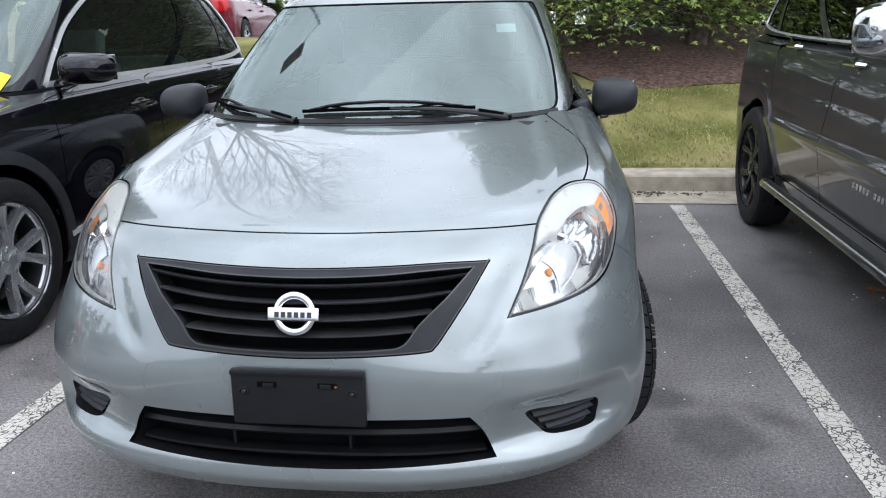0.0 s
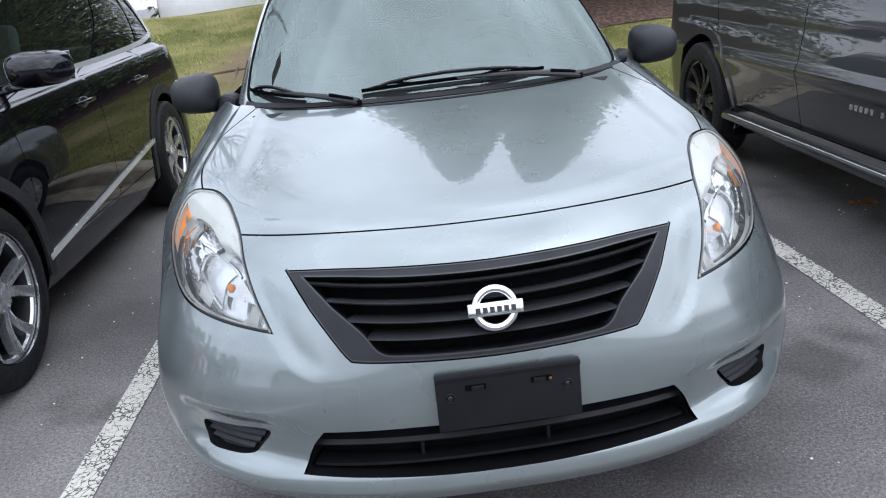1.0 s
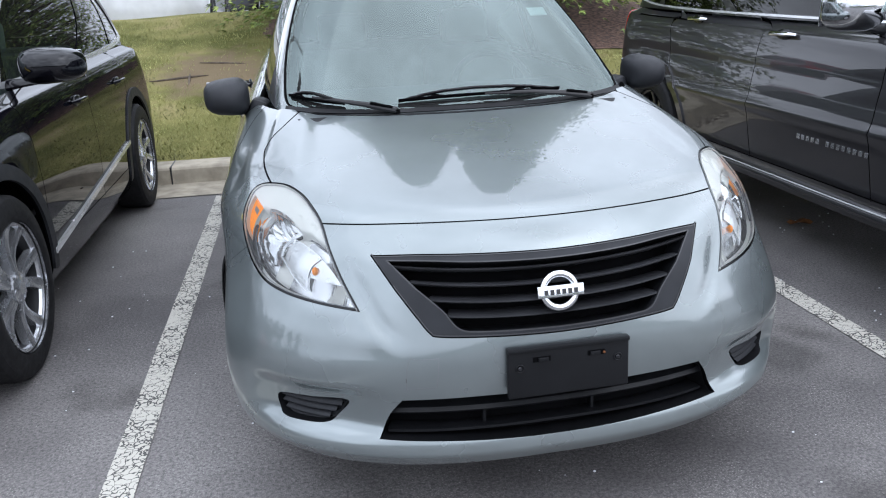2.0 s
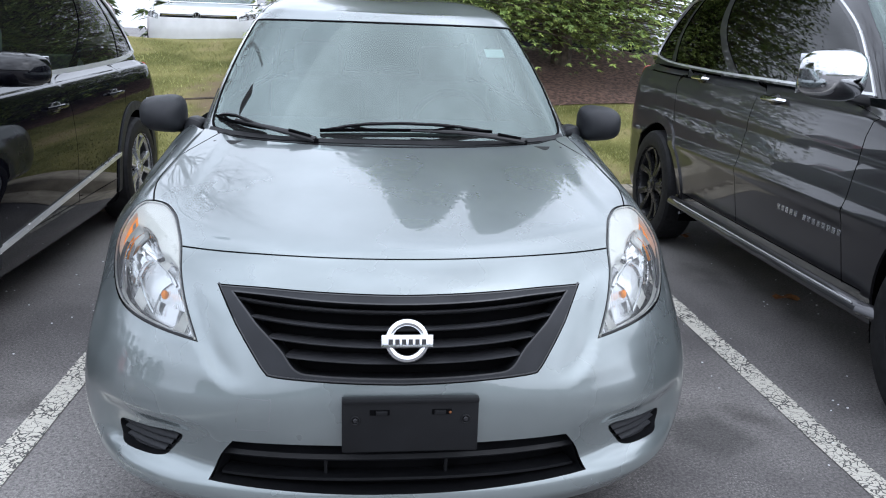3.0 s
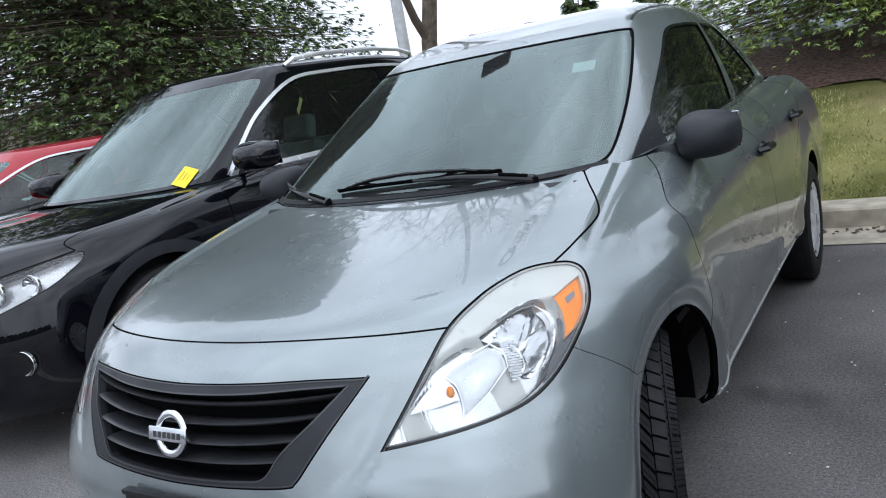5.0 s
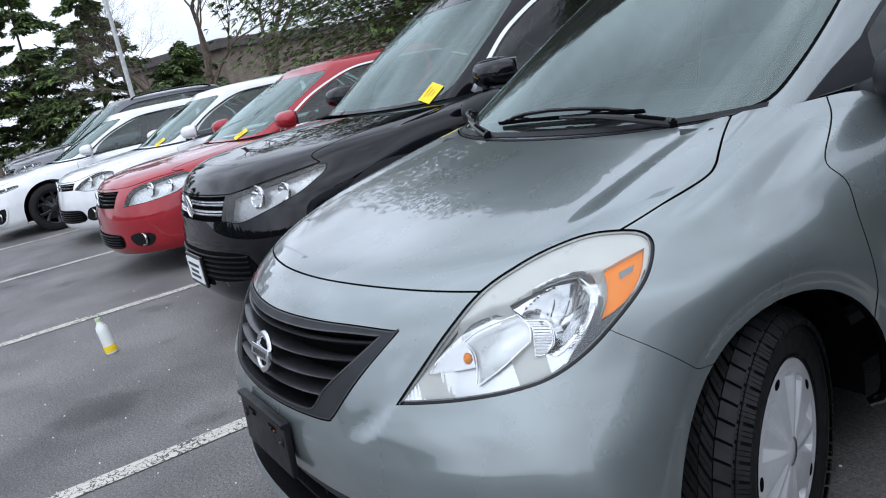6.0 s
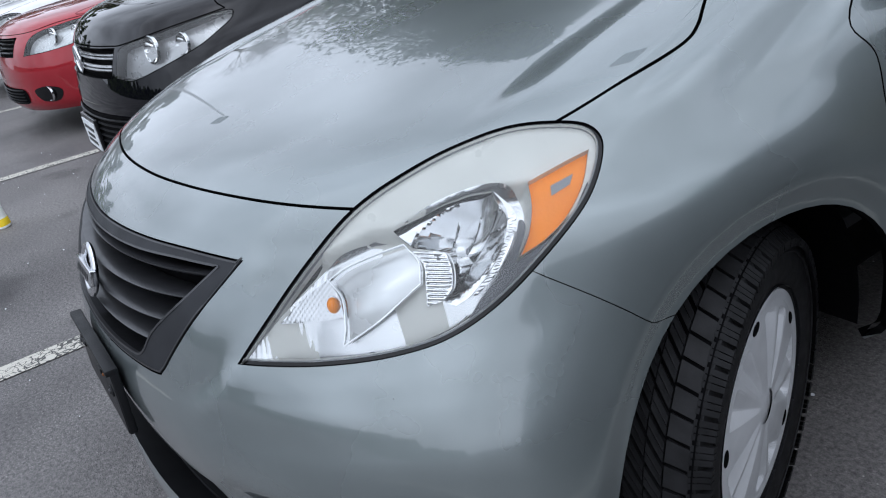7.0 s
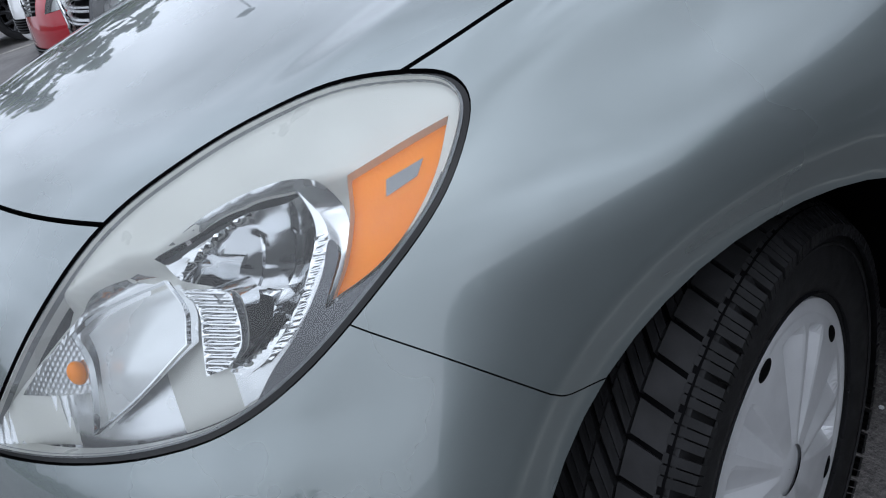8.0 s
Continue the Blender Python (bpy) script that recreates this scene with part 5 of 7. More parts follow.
    win_a = smooth_loop([(0.10, 1.05), (0.10, 1.6), (0.10, 1.93), (1.0, 1.95), (1.80, 1.97), (1.84, 1.5), (1.78, 1.18), (1.2, 1.0), (0.6, 0.98)], 4, True, (0, 2, 4))
    win_b = smooth_loop([(0.10, 2.02), (0.11, 2.4), (0.13, 2.72), (1.0, 2.70), (1.80, 2.62), (1.82, 2.3), (1.80, 2.04)], 4, True, (0, 2, 4, 6))
    win_c = smooth_loop([(0.16, 2.78), (0.30, 3.04), (1.0, 3.02), (1.70, 2.90), (1.78, 2.68), (1.0, 2.76)], 4, True, (0, 4))
    back = np.array([(0.3, 4.0), (0.3, 3.5), (1.0, 3.45), (1.75, 3.5), (1.8, 4.0)])
    wins = [win_a, win_b, win_c]
    build_panels(car, T, [scr] + both(wins + [np.concatenate([back, [(1.8, 4.3), (0.3, 4.3)]])]), [], [("roof", (4, 0.0))], {"*": paint_mat, "pillar": "gloss_black"}, 0.25 / fine, 0.05 / fine, 0.004, "pillar", 0.010)
    sheet("windscreen", T, scr, "windscreen", car, -0.001, 0.2, 0.06)
    if detail:
        sheet("windscreen_border", T, shrink(T, scr, 0.003), "gloss_black", car, -0.006, 0.2, 0.06, 0, "", shrink(T, scr, 0.045))
    for sgn in (1, -1):
        for k, loop in enumerate(wins):
            sheet("window", T, loop * (1, sgn), glass_mat, car, -0.004, 0.25, 0.06)
        if detail:
            dlo = smooth_loop([(0.02, 0.96), (0.03, 1.6), (0.04, 2.4), (0.10, 2.85), (0.28, 3.10)], 6, False)
            ribbon("window_trim", T, (dlo + (0.03, 0)) * (1, sgn), 0.022 * trim_w, trim, car, 0.010)
            over = smooth_loop([(0.02, 0.96), (0.6, 0.935), (1.2, 0.955), (1.80, 1.14), (1.90, 1.5), (1.90, 2.2), (1.86, 2.66), (1.75, 2.95), (1.0, 3.08), (0.28, 3.10)], 6, False)
            ribbon("window_trim", T, over * (1, sgn), 0.016 * trim_w, trim, car, 0.009)
        sheet("rear_window", T, back * (1, sgn), "dark_glass", car, -0.004, 0.3, 0.1)
        wheel(car, (sgn * (W - 0.098), axle, R), R, rim, 0.215, wheel_style, metal=wheel_mat, outer=sgn, spokes=spokes)
        wheel(car, (sgn * (W - 0.098), axle + base, R), R, rim, 0.215, wheel_style, metal=wheel_mat, outer=sgn, spokes=spokes)
        my = mirror_at_y or screen[0] + 0.42
        cap = mirror if isinstance(mirror, tuple) else (mirror, "black_plastic")
        mirror_cap(car, sgn * (W + 0.075), my, hood + 0.165, mirror_size, cap, 0.09)
        if detail:
            hz = handle_z or hood - 0.085
            for hy, hz in ((screen[0] + 1.02, hz), (screen[0] + 1.98, hz + rear_handle)):
                q = S.find((1, 2), [(hy, hz)], 6, 2.2)
                handle(car, sgn * (S.at(q[:, 0], q[:, 1])[0, 0] + 0.004), hy, hz, 0.21, handles, sgn)
            sheet("tail_lamp", S, smooth_loop([(5.2, 3.36), (5.3, 3.62), (7.2, 3.62), (7.5, 3.33), (6.6, 3.28)], 5) * (1, sgn), "red_lens", car, 0.008, 0.3, 0.05, 0.010)
        if cladding:
            for ay, w0 in ((axle, 1.2), (axle + base, 2.8)):
                outer_l = arch_loop(S, ay, R, ra + 0.055, 4, w0)
                inner_l = arch_loop(S, ay, R, ra - 0.004, 4, w0)
                ok = (outer_l[:, 0] > 0.02) & (inner_l[:, 0] > 0.02)
                sheet("arch_trim", S, np.concatenate([outer_l[ok], inner_l[ok][::-1]]) * (1, sgn), cladding, car, 0.010, 0.3, 0.04, 0.012)
        if lamp_loop is not None:
            lp = new("headlamp")
            lp.parent = car
            LL = lamp_loop * (1, sgn)
            wall("lamp_wall", S, shrink(S, lamp_loop, 0.004) * (1, sgn), "gloss_black", lp, -0.001, 0.05)
            sheet("lamp_shell", S, shrink(S, lamp_loop, 0.004) * (1, sgn), lamp_mat, lp, -0.045, 0.2, 0.03)
            c = np.abs(lamp_loop).mean(0)
            for ds_, dw_, rr in ((0.05, -0.07, 0.055), (0.10, 0.07, 0.045)):
                P = Vector(mirror_at(S, np.array([(c[0] + ds_, (c[1] + dw_) * sgn)]), -0.020)[0])
                dish(lp, "reflector", P, (sgn * 0.2, -0.95, 0.1), rr, 0.03, "lamp_chrome", 10)
            sheet("lens", S, shrink(S, lamp_loop, 0.003) * (1, sgn), "lamp_lens", lp, 0.001, 0.2, 0.03, 0.003)
        if fog is not None:
            fl = smooth_loop(fog, 4)
            sheet("fog_recess", S, fl * (1, sgn), "gloss_black", car, 0.003, 0.2, 0.03)
            c = fl.mean(0)
            P = Vector(mirror_at(S, np.array([(c[0], c[1] * sgn)]), 0.004)[0])
            dish(car, "fog_lamp", P, (sgn * 0.25, -0.96, 0), 0.050, 0.025, "lamp_chrome")
        if rails:
            pts = [Vector(mirror_at(T, np.array([(2.55, w_ * sgn)]), o)[0]) for w_, o in ((1.05, 0.0), (1.12, 0.045), (1.4, 0.060), (2.0, 0.060), (2.5, 0.055), (2.85, 0.035), (2.95, 0.0))]
            part("roof_rail", rod(pts, 0.015, 10), rails, car, "", True)
    if grille_box is not None:
        wall("grille_wall", S, gb, "gloss_black", car, -0.001, 0.05)
        # shade inside the grille opening, painted as a near-black sheet
        sheet("grille_backing", S, gb, "void_black", car, -0.05, 0.2, 0.05)
        lo, hi = gb[:, 0].min(), gb[:, 0].max()
        bar_h = 0.10 if bar_rows else 0.14
        for k in range(len(bar_rows) if bar_rows else grille_bars):
            f = bar_rows[k] if bar_rows else lo + (hi - lo) * (k + 0.7) / (grille_bars + 0.2)
            wk = max(abs(b[1]) for b in gb if abs(b[0] - f) < (hi - lo) * 0.6) * (0.96 if not mesh_grille else 0.9)
            slat("grille_bar", S, lambda w, f=f: f + 0 * w, wk, bars or "chrome", car, ((0.0, 0.012), (0.5 * bar_h, 0.004), (bar_h, 0.012), (bar_h, 0.03), (0.0, 0.03)), 20)
        if intake is not None:
            il = smooth_loop(intake + [(a, -b) for a, b in intake[::-1] if b > 0.01], 4)
            # no opening is cut; this near-black sheet paints the intake's inner shade
            sheet("low_intake", S, il, "void_black", car, 0.004, 0.2, 0.04)
            for k in range(5):
                f = il[:, 0].min() + 0.14 + k * (np.ptp(il[:, 0]) - 0.2) / 5
                slat("intake_bar", S, lambda w, f=f: f + 0 * w, np.abs(il[:, 1]).max() * 0.9, "black_plastic", car, ((0.0, -0.004), (0.05, -0.012), (0.08, -0.012), (0.10, -0.004)), 16)
        em = new("emblem")
        em.parent = car
        P = mirror_at(S, np.array([((lo + hi) / 2, 0.0)]), 0.004)[0]
        em.location = P
        part("ring", torus(0.058, 0.007, None, 40, 8), "chrome", em, "", True)
        part("disc", lathe([(0.0005, 0.002), (0.054, 0.002), (0.056, 0.008)], 32, "y"), "gloss_black", em)
        part("strokes", box((0.012, 0.006, 0.09), pose(0.018, 0, 0, 0, 20), 0.002), "chrome", em)
        part("strokes", box((0.012, 0.006, 0.09), pose(-0.018, 0, 0, 0, -20), 0.002), "chrome", em)
    if plate:
        P = mirror_at(S, np.array([(1.75, 0.0)]), 0.012)[0]
        pl = new("number_plate")
        pl.parent = car
        pl.location = P
        part("holder", box((0.33, 0.02, 0.175), None, 0.006), "gloss_black", pl)
        part("blank", box((0.29, 0.006, 0.13), pose(0, -0.011, 0)), "white_card", pl, "white dealer plate")
        for k, (bw, bz) in enumerate(((0.22, 0.03), (0.16, -0.005), (0.2, -0.035))):
            part("print_bar", box((bw, 0.003, 0.016), pose(0, -0.0145, bz)), "dark_print", pl)
    if card:
        q = np.array([card])
        P, N = mirror_at(T, q, 0.004)[0], Vector(mirror_normal(T, q)[0])
        cd = part("price_card", box((0.135, 0.085, 0.002), pose(0, 0, 0, 0, 0, 58)), "yellow_card", car, "bright yellow card behind the windscreen")
        cd.matrix_basis = Matrix.Translation(P) @ N.to_track_quat("Z", "Y").to_matrix().to_4x4()
        for k in range(3):
            b = part("card_print", box((0.07 - 0.015 * k, 0.006, 0.001), pose(0, 0.022 - 0.02 * k, 0.002, 0, 0, 0)), "card_ink", car)
            b.matrix_basis = cd.matrix_basis @ pose(0, 0, 0, 0, 0, 60)
    if cabin_in:
        cabin(car, screen[0] + 0.42, hood + 0.06, W * 0.72, screen[0] + 1.0, H)
    inner_body(car, 0.25, L - 0.3, W - 0.26, zb + 0.02, hood - 0.30, ((axle, R), (axle + base, R)), ra + 0.03, 0.20)
    return car, S, T


def flank_relief(crease, lean, under):
    """Body sides that lean in above a crease and tuck under below it."""
    def relief(s, w, P):
        z = P[:, 2]
        side = soft_step(1.25, 1.6, w) * soft_step(3.2, 2.95, w)
        up = np.clip(z - crease, 0, 0.2)
        low = np.clip(crease - 0.06 - z, 0, 0.4)
        return side * (0.012 * np.exp(-((z - crease) / 0.03) ** 2) - lean * up - under * low)
    return relief


TIG_LAMP = [(4.15, 0.305), (4.75, 0.315), (5.35, 0.345), (5.8, 0.55), (6.2, 0.755), (5.85, 0.79), (5.4, 0.765), (4.9, 0.70), (4.35, 0.53), (4.05, 0.40)]
tig, TS, TT = parked_car("crossover_car", "glossy black compact crossover car with silver roof rails and yellow card", "car", Matrix.Translation((-2.58, 0.43, 0)), 4.43, 0.905, 0.22, 0.955, 1.66, "black_paint", 0.355, 0.245, "twin",
                         axle=0.87, base=2.60, screen=(1.12, 1.86), tail=4.30, rake=0.42, trim="bright_trim", cladding="grey_plastic", lamp=TIG_LAMP, grille_bars=2, grille_box=[(5.32, 0.300), (4.15, 0.275)], bar_rows=(4.40, 4.55, 4.86, 5.01), bars="bright_trim", hood_edge=[(5.42, 0.0), (5.41, 0.25), (5.43, 0.345), (5.88, 0.55), (6.28, 0.755)], trim_w=1.3, lamp_mat="lamp_shadow", intake=[(2.75, 0.0), (2.72, 0.30), (2.5, 0.42), (1.75, 0.46), (1.5, 0.3), (1.45, 0.0)], fog=[(2.0, 0.52), (2.0, 0.62), (2.7, 0.63), (2.7, 0.53)],
                         rails="bright_trim", card=(0.16, 0.60), fine=1.6, plate=True, glass_mat="side_glass", mirror=("black_paint", "black_paint"), handle_z=0.90, mirror_size=(0.265, 0.18, 0.150))
ribbon("door_trim", TS, TS.find((1, 2), [(1.30 + 0.11 * k, 0.36 + 0.010 * k) for k in range(17)], 2, 1.8), 0.024, "bright_trim", tig, 0.014, "thin chrome strip low on the doors")
ribbon("door_trim", TS, TS.find((1, 2), [(1.30 + 0.11 * k, 0.36 + 0.010 * k) for k in range(17)], 2, 1.8) * (1, -1), 0.024, "bright_trim", tig, 0.014, "thin chrome strip low on the doors")

jeep, JS, JT = parked_car("large_suv", "dark charcoal large SUV with chrome mirrors and handles", "car", pose(2.757, -0.33, 0, 0, 0, -1.1), 4.82, 0.97, 0.26, 1.06, 1.76, "charcoal_paint", 0.375, 0.255, "twin", wheel_mat="dark_alloy",
                          axle=0.90, base=2.915, screen=(1.35, 2.05), tail=4.70, rake=0.40, trim="bright_trim", lamp=[(5.0, 0.50), (5.9, 0.50), (6.2, 0.62), (6.2, 0.78), (5.5, 0.76), (5.1, 0.64)], grille_bars=0, grille_box=[(6.1, 0.44), (4.9, 0.42)],
                          fine=1.6, glass_mat="dark_glass", mirror=("chrome", "black_plastic"), handles="chrome", cladding="charcoal_paint", handle_z=1.075, rear_handle=0.05, mirror_at_y=1.70, mirror_size=(0.25, 0.19, 0.20), trim_w=0.55, relief=flank_relief(0.70, 0.13, 0.10))
sill_bar = [(-1.00, 1.30 + 0.2 * k, 0.375) for k in range(11)]
part("side_step", rod([(-0.93, 1.22, 0.36)] + sill_bar + [(-0.93, 3.40, 0.37)], 0.030, 12, None, True, 0.7), "charcoal_paint", jeep, "body-coloured side step", True)
part("step_trim", rod([(-1.022, 1.32, 0.392)] + [(-1.024, 1.4 + 0.2 * k, 0.392) for k in range(10)], 0.004, 8), "bright_trim", jeep, "bright strip along the step", True)
for k in range(14):
    if k == 5:
        continue
    yk = 2.06 - 0.0385 * k
    q = JS.find((1, 2), [(yk, 0.605)], 4, 1.9)
    px = JS.at(q[:, 0], q[:, 1])[0, 0]
    part("raised_mark", box((0.004, 0.022, 0.024), pose(-px - 0.002, yk, 0.605), 0.001), "silver_print", jeep, "small silver raised bar")

parked_car("red_saloon", "red saloon car with a mesh grille and yellow card", "car", Matrix.Translation((-5.42, 0.30, 0)), 4.8, 0.91, 0.19, 0.845, 1.46, "red_paint", 0.325, 0.21, "twin", axle=0.93, base=2.78, screen=(1.12, 1.95), tail=4.25, rake=0.85, deck=1.0,
           trim="chrome", lamp=[(4.2, 0.40), (5.6, 0.47), (6.15, 0.64), (6.4, 0.82), (5.6, 0.86), (4.75, 0.85), (4.35, 0.66)], grille_bars=4, grille_box=[(5.6, 0.33), (4.2, 0.29)], bars="gloss_black", hood_edge=[(5.85, 0.0), (5.85, 0.30), (5.95, 0.45), (6.38, 0.62), (6.62, 0.80)], intake=[(2.1, 0.0), (2.05, 0.2), (1.9, 0.33), (1.1, 0.33), (0.95, 0.2), (0.9, 0.0)], fog=[(1.85, 0.42), (2.05, 0.53), (1.75, 0.63), (1.1, 0.59), (1.15, 0.47)],
           card=(0.16, 0.40), mirror=("red_paint", "red_paint"), handles="red_paint", mesh_grille=True)
parked_car("white_hatchback", "white hatchback car with yellow card", "car", Matrix.Translation((-8.15, 0.22, 0)), 4.26, 0.90, 0.19, 0.84, 1.46, "white_paint", 0.32, 0.21, "twin", axle=0.86, base=2.63, screen=(1.05, 1.80), tail=4.15, rake=0.4,
           lamp=[(4.7, 0.42), (5.8, 0.53), (6.5, 0.68), (6.1, 0.82), (4.85, 0.82), (4.3, 0.67)], grille_bars=2, grille_box=[(5.55, 0.40), (4.7, 0.40)], hood_edge=[(5.75, 0.0), (5.78, 0.38), (6.05, 0.50), (6.72, 0.68)], intake=[(2.5, 0.0), (2.5, 0.35), (2.3, 0.5), (1.3, 0.5), (1.2, 0.0)], fog=[(1.5, 0.55), (2.45, 0.59), (2.5, 0.71), (1.3, 0.66)], card=(0.16, 0.45), mirror=("white_paint", "white_paint"), fine=0.8, handles="white_paint")
sports = parked_car("white_sports_hatchback", "white five-door hatchback with black lower air vents", "car", Matrix.Translation((-10.95, -0.62, 0)), 4.52, 0.90, 0.17, 0.82, 1.43, "white_paint", 0.325, 0.225, "twin", wheel_mat="dark_alloy", axle=0.92, base=2.70, screen=(1.12, 1.95), tail=4.4, rake=0.75,
           lamp=[(4.7, 0.40), (5.2, 0.42), (5.5, 0.60), (5.8, 0.80), (5.3, 0.82), (4.9, 0.62)], grille_bars=1, grille_box=[(5.2, 0.36), (4.6, 0.34)], bars="gloss_black", fog=[(1.0, 0.46), (1.2, 0.66), (2.9, 0.72), (2.6, 0.56)], mirror=("white_paint", "white_paint"), fine=0.8, handles="white_paint")
VENT_FRAME = smooth_loop([(1.0, 0.46), (1.2, 0.66), (2.9, 0.72), (2.6, 0.56)], 4)
for sgn in (1, -1):
    ribbon("vent_frame", sports[1], np.concatenate([VENT_FRAME, VENT_FRAME[:1]]) * (1, sgn), 0.022, "white_paint", sports[0], 0.012, "white frame of the black vent")
parked_car("dark_suv", "dark grey SUV parked in the row", "car", Matrix.Translation((-13.75, -0.10, 0)), 4.6, 0.92, 0.24, 0.98, 1.68, "grey_paint", 0.36, 0.24, "twin", axle=0.9, base=2.7, screen=(1.15, 1.9), tail=4.45,
           lamp=[(4.9, 0.42), (5.5, 0.44), (5.9, 0.60), (6.1, 0.78), (5.6, 0.80), (5.1, 0.66)], grille_bars=3, grille_box=[(5.8, 0.38), (4.2, 0.34)], rails="gloss_black", group="dark cars at the end of the row", fine=0.8, handles="grey_paint", mirror=("grey_paint", "black_plastic"))
parked_car("dark_suv", "dark grey SUV at the end of the row", "car", Matrix.Translation((-16.5, -0.05, 0)), 4.6, 0.92, 0.24, 0.98, 1.64, "grey_paint", 0.36, 0.24, "twin", axle=0.9, base=2.7, screen=(1.15, 1.9), tail=4.45,
           lamp=[(4.9, 0.42), (5.5, 0.44), (5.9, 0.60), (6.1, 0.78), (5.6, 0.80), (5.1, 0.66)], grille_bars=3, grille_box=[(5.8, 0.38), (4.2, 0.34)], group="dark cars at the end of the row", fine=0.8, handles="grey_paint", mirror=("grey_paint", "black_plastic"))

# cars on the upper lot, behind the grass bank
UP = 0.80
parked_car("white_hatchback", "white hatchback facing the bank on the upper lot", "car", Matrix.Translation((-2.75, 11.0, UP)), 4.26, 0.90, 0.19, 0.84, 1.46, "white_paint", 0.32, 0.21, "twin", axle=0.86, base=2.63, screen=(1.05, 1.80), tail=4.15, rake=0.4,
           lamp=[(4.6, 0.45), (5.3, 0.46), (5.8, 0.60), (6.1, 0.78), (5.6, 0.80), (5.0, 0.72)], grille_bars=2, grille_box=[(5.5, 0.42), (4.9, 0.42)], mirror=("white_paint", "white_paint"), handles="white_paint")
parked_car("grey_suv", "grey SUV with a bright chrome grille on the upper lot", "car", Matrix.Translation((-2.6, 22.0, UP)), 4.9, 0.98, 0.24, 1.05, 1.75, "grey_paint", 0.37, 0.25, "twin", axle=0.9, base=2.95, screen=(1.2, 1.9), tail=4.7,
           lamp=[(4.9, 0.42), (5.5, 0.44), (5.9, 0.60), (6.1, 0.78), (5.6, 0.80), (5.1, 0.66)], grille_bars=3, grille_box=[(5.8, 0.42), (4.2, 0.42)], detail=False, fine=0.6, doors=False)
parked_car("silver_suv", "silver SUV on the upper lot", "car", Matrix.Translation((-0.55, 21.5, UP)), 4.6, 0.92, 0.24, 0.98, 1.68, "silver_paint", 0.36, 0.24, "twin", axle=0.9, base=2.7, screen=(1.15, 1.9), tail=4.45,
           lamp=[(4.9, 0.42), (5.5, 0.44), (5.9, 0.60), (6.1, 0.78), (5.6, 0.80), (5.1, 0.66)], grille_bars=2, grille_box=[(5.8, 0.38), (4.2, 0.34)], detail=False, fine=0.6, doors=False)
parked_car("red_suv", "dark red SUV seen from behind on the upper lot", "car", pose(-6.25, 12.9, UP, 0, 0, 186) @ Matrix.Translation((0, -4.6, 0)), 4.6, 0.92, 0.24, 0.98, 1.70, "maroon_paint", 0.36, 0.24, "twin", axle=0.9, base=2.7, screen=(1.15, 1.9), tail=4.45, rails="chrome", trim="chrome", fine=0.7)
parked_car("white_suv", "white SUV far back on the upper lot", "car", pose(-1.9, 27.0, UP, 0, 0, 90), 4.6, 0.92, 0.24, 0.98, 1.70, "white_paint", 0.36, 0.24, "twin", axle=0.9, base=2.7, screen=(1.15, 1.9), tail=4.45, detail=False, fine=0.6, doors=False)
parked_car("black_suv", "black SUV behind the evergreen trees", "car", pose(6.2, 15.5, UP, 0, 0, 70), 4.9, 0.98, 0.24, 1.05, 1.80, "black_paint", 0.37, 0.25, "twin", axle=0.9, base=2.95, screen=(1.2, 1.9), tail=4.7, detail=False, fine=0.6, doors=False)


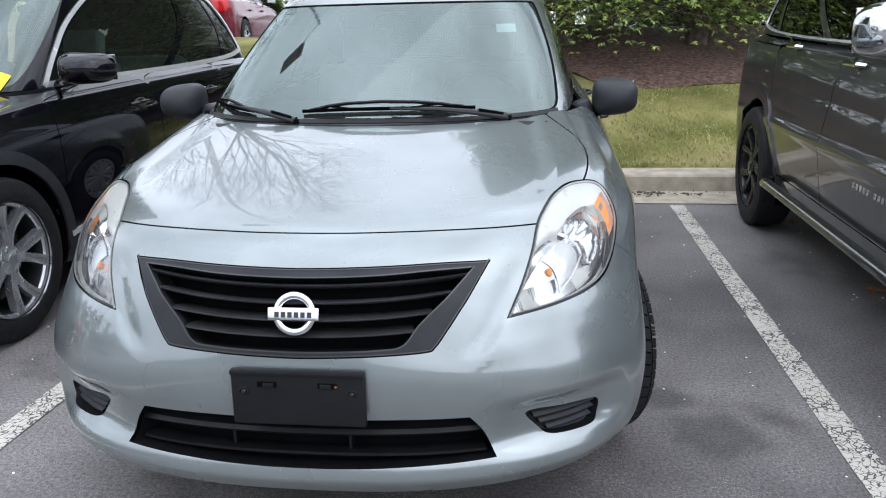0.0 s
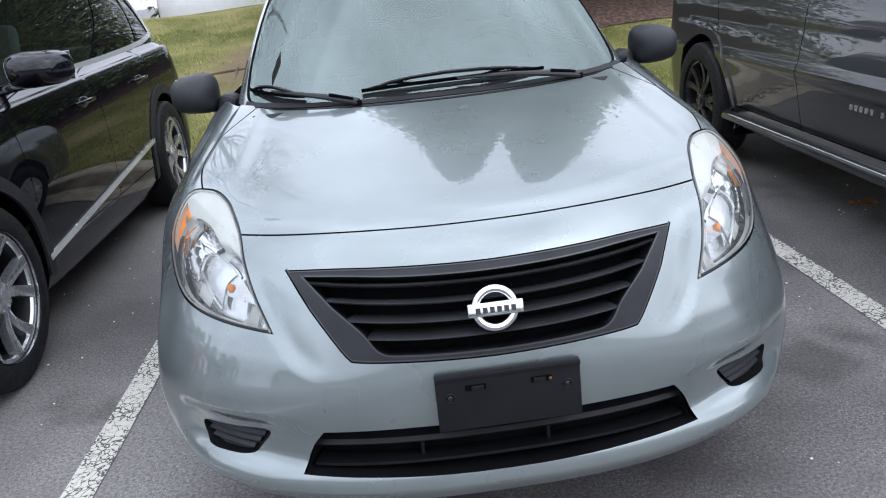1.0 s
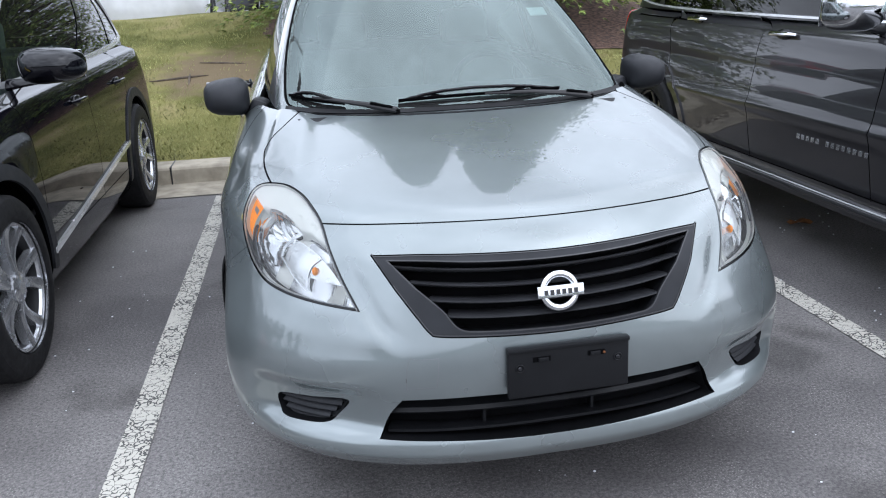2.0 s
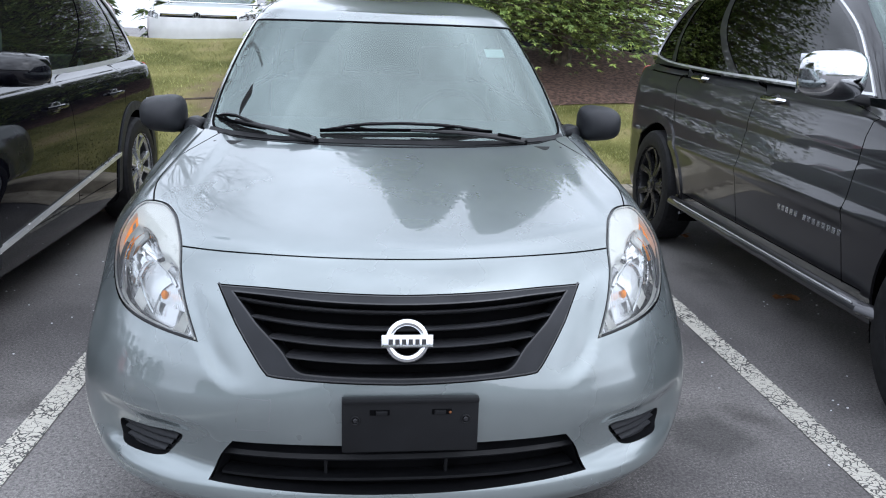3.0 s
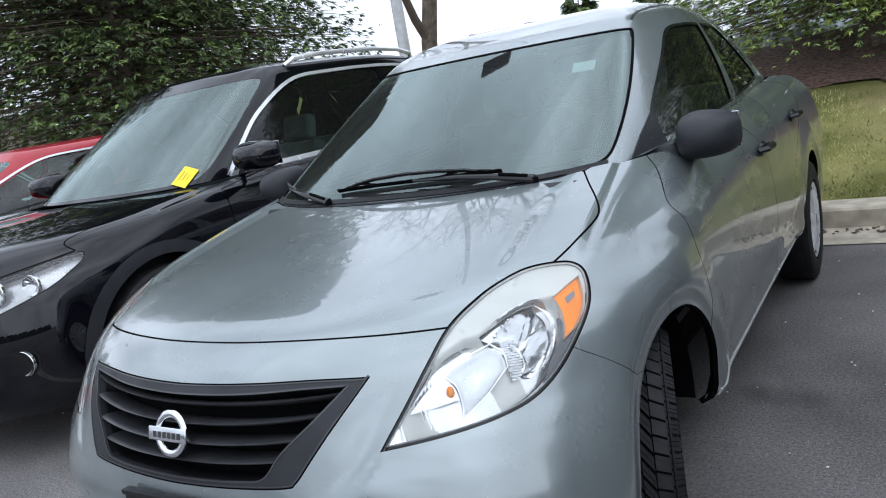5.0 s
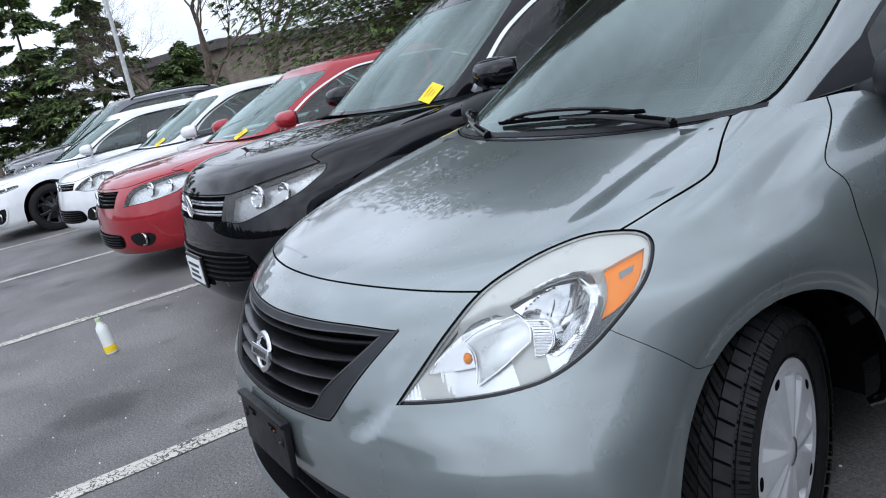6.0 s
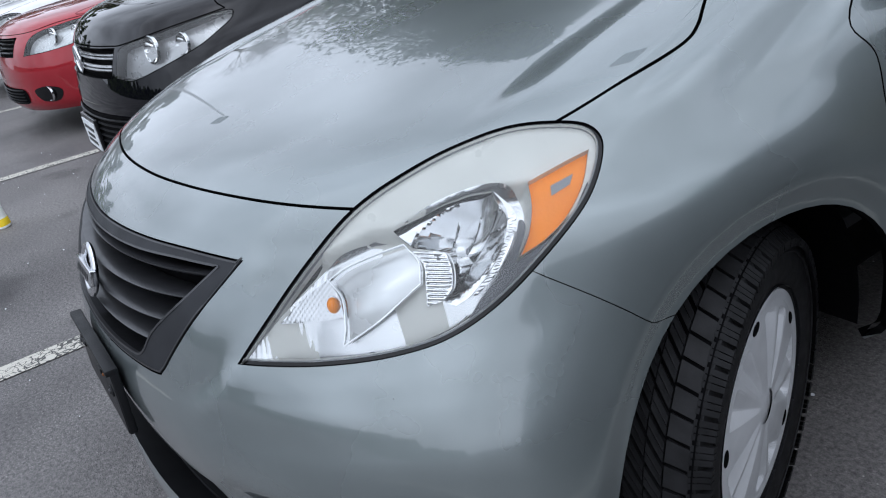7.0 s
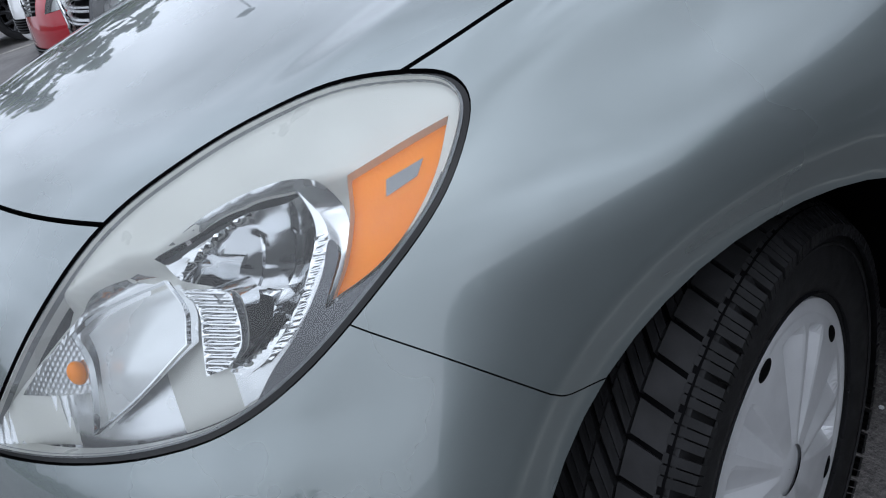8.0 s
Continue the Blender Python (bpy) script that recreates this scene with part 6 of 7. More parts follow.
# ---- ground, kerb, lines ----
def asphalt_nodes():
    m, nt, b = shader("asphalt")
    co = nt.nodes.new("ShaderNodeTexCoord")

    def tex(kind, scale, **kw):
        n = nt.nodes.new(kind)
        n.inputs["Scale"].default_value = scale
        for k, v in kw.items():
            n.inputs[k].default_value = v
        nt.links.new(co.outputs["Object"], n.inputs["Vector"])
        return n

    def ramp(src, lo, hi, c1, c2, out="Fac"):
        r = nt.nodes.new("ShaderNodeValToRGB")
        r.color_ramp.elements[0].position, r.color_ramp.elements[1].position = lo, hi
        r.color_ramp.elements[0].color, r.color_ramp.elements[1].color = c1, c2
        nt.links.new(src.outputs[out], r.inputs["Fac"])
        return r

    def blend(kind, fac, a, bq):
        x = nt.nodes.new("ShaderNodeMix")
        x.data_type, x.blend_type = "RGBA", kind
        if isinstance(fac, float):
            x.inputs["Factor"].default_value = fac
        else:
            nt.links.new(fac, x.inputs["Factor"])
        nt.links.new(a, x.inputs["A"])
        nt.links.new(bq, x.inputs["B"])
        return x.outputs["Result"]
    base = ramp(tex("ShaderNodeTexNoise", 0.8, Detail=9.0), 0.36, 0.66, (0.078, 0.073, 0.074, 1), (0.184, 0.175, 0.171, 1))
    grit = ramp(tex("ShaderNodeTexNoise", 85.0, Detail=8.0, Roughness=0.75), 0.36, 0.66, (0.35, 0.35, 0.36, 1), (1.9, 1.88, 1.84, 1))
    c = blend("MULTIPLY", 0.85, base.outputs["Color"], grit.outputs["Color"])
    spots = tex("ShaderNodeTexVoronoi", 42.0)
    sp = ramp(spots, 0.05, 0.11, (1, 1, 1, 1), (0, 0, 0, 1), "Distance")
    pick = ramp(tex("ShaderNodeTexNoise", 9.0, Detail=3.0), 0.52, 0.58, (0, 0, 0, 1), (1, 1, 1, 1))
    both_m = blend("MULTIPLY", 1.0, sp.outputs["Color"], pick.outputs["Color"])
    light = nt.nodes.new("ShaderNodeRGB")
    light.outputs[0].default_value = (0.42, 0.41, 0.38, 1)
    c = blend("MIX", both_m, c, light.outputs[0])
    fleck = ramp(tex("ShaderNodeTexNoise", 170.0, Detail=4.0, Roughness=0.6), 0.56, 0.64, (0, 0, 0, 1), (1, 1, 1, 1))
    where = ramp(tex("ShaderNodeTexNoise", 3.1, Detail=5.0), 0.42, 0.60, (0.08, 0.08, 0.08, 1), (0.75, 0.75, 0.75, 1))
    pale = nt.nodes.new("ShaderNodeRGB")
    pale.outputs[0].default_value = (0.34, 0.33, 0.31, 1)
    c = blend("MIX", blend("MULTIPLY", 1.0, fleck.outputs["Color"], where.outputs["Color"]), c, pale.outputs[0])
    stain = ramp(tex("ShaderNodeTexNoise", 1.7, Detail=3.0), 0.60, 0.72, (1, 1, 1, 1), (0.50, 0.49, 0.49, 1))
    c = blend("MULTIPLY", 1.0, c, stain.outputs["Color"])
    # oil stains where cars have stood
    for sx, sy, sr in ((1.11, 0.71, 0.17), (1.0, 0.95, 0.10), (-2.0, -0.3, 0.22), (0.2, 1.4, 0.45), (2.75, 1.2, 0.35)):
        at = nt.nodes.new("ShaderNodeVectorMath")
        at.operation = "DISTANCE"
        at.inputs[1].default_value = (sx, sy, 0)
        wob = nt.nodes.new("ShaderNodeMath")
        wob.operation = "MULTIPLY_ADD"
        wob.inputs[1].default_value, wob.inputs[2].default_value = sr * 1.1, -sr * 0.55
        edge = nt.nodes.new("ShaderNodeMath")
        edge.operation = "ADD"
        nt.links.new(co.outputs["Object"], at.inputs[0])
        nt.links.new(tex("ShaderNodeTexNoise", 7.0, Detail=5.0).outputs["Fac"], wob.inputs[0])
        nt.links.new(at.outputs["Value"], edge.inputs[0])
        nt.links.new(wob.outputs[0], edge.inputs[1])
        spot = nt.nodes.new("ShaderNodeMapRange")
        spot.interpolation_type = "SMOOTHSTEP"
        spot.inputs["From Min"].default_value, spot.inputs["From Max"].default_value = sr * 0.5, sr * 1.15
        spot.inputs["To Min"].default_value, spot.inputs["To Max"].default_value = 0.55, 1.0
        nt.links.new(edge.outputs[0], spot.inputs["Value"])
        c = blend("MULTIPLY", 1.0, c, spot.outputs["Result"])
    nt.links.new(c, b.inputs["Base Color"])
    setp(b, Roughness=0.70, Specular_IOR_Level=0.5)
    rough_var(nt, b, co, 1.3, 0.52, 0.82)
    k = nt.nodes.new("ShaderNodeBump")
    k.inputs["Strength"].default_value, k.inputs["Distance"].default_value = 0.9, 0.004
    n = tex("ShaderNodeTexNoise", 230.0, Detail=3.0)
    nt.links.new(n.outputs["Fac"], k.inputs["Height"])
    nt.links.new(k.outputs["Normal"], b.inputs["Normal"])
    return m


asphalt_nodes()


def line_nodes():
    """Road paint, worn away along cracks down to the asphalt."""
    m, nt, b = shader("line_paint")
    co = nt.nodes.new("ShaderNodeTexCoord")
    warp = nt.nodes.new("ShaderNodeTexNoise")
    warp.inputs["Scale"].default_value, warp.inputs["Detail"].default_value = 14.0, 3.0
    add = nt.nodes.new("ShaderNodeMix")
    add.data_type, add.blend_type = "RGBA", "LINEAR_LIGHT"
    add.inputs["Factor"].default_value = 0.06
    v = nt.nodes.new("ShaderNodeTexVoronoi")
    v.feature = "DISTANCE_TO_EDGE"
    v.inputs["Scale"].default_value = 34.0
    wear = nt.nodes.new("ShaderNodeTexNoise")
    wear.inputs["Scale"].default_value, wear.inputs["Detail"].default_value = 5.0, 6.0
    sub = nt.nodes.new("ShaderNodeMath")
    sub.operation = "MULTIPLY_ADD"
    sub.inputs[1].default_value, sub.inputs[2].default_value = 0.34, -0.118
    less = nt.nodes.new("ShaderNodeMath")
    less.operation = "SUBTRACT"
    r = nt.nodes.new("ShaderNodeValToRGB")
    r.color_ramp.elements[0].position, r.color_ramp.elements[1].position = 0.0, 0.02
    r.color_ramp.elements[0].color, r.color_ramp.elements[1].color = (0.07, 0.068, 0.064, 1), (0.52, 0.50, 0.44, 1)
    nt.links.new(co.outputs["Object"], warp.inputs["Vector"])
    nt.links.new(co.outputs["Object"], add.inputs["A"])
    nt.links.new(warp.outputs["Color"], add.inputs["B"])
    nt.links.new(add.outputs["Result"], v.inputs["Vector"])
    nt.links.new(co.outputs["Object"], wear.inputs["Vector"])
    nt.links.new(wear.outputs["Fac"], sub.inputs[0])
    nt.links.new(v.outputs["Distance"], less.inputs[0])
    nt.links.new(sub.outputs[0], less.inputs[1])
    nt.links.new(less.outputs[0], r.inputs["Fac"])
    nt.links.new(r.outputs["Color"], b.inputs["Base Color"])
    setp(b, Roughness=0.75)


line_nodes()
m, nt, b = shader("turf")
co, n, r = noise_mix(nt, b, (0.115, 0.120, 0.034), (0.235, 0.220, 0.080), 1.6, 8.0)
r.color_ramp.elements.new(0.72).color = (0.33, 0.27, 0.14, 1)
r.color_ramp.elements[1].position = 0.55
place = nt.nodes.new("ShaderNodeMapping")
place.vector_type = "TEXTURE"
place.inputs["Location"].default_value, place.inputs["Scale"].default_value = (-1.45, 6.95, 0.65), (0.62, 0.95, 1.0)
far = nt.nodes.new("ShaderNodeVectorMath")
far.operation = "LENGTH"
rag = nt.nodes.new("ShaderNodeTexNoise")
rag.inputs["Scale"].default_value, rag.inputs["Detail"].default_value = 5.0, 7.0
rim_n = nt.nodes.new("ShaderNodeMath")
rim_n.operation = "MULTIPLY_ADD"
rim_n.inputs[1].default_value = 1.3
bare = nt.nodes.new("ShaderNodeMapRange")
bare.inputs["From Min"].default_value, bare.inputs["From Max"].default_value = 1.25, 1.75
bare.inputs["To Min"].default_value, bare.inputs["To Max"].default_value = 0.9, 0.0
earth = nt.nodes.new("ShaderNodeMix")
earth.data_type = "RGBA"
earth.inputs["B"].default_value = (0.20, 0.15, 0.095, 1)
nt.links.new(co.outputs["Object"], place.inputs["Vector"])
nt.links.new(place.outputs["Vector"], far.inputs[0])
nt.links.new(co.outputs["Object"], rag.inputs["Vector"])
nt.links.new(rag.outputs["Fac"], rim_n.inputs[0])
nt.links.new(far.outputs["Value"], rim_n.inputs[2])
nt.links.new(rim_n.outputs[0], bare.inputs["Value"])
nt.links.new(bare.outputs["Result"], earth.inputs["Factor"])
nt.links.new(r.outputs["Color"], earth.inputs["A"])
nt.links.new(earth.outputs["Result"], b.inputs["Base Color"])
bumped(nt, b, co, 90.0, 0.9, 0.02)
setp(b, Roughness=0.95, Specular_IOR_Level=0.1)
m, nt, b = shader("mulch")
co, n, r = noise_mix(nt, b, (0.055, 0.034, 0.026), (0.20, 0.118, 0.085), 22.0, 6.0)
bumped(nt, b, co, 60.0, 1.0, 0.02)
setp(b, Roughness=0.95)
plain("grass_blade", (0.29, 0.29, 0.11), 0.8, var=0.5, scale=2.0)
plain("needle", (0.15, 0.215, 0.055), 0.7, var=0.5, scale=1.3)
plain("needle_light", (0.32, 0.39, 0.095), 0.7, var=0.35, scale=2.0)
plain("needle_dark", (0.066, 0.094, 0.034), 0.8, var=0.5, scale=0.8)
plain("bark", (0.10, 0.078, 0.058), 0.9, var=0.4, scale=14.0, grain=1.0, grain_scale=50.0)
plain("twig", (0.115, 0.088, 0.072), 0.9, var=0.3, scale=5.0)


def bank(x, y):
    """Height of the grass bank behind the kerb."""
    z = 0.145 + 0.222 * np.clip(y - 4.7, 0, 4.7)
    z = z - 0.385 * soft_step(9.9, 10.65, y)
    far = soft_step(-14, -22, x) + soft_step(9, 15, x)
    z = z * (1 - 0.6 * far)
    return z + 0.05 * np.sin(x * 0.9 + 1) * soft_step(5, 6.5, y) * soft_step(10.6, 9, y) + 0.02 * np.sin(x * 2.7 + y * 1.9) * soft_step(4.9, 5.5, y) * soft_step(10.6, 9.8, y)


def field(name, x0, x1, y0, y1, nx, ny, mat, lift=0.0):
    X, Y = np.meshgrid(np.linspace(x0, x1, nx), np.linspace(y0, y1, ny), indexing="ij")
    V = np.stack([X.ravel(), Y.ravel(), bank(X.ravel(), Y.ravel()) + lift], 1)
    F = [(i * ny + j, (i + 1) * ny + j, (i + 1) * ny + j + 1, i * ny + j + 1) for i in range(nx - 1) for j in range(ny - 1)]
    return mesh_ob(name, V, F, mat)


bm = bmesh.new()
bmesh.ops.create_grid(bm, x_segments=40, y_segments=40, size=400)
tagged(part("ground", bm, "asphalt"), "dark grey worn asphalt of a car park", "ground", kind="structure")
for x in (1.515, 4.25, -1.205, -3.975, -6.735, -9.50, -12.3, -15.1):
    bm = bmesh.new()
    bmesh.ops.create_grid(bm, x_segments=2, y_segments=60, size=1.0)
    for v in bm.verts:
        k = noise.noise(Vector((x, v.co.y * 9.0, v.co.x * 3)))
        v.co = (v.co.x * (0.050 + 0.004 * k), 1.18 + v.co.y * 2.82, 0.004)
    ob = part("parking_line", bm, "line_paint")
    ob.location.x = x
    tagged(ob, "worn cracked white parking line on asphalt", "road marking", "parking lines", "structure")
bm = bmesh.new()
prof = [(4.04, 0.006), (4.40, 0.016), (4.42, 0.02), (4.44, 0.125), (4.455, 0.140), (4.48, 0.147), (4.69, 0.150), (4.70, 0.10)]
prev = None
for k in range(61):
    x = -26 + 38.0 * k / 60
    row = [bm.verts.new((x, y + 0.004 * math.sin(k * 1.7), z)) for y, z in prof]
    if prev:
        for i in range(len(prof) - 1):
            bm.faces.new((prev[i], prev[i + 1], row[i + 1], row[i]))
    prev = row
tagged(part("kerb", bm, "concrete"), "weathered pale concrete kerb with its gutter", "kerb", kind="structure")
for x in (-20.9, -17.85, -14.8, -11.75, -8.7, -5.65, -1.62, 0.46, 2.12, 5.2, 8.2):
    tagged(part("kerb_joint", box((0.010, 0.30, 0.19), pose(x, 4.565, 0.0565)), "dark_print"), "dark joint across the kerb", "kerb", "kerb joints", "structure")
tagged(field("grass_bank", -40, 26, 4.69, 10.7, 166, 40, "turf"), "patchy grass bank rising behind the kerb", "grass", kind="structure")
bm = bmesh.new()
bmesh.ops.create_grid(bm, x_segments=20, y_segments=20, size=60)
bm.transform(Matrix.Translation((-8, 70.6, 0.80)))
tagged(part("upper_lot", bm, "asphalt"), "asphalt of the upper car park", "road", kind="structure")


def blob_patch(name, cx, cy, rx, ry, mat, lift, label, seed):
    """An uneven patch lying on the bank."""
    rnd = random.Random(seed)
    V, F = [(cx, cy, 0)], []
    n, rings_n = 56, 7
    off = [rnd.uniform(0.75, 1.15) for _ in range(n)]
    off = [(off[i - 1] + off[i] * 2 + off[(i + 1) % n]) / 4 for i in range(n)]
    for r in range(1, rings_n + 1):
        for k in range(n):
            a = 2 * math.pi * k / n
            f = r / rings_n
            V.append((cx + rx * f * off[k] * math.cos(a), cy + ry * f * off[k] * math.sin(a), 0))
    V = np.array(V)
    rr = np.hypot((V[:, 0] - cx) / rx, (V[:, 1] - cy) / ry)
    V[:, 2] = bank(V[:, 0], V[:, 1]) + lift * (1 - soft_step(0.75, 1.05, rr)) + 0.002 - 0.012 * soft_step(0.85, 1.1, rr)
    F += [(0, 1 + k, 1 + (k + 1) % n) for k in range(n)]
    F += [(1 + (r - 1) * n + k, 1 + r * n + k, 1 + r * n + (k + 1) % n, 1 + (r - 1) * n + (k + 1) % n) for r in range(1, rings_n) for k in range(n)]
    return tagged(mesh_ob(name, V, F, mat), label, "ground", kind="structure")


blob_patch("mulch_bed", 1.9, 8.45, 2.9, 1.75, "mulch", 0.03, "red-brown bark mulch under the evergreens", 3)

# grass blades on the bank where the camera sees it near
rng = np.random.default_rng(7)
N = 40000
gx, gy = rng.uniform(-3.4, 5.0, N), 4.72 + 4.7 * rng.random(N) ** 1.5
keep_g = (((gx - 1.9) / 2.8) ** 2 + ((gy - 8.45) / 1.65) ** 2 > 1) & ((((gx + 1.45) / 0.6) ** 2 + ((gy - 6.95) / 0.9) ** 2 > 1) | (rng.random(N) < 0.15))
gx, gy = gx[keep_g], gy[keep_g]
N = len(gx)
gz = bank(gx, gy)
ga, gh, gw = rng.uniform(0, 2 * np.pi, N), rng.uniform(0.012, 0.036, N), rng.uniform(0.003, 0.006, N)
lean_x, lean_y = rng.normal(0, 0.02, N), rng.normal(0, 0.02, N)
V = np.zeros((N, 3, 3))
V[:, 0] = np.stack([gx - gw * np.cos(ga), gy - gw * np.sin(ga), gz - 0.004], 1)
V[:, 1] = np.stack([gx + gw * np.cos(ga), gy + gw * np.sin(ga), gz - 0.004], 1)
V[:, 2] = np.stack([gx + lean_x, gy + lean_y, gz + gh], 1)
tagged(mesh_ob("grass", V.reshape(-1, 3), np.arange(3 * N).reshape(-1, 3), "grass_blade"), "short patchy spring grass", "grass", kind="stuff")


# ---- trees ----
def limb(bm, pts, r0, r1, sides=6):
    n = len(pts)
    rod(pts, [r0 + (r1 - r0) * i / (n - 1) for i in range(n)], sides, bm, False)


def conifer(name, label, x, y, z, h, r, seed, sprays, size, mats=("needle", "needle_light"), low=0.05, group="", slim=0.15, droop0=-0.28, full=1.15, per=5):
    """A spruce: a trunk, whorls of drooping limbs, and sprays of needles along them."""
    g = np.random.default_rng(seed)
    tree = thing(name, label, "tree", group, Matrix.Translation((x, y, z)))
    part("trunk", rod([(0, 0, -0.2), (0.02, 0, h * 0.5), (0, 0.02, h * 0.98)], [0.045 * h * 0.45, 0.02 * h * 0.45, 0.01], 10), "bark", tree, "", True)
    limbs = bmesh.new()
    f = g.random(sprays) ** 0.75
    zz = h * (low + (0.99 - low) * f) 
    nb = max(90, sprays // (150 if full > 2 and sprays > 9000 else 45))
    bz = np.sort(h * (low + (0.97 - low) * g.random(nb) ** 0.9))
    ba = g.uniform(0, 2 * np.pi, nb)
    bl = r * (1 - (bz / h) ** full) * g.uniform(0.75 if full < 2 else 0.30, 1.15 if full < 2 else 1.30, nb) + 0.12
    for k in range(nb):
        c, s = math.cos(ba[k]), math.sin(ba[k])
        limb(limbs, [(0, 0, bz[k]), (c * bl[k] * 0.5, s * bl[k] * 0.5, bz[k] - 0.02 * bl[k]), (c * bl[k], s * bl[k], bz[k] - 0.10 * bl[k])], 0.005 + 0.005 * bl[k], 0.002, 3)
    part("limb_frame", limbs, "bark", tree)
    k = g.integers(0, nb, sprays)
    along = 1 - 0.80 * g.random(sprays) ** 1.35
    spread = (g.random(sprays) - 0.5) * 1.1 * bl[k] * along * 0.55
    c, s = np.cos(ba[k]), np.sin(ba[k])
    px = c * bl[k] * along - s * spread
    py = s * bl[k] * along + c * spread
    pz = bz[k] - 0.16 * bl[k] * along ** 2 + g.normal(0, 0.10 if full < 2 else 0.065, sprays) - np.abs(spread) * 0.15
    # each spray: a small drooping fan of pointed leaflets
    out = np.arctan2(py, px) + g.normal(0, 0.5, sprays)
    for part_i, mat in enumerate(mats):
        sel = g.random(sprays) < (0.62 if part_i == 0 else 0.38)
        idx = np.nonzero(sel)[0]
        M = len(idx)
        V, F = [], []
        sz = size * g.uniform(0.6, 1.25, M)
        for j in range(per):
            a = out[idx] + (j - 2) * 0.42 + g.normal(0, 0.15, M)
            ln = sz * (1.0 - 0.16 * abs(j - 2))
            droop = droop0 + g.normal(0, 0.22, M)
            dx, dy, dz = np.cos(a) * ln, np.sin(a) * ln, droop * ln
            wx, wy = -np.sin(a) * ln * slim, np.cos(a) * ln * slim
            base = np.stack([px[idx], py[idx], pz[idx]], 1)
            mid = base + np.stack([dx, dy, dz], 1) * 0.5
            tip = base + np.stack([dx, dy, dz - 0.10 * ln], 1)
            wv = np.stack([wx, wy, g.normal(0, 0.05, M) * ln], 1)
            V.append(np.stack([base, mid + wv, tip, mid - wv], 1))
        V = np.concatenate(V).reshape(-1, 3)
        mesh_ob("crown" if part_i == 0 else "young_growth", V, np.arange(len(V)).reshape(-1, 4), mat, tree, "", None, False)
    return tree


def bare_tree(name, label, x, y, z, h, seed, trunk_r, depth=5, spread=0.6, group="", lean=(0, 0), trunk=0.26):
    rnd = random.Random(seed)
    tree = thing(name, label, "tree", group, Matrix.Translation((x, y, z)))
    bm_t, bm_b = bmesh.new(), bmesh.new()

    def grow(p, d, L, r, lev, top=None):
        pts = [p]
        n = 4
        for i in range(n):
            d = (d + Vector((rnd.gauss(0, 0.10), rnd.gauss(0, 0.10), rnd.gauss(0.03, 0.06)))).normalized()
            pts.append(pts[-1] + d * L / n)
        limb(bm_t if lev == 0 else bm_b, pts, r, r * 0.62, 8 if lev < 2 else (5 if lev < 3 else 3))
        if lev >= depth:
            return
        kids = 3 if lev < 2 else 4
        for k in range(kids):
            a = rnd.uniform(0, 2 * math.pi)
            side = d.orthogonal().normalized()
            side.rotate(Matrix.Rotation(a, 3, d))
            nd = (d * rnd.uniform(0.65, 1.0) + side * rnd.uniform(0.45, 0.95) * spread * 1.4).normalized()
            at = pts[-1] if k == 0 else pts[rnd.choice((2, 3, 4))]
            grow(at, nd, (top or L) * rnd.uniform(0.58, 0.84), r * 0.56 * rnd.uniform(0.74, 0.94), lev + 1)
    grow(Vector((0, 0, -0.15)), Vector((lean[0], lean[1], 1)).normalized(), h * trunk, trunk_r, 0, h * 0.26)
    part("trunk", bm_t, "bark", tree, "", True)
    part("branch_crown", bm_b, "twig", tree)
    return tree


zb = lambda x, y: float(bank(np.array([x]), np.array([y]))[0])
conifer("spruce_tree", "dense green spruce with branches down to red mulch", 0.80, 8.45, zb(0.80, 8.45), 6.6, 2.05, 11, 74000, 0.080, low=0.065, slim=0.11, droop0=-0.22, full=1.75, per=5, group="evergreens behind the kerb")
conifer("spruce_tree", "dense green spruce with branches down to red mulch", 2.40, 8.55, zb(2.40, 8.55), 7.2, 2.0, 12, 74000, 0.080, low=0.060, slim=0.11, droop0=-0.22, full=1.75, per=5, group="evergreens behind the kerb")
conifer("large_spruce_tree", "large dark green spruce with drooping branches", -11.8, 8.8, zb(-11.8, 8.8), 10.5, 4.6, 21, 60000, 0.15, ("needle_dark", "needle"), 0.03, slim=0.14, full=1.95)
conifer("large_spruce_tree", "large dark green spruce with drooping branches", -14.6, 11.6, 0.8, 9.5, 3.4, 22, 20000, 0.19, ("needle_dark", "needle"), 0.04, slim=0.13, full=1.5)
bare_tree("bare_tree", "leafless deciduous tree on the grass bank", -3.75, 6.95, zb(-3.75, 6.95), 7.4, 4, 0.12, 6, 0.55, trunk=0.40)
bare_tree("bare_tree", "leafless tree with many upright branches", -26.0, 9.1, 0.5, 11.5, 8, 0.22, 6, 0.42, "bare trees at the far edge")
bare_tree("bare_tree", "leafless tree with many upright branches", -26.5, 7.2, 0.5, 10.5, 9, 0.19, 6, 0.42, "bare trees at the far edge")
bare_tree("bare_tree", "leafless twiggy shrub-like tree at the lot's edge", -28.0, 5.6, 0.0, 8.5, 15, 0.12, 6, 0.5, "bare trees at the far edge")
bare_tree("bare_tree", "leafless twiggy shrub-like tree at the lot's edge", -29.0, 0.2, 0.0, 7.5, 17, 0.10, 6, 0.5, "bare trees at the far edge")
for i, (x, y, h) in enumerate(((-36, -7.5, 7), (-37, -3.5, 8.5), (-36, -0.3, 8.2), (-37, 2.6, 8), (-35, 5.0, 7.2), (-37, 9.0, 4.6), (-38, -12, 8))):
    conifer("distant_evergreen", "dark evergreen tree at the far edge of the lot", x, y, 0.0, h, 3.0, 40 + i, 10000, 0.30, ("needle_dark", "needle"), 0.03, "evergreens at the far edge", slim=0.16, full=2.2)
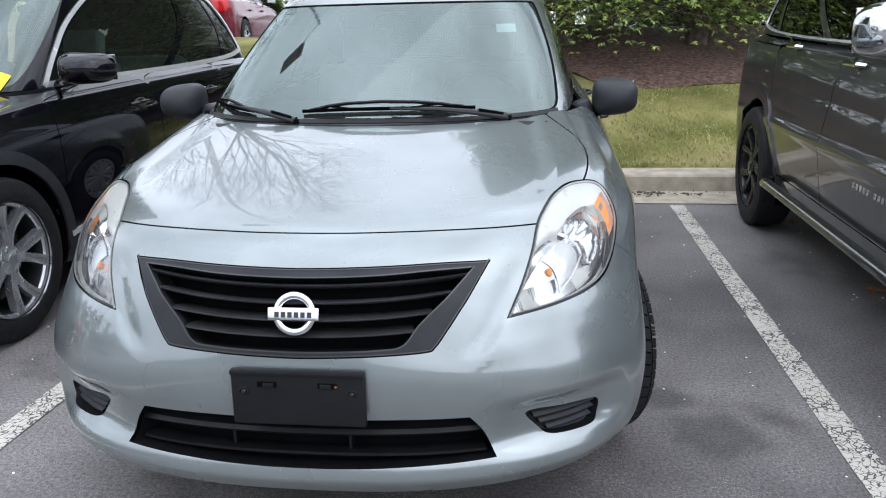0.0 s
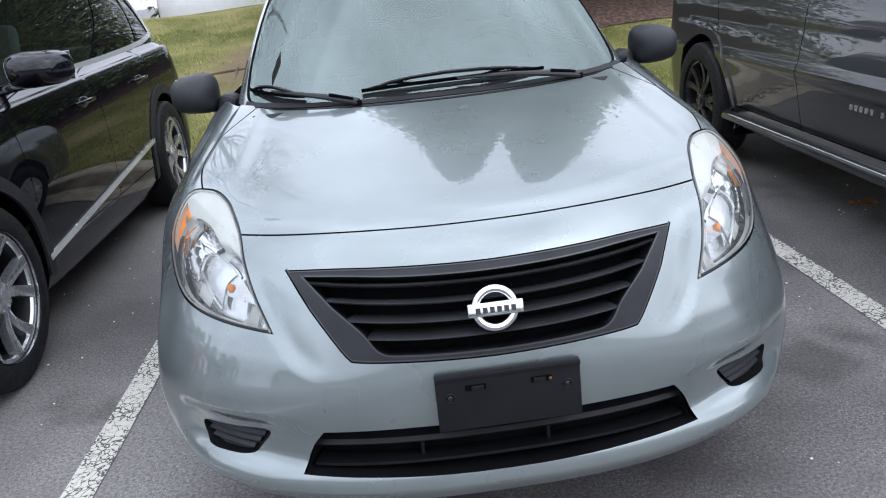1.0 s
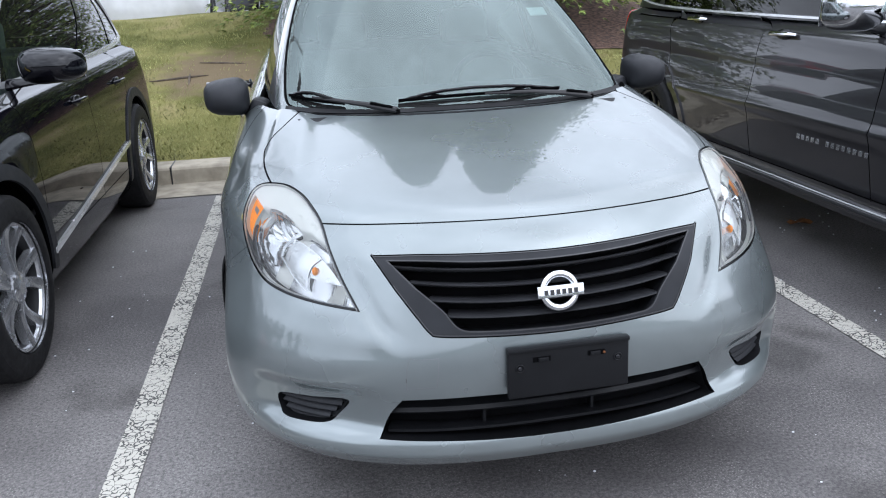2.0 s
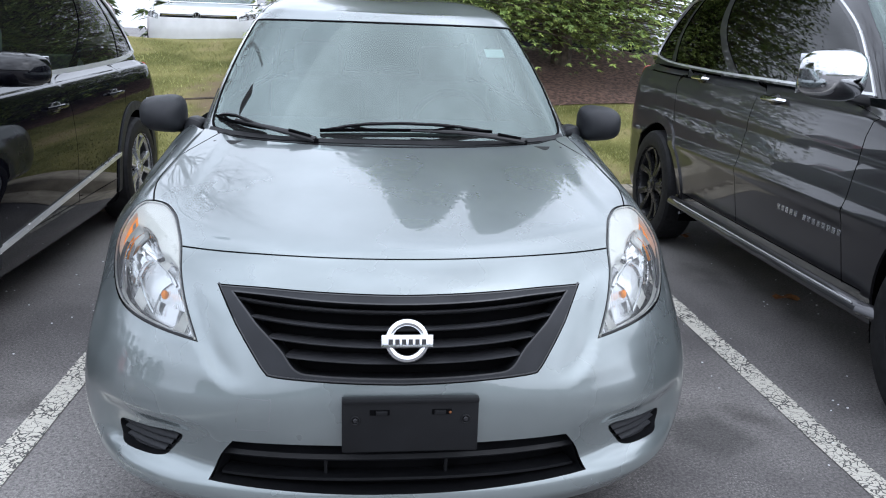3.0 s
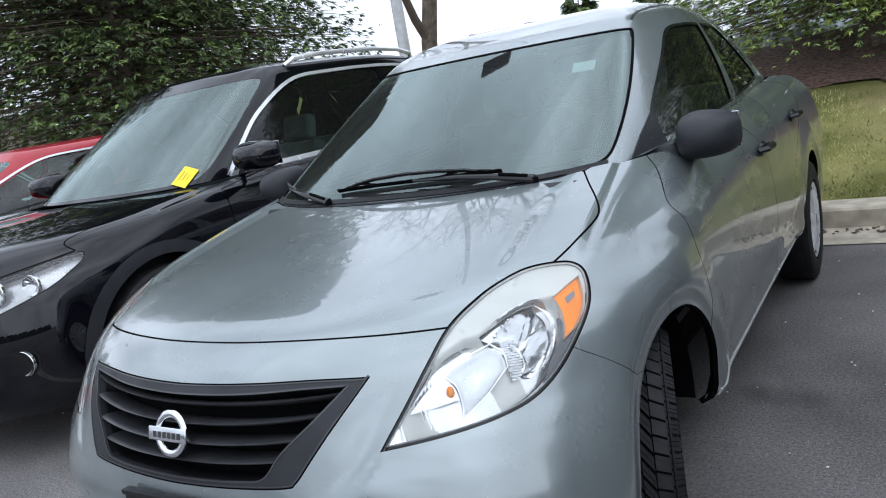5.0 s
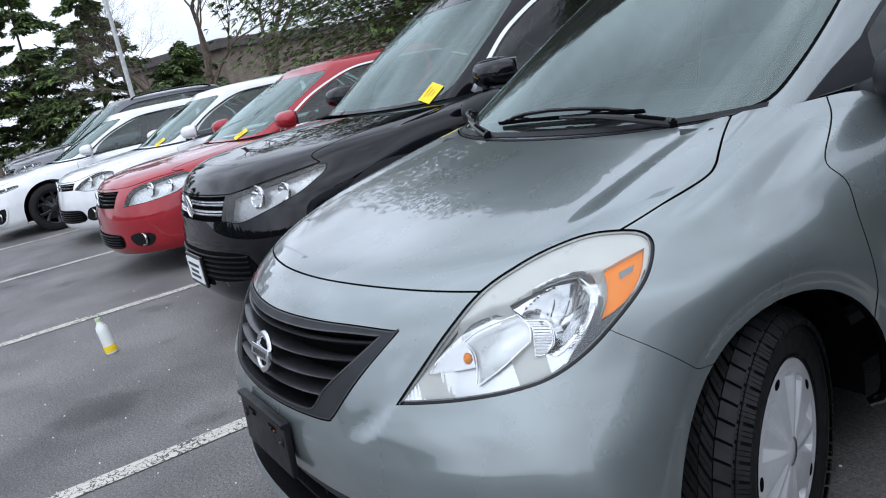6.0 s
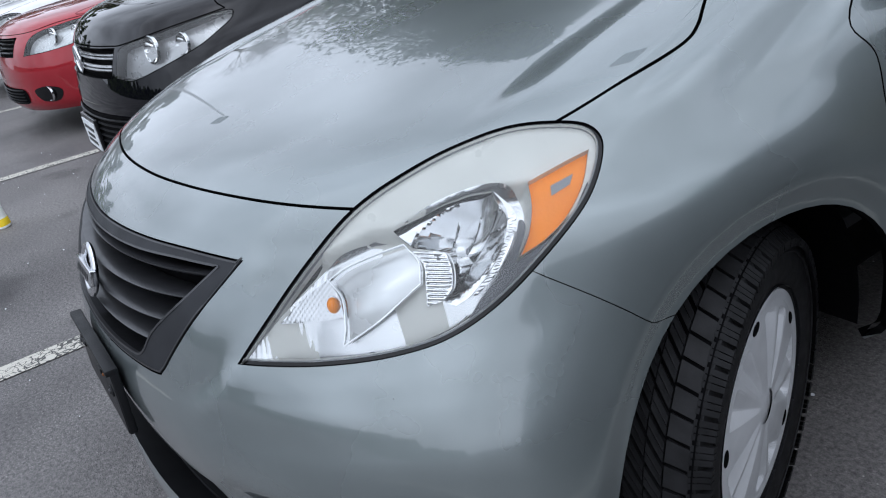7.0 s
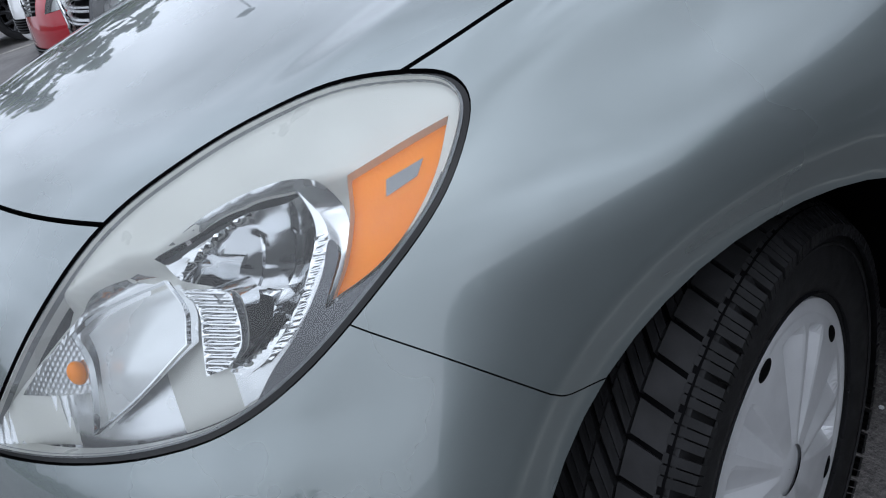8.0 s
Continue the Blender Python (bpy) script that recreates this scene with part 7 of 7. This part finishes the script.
conifer("small_conifer", "small far conifer beyond the upper lot", -12.5, 34.0, 0.8, 5.2, 1.5, 61, 1200, 0.5, ("needle_dark", "needle"), 0.05)
conifer("far_conifer", "dark conifer beyond the upper lot", -7.2, 30.0, 0.8, 6.0, 1.9, 62, 1600, 0.5, ("needle_dark", "needle"), 0.05)


def street_lamp(x, y, z, h, label, ax=0.35, ay=-0.3):
    lp = thing("street_lamp", label, "street lamp", "lamp posts", Matrix.Translation((x, y, z)))
    part("post", rod([(0, 0, -0.1), (0, 0, h)], [0.085, 0.04], 14), "lamp_pole", lp, "", True)
    part("base", box((0.34, 0.34, 0.30), pose(0, 0, 0.10), 0.03), "concrete", lp)
    part("arm", rod([(0, 0, h - 0.1), (ax, ay, h - 0.05)], 0.018, 8), "lamp_pole", lp)
    part("lamp_head", box((0.85, 0.46, 0.14), pose(ax * 1.1, ay * 1.1, h - 0.03, 0, 0, 8), 0.03), "dark_alloy", lp, "dark oblong lamp head")


street_lamp(-4.55, 7.75, zb(-4.55, 7.75), 9.8, "pale grey lamp post on the grass bank", -0.75, -0.53)
# unseen evergreens and hedge line behind the viewer, across the lot, added for reflections
for i, (x, y, h) in enumerate([(-70 + 4.0 * k, -58 - (k % 3) * 1.5, 4.6 + 0.3 * (k * 7 % 3)) for k in range(37)]):
    conifer("distant_evergreen", "dark evergreen tree at the far edge of the lot", x, y, 0.0, h, 4.5, 80 + i, 500, 1.5, ("needle_dark", "needle"), 0.02, "evergreens at the far edge", full=3.0)
street_lamp(-24.5, 4.3, 0.1, 9.0, "pale grey lamp post at the far side of the lot")

hs = thing("low_building", "low tan brick building with a dark roof edge", "building", "", pose(-46, 17.5, 0.0, 0, 0, 20))
part("wall", box((10, 16, 4.0), pose(0, 0, 2.0)), "wall_brick", hs)
part("roof", box((10.8, 16.8, 0.5), pose(0, 0, 4.2), 0.05), "roofing", hs)


# ---- small things ----
def fallen_leaf(x, y, seed, size):
    rnd = random.Random(seed)
    bm = bmesh.new()
    n = 18
    c = bm.verts.new((0, 0, 0.012))
    rim_v = []
    for k in range(n):
        a = 2 * math.pi * k / n
        r = size * (0.55 + 0.45 * abs(math.sin(2.5 * a))) * rnd.uniform(0.85, 1.1)
        rim_v.append(bm.verts.new((r * math.cos(a) * 1.3, r * math.sin(a) * 0.8, 0.004 + 0.025 * abs(math.sin(a * 1.5 + seed)))))
    for k in range(n):
        bm.faces.new((c, rim_v[k], rim_v[(k + 1) % n]))
    ob = part("fallen_leaf", bm, "leaf_brown")
    ob.matrix_world = pose(x, y, 0.004, 0, 0, rnd.uniform(0, 360))
    sol = ob.modifiers.new("thickness", "SOLIDIFY")
    sol.thickness = 0.0015
    tagged(ob, "curled dry brown leaf lying on the asphalt", "leaf", "fallen leaves")


fallen_leaf(2.12, 3.49, 1, 0.055)
fallen_leaf(2.17, 2.14, 2, 0.060)
fallen_leaf(-2.1, 3.3, 4, 0.05)
bot = thing("plastic_bottle", "empty clear plastic bottle with white and yellow label lying upright", "bottle", "", pose(-2.90, -0.10, 0.0, 4, -5, 30))
part("bottle_body", lathe([(0.0005, 0.0), (0.030, 0.0), (0.034, 0.006), (0.034, 0.05), (0.032, 0.09), (0.034, 0.14), (0.030, 0.165), (0.014, 0.19), (0.013, 0.20), (0.0005, 0.20)], 28, "z"), "bottle_plastic", bot, "", True)
part("label_band", lathe([(0.0345, 0.012), (0.0350, 0.014), (0.0350, 0.048), (0.0345, 0.05)], 28, "z"), "yellow_card", bot, "yellow label", True)
part("cap", lathe([(0.0005, 0.218), (0.015, 0.218), (0.016, 0.215), (0.016, 0.198), (0.0005, 0.198)], 20, "z"), "bottle_cap", bot, "green cap", True)
rng2 = random.Random(5)
bm = bmesh.new()
for k in range(520):
    x, y = rng2.uniform(-4.5, 3.5), rng2.uniform(-1.3, 3.9)
    s = rng2.uniform(0.002, 0.006)
    bmesh.ops.create_icosphere(bm, subdivisions=1, radius=s, matrix=pose(x, y, s * 0.5) @ Matrix.Diagonal((1, 0.8, 0.6, 1)))
tagged(part("gravel_bits", bm, "white_card"), "small pale grit scattered on the asphalt", "gravel", kind="stuff")
bm = bmesh.new()
for k in range(150):
    x = 1.25 + rng2.gauss(0, 0.28) if k < 110 else rng2.uniform(-1.2, 4)
    y = 4.34 + rng2.gauss(0, 0.045)
    s = rng2.uniform(0.005, 0.019)
    bmesh.ops.create_icosphere(bm, subdivisions=1, radius=s, matrix=pose(x, y, 0.016 + s * 0.2, 0, 0, rng2.uniform(0, 180)) @ Matrix.Diagonal((1.4, 0.5, 0.35, 1)))
tagged(part("gutter_litter", bm, "bark"), "leaf litter and twigs along the gutter", "leaf litter", kind="stuff")
for k in range(3):
    x, y = -1.5 + rng2.uniform(-0.45, 0.45), 6.9 + rng2.uniform(-0.5, 0.5)
    a = rng2.uniform(0, math.pi)
    pts = [(x + math.cos(a) * t, y + math.sin(a) * t * 0.6, zb(x, y + math.sin(a) * t * 0.6) + 0.004 + 0.006 * math.sin(t * 6)) for t in (-0.3, -0.1, 0.1, 0.3)]
    tagged(part("surface_root", rod(pts, [0.004, 0.013, 0.013, 0.004], 7), "bark", None, "", True), "thin tree root on bare soil", "root", "tree roots")
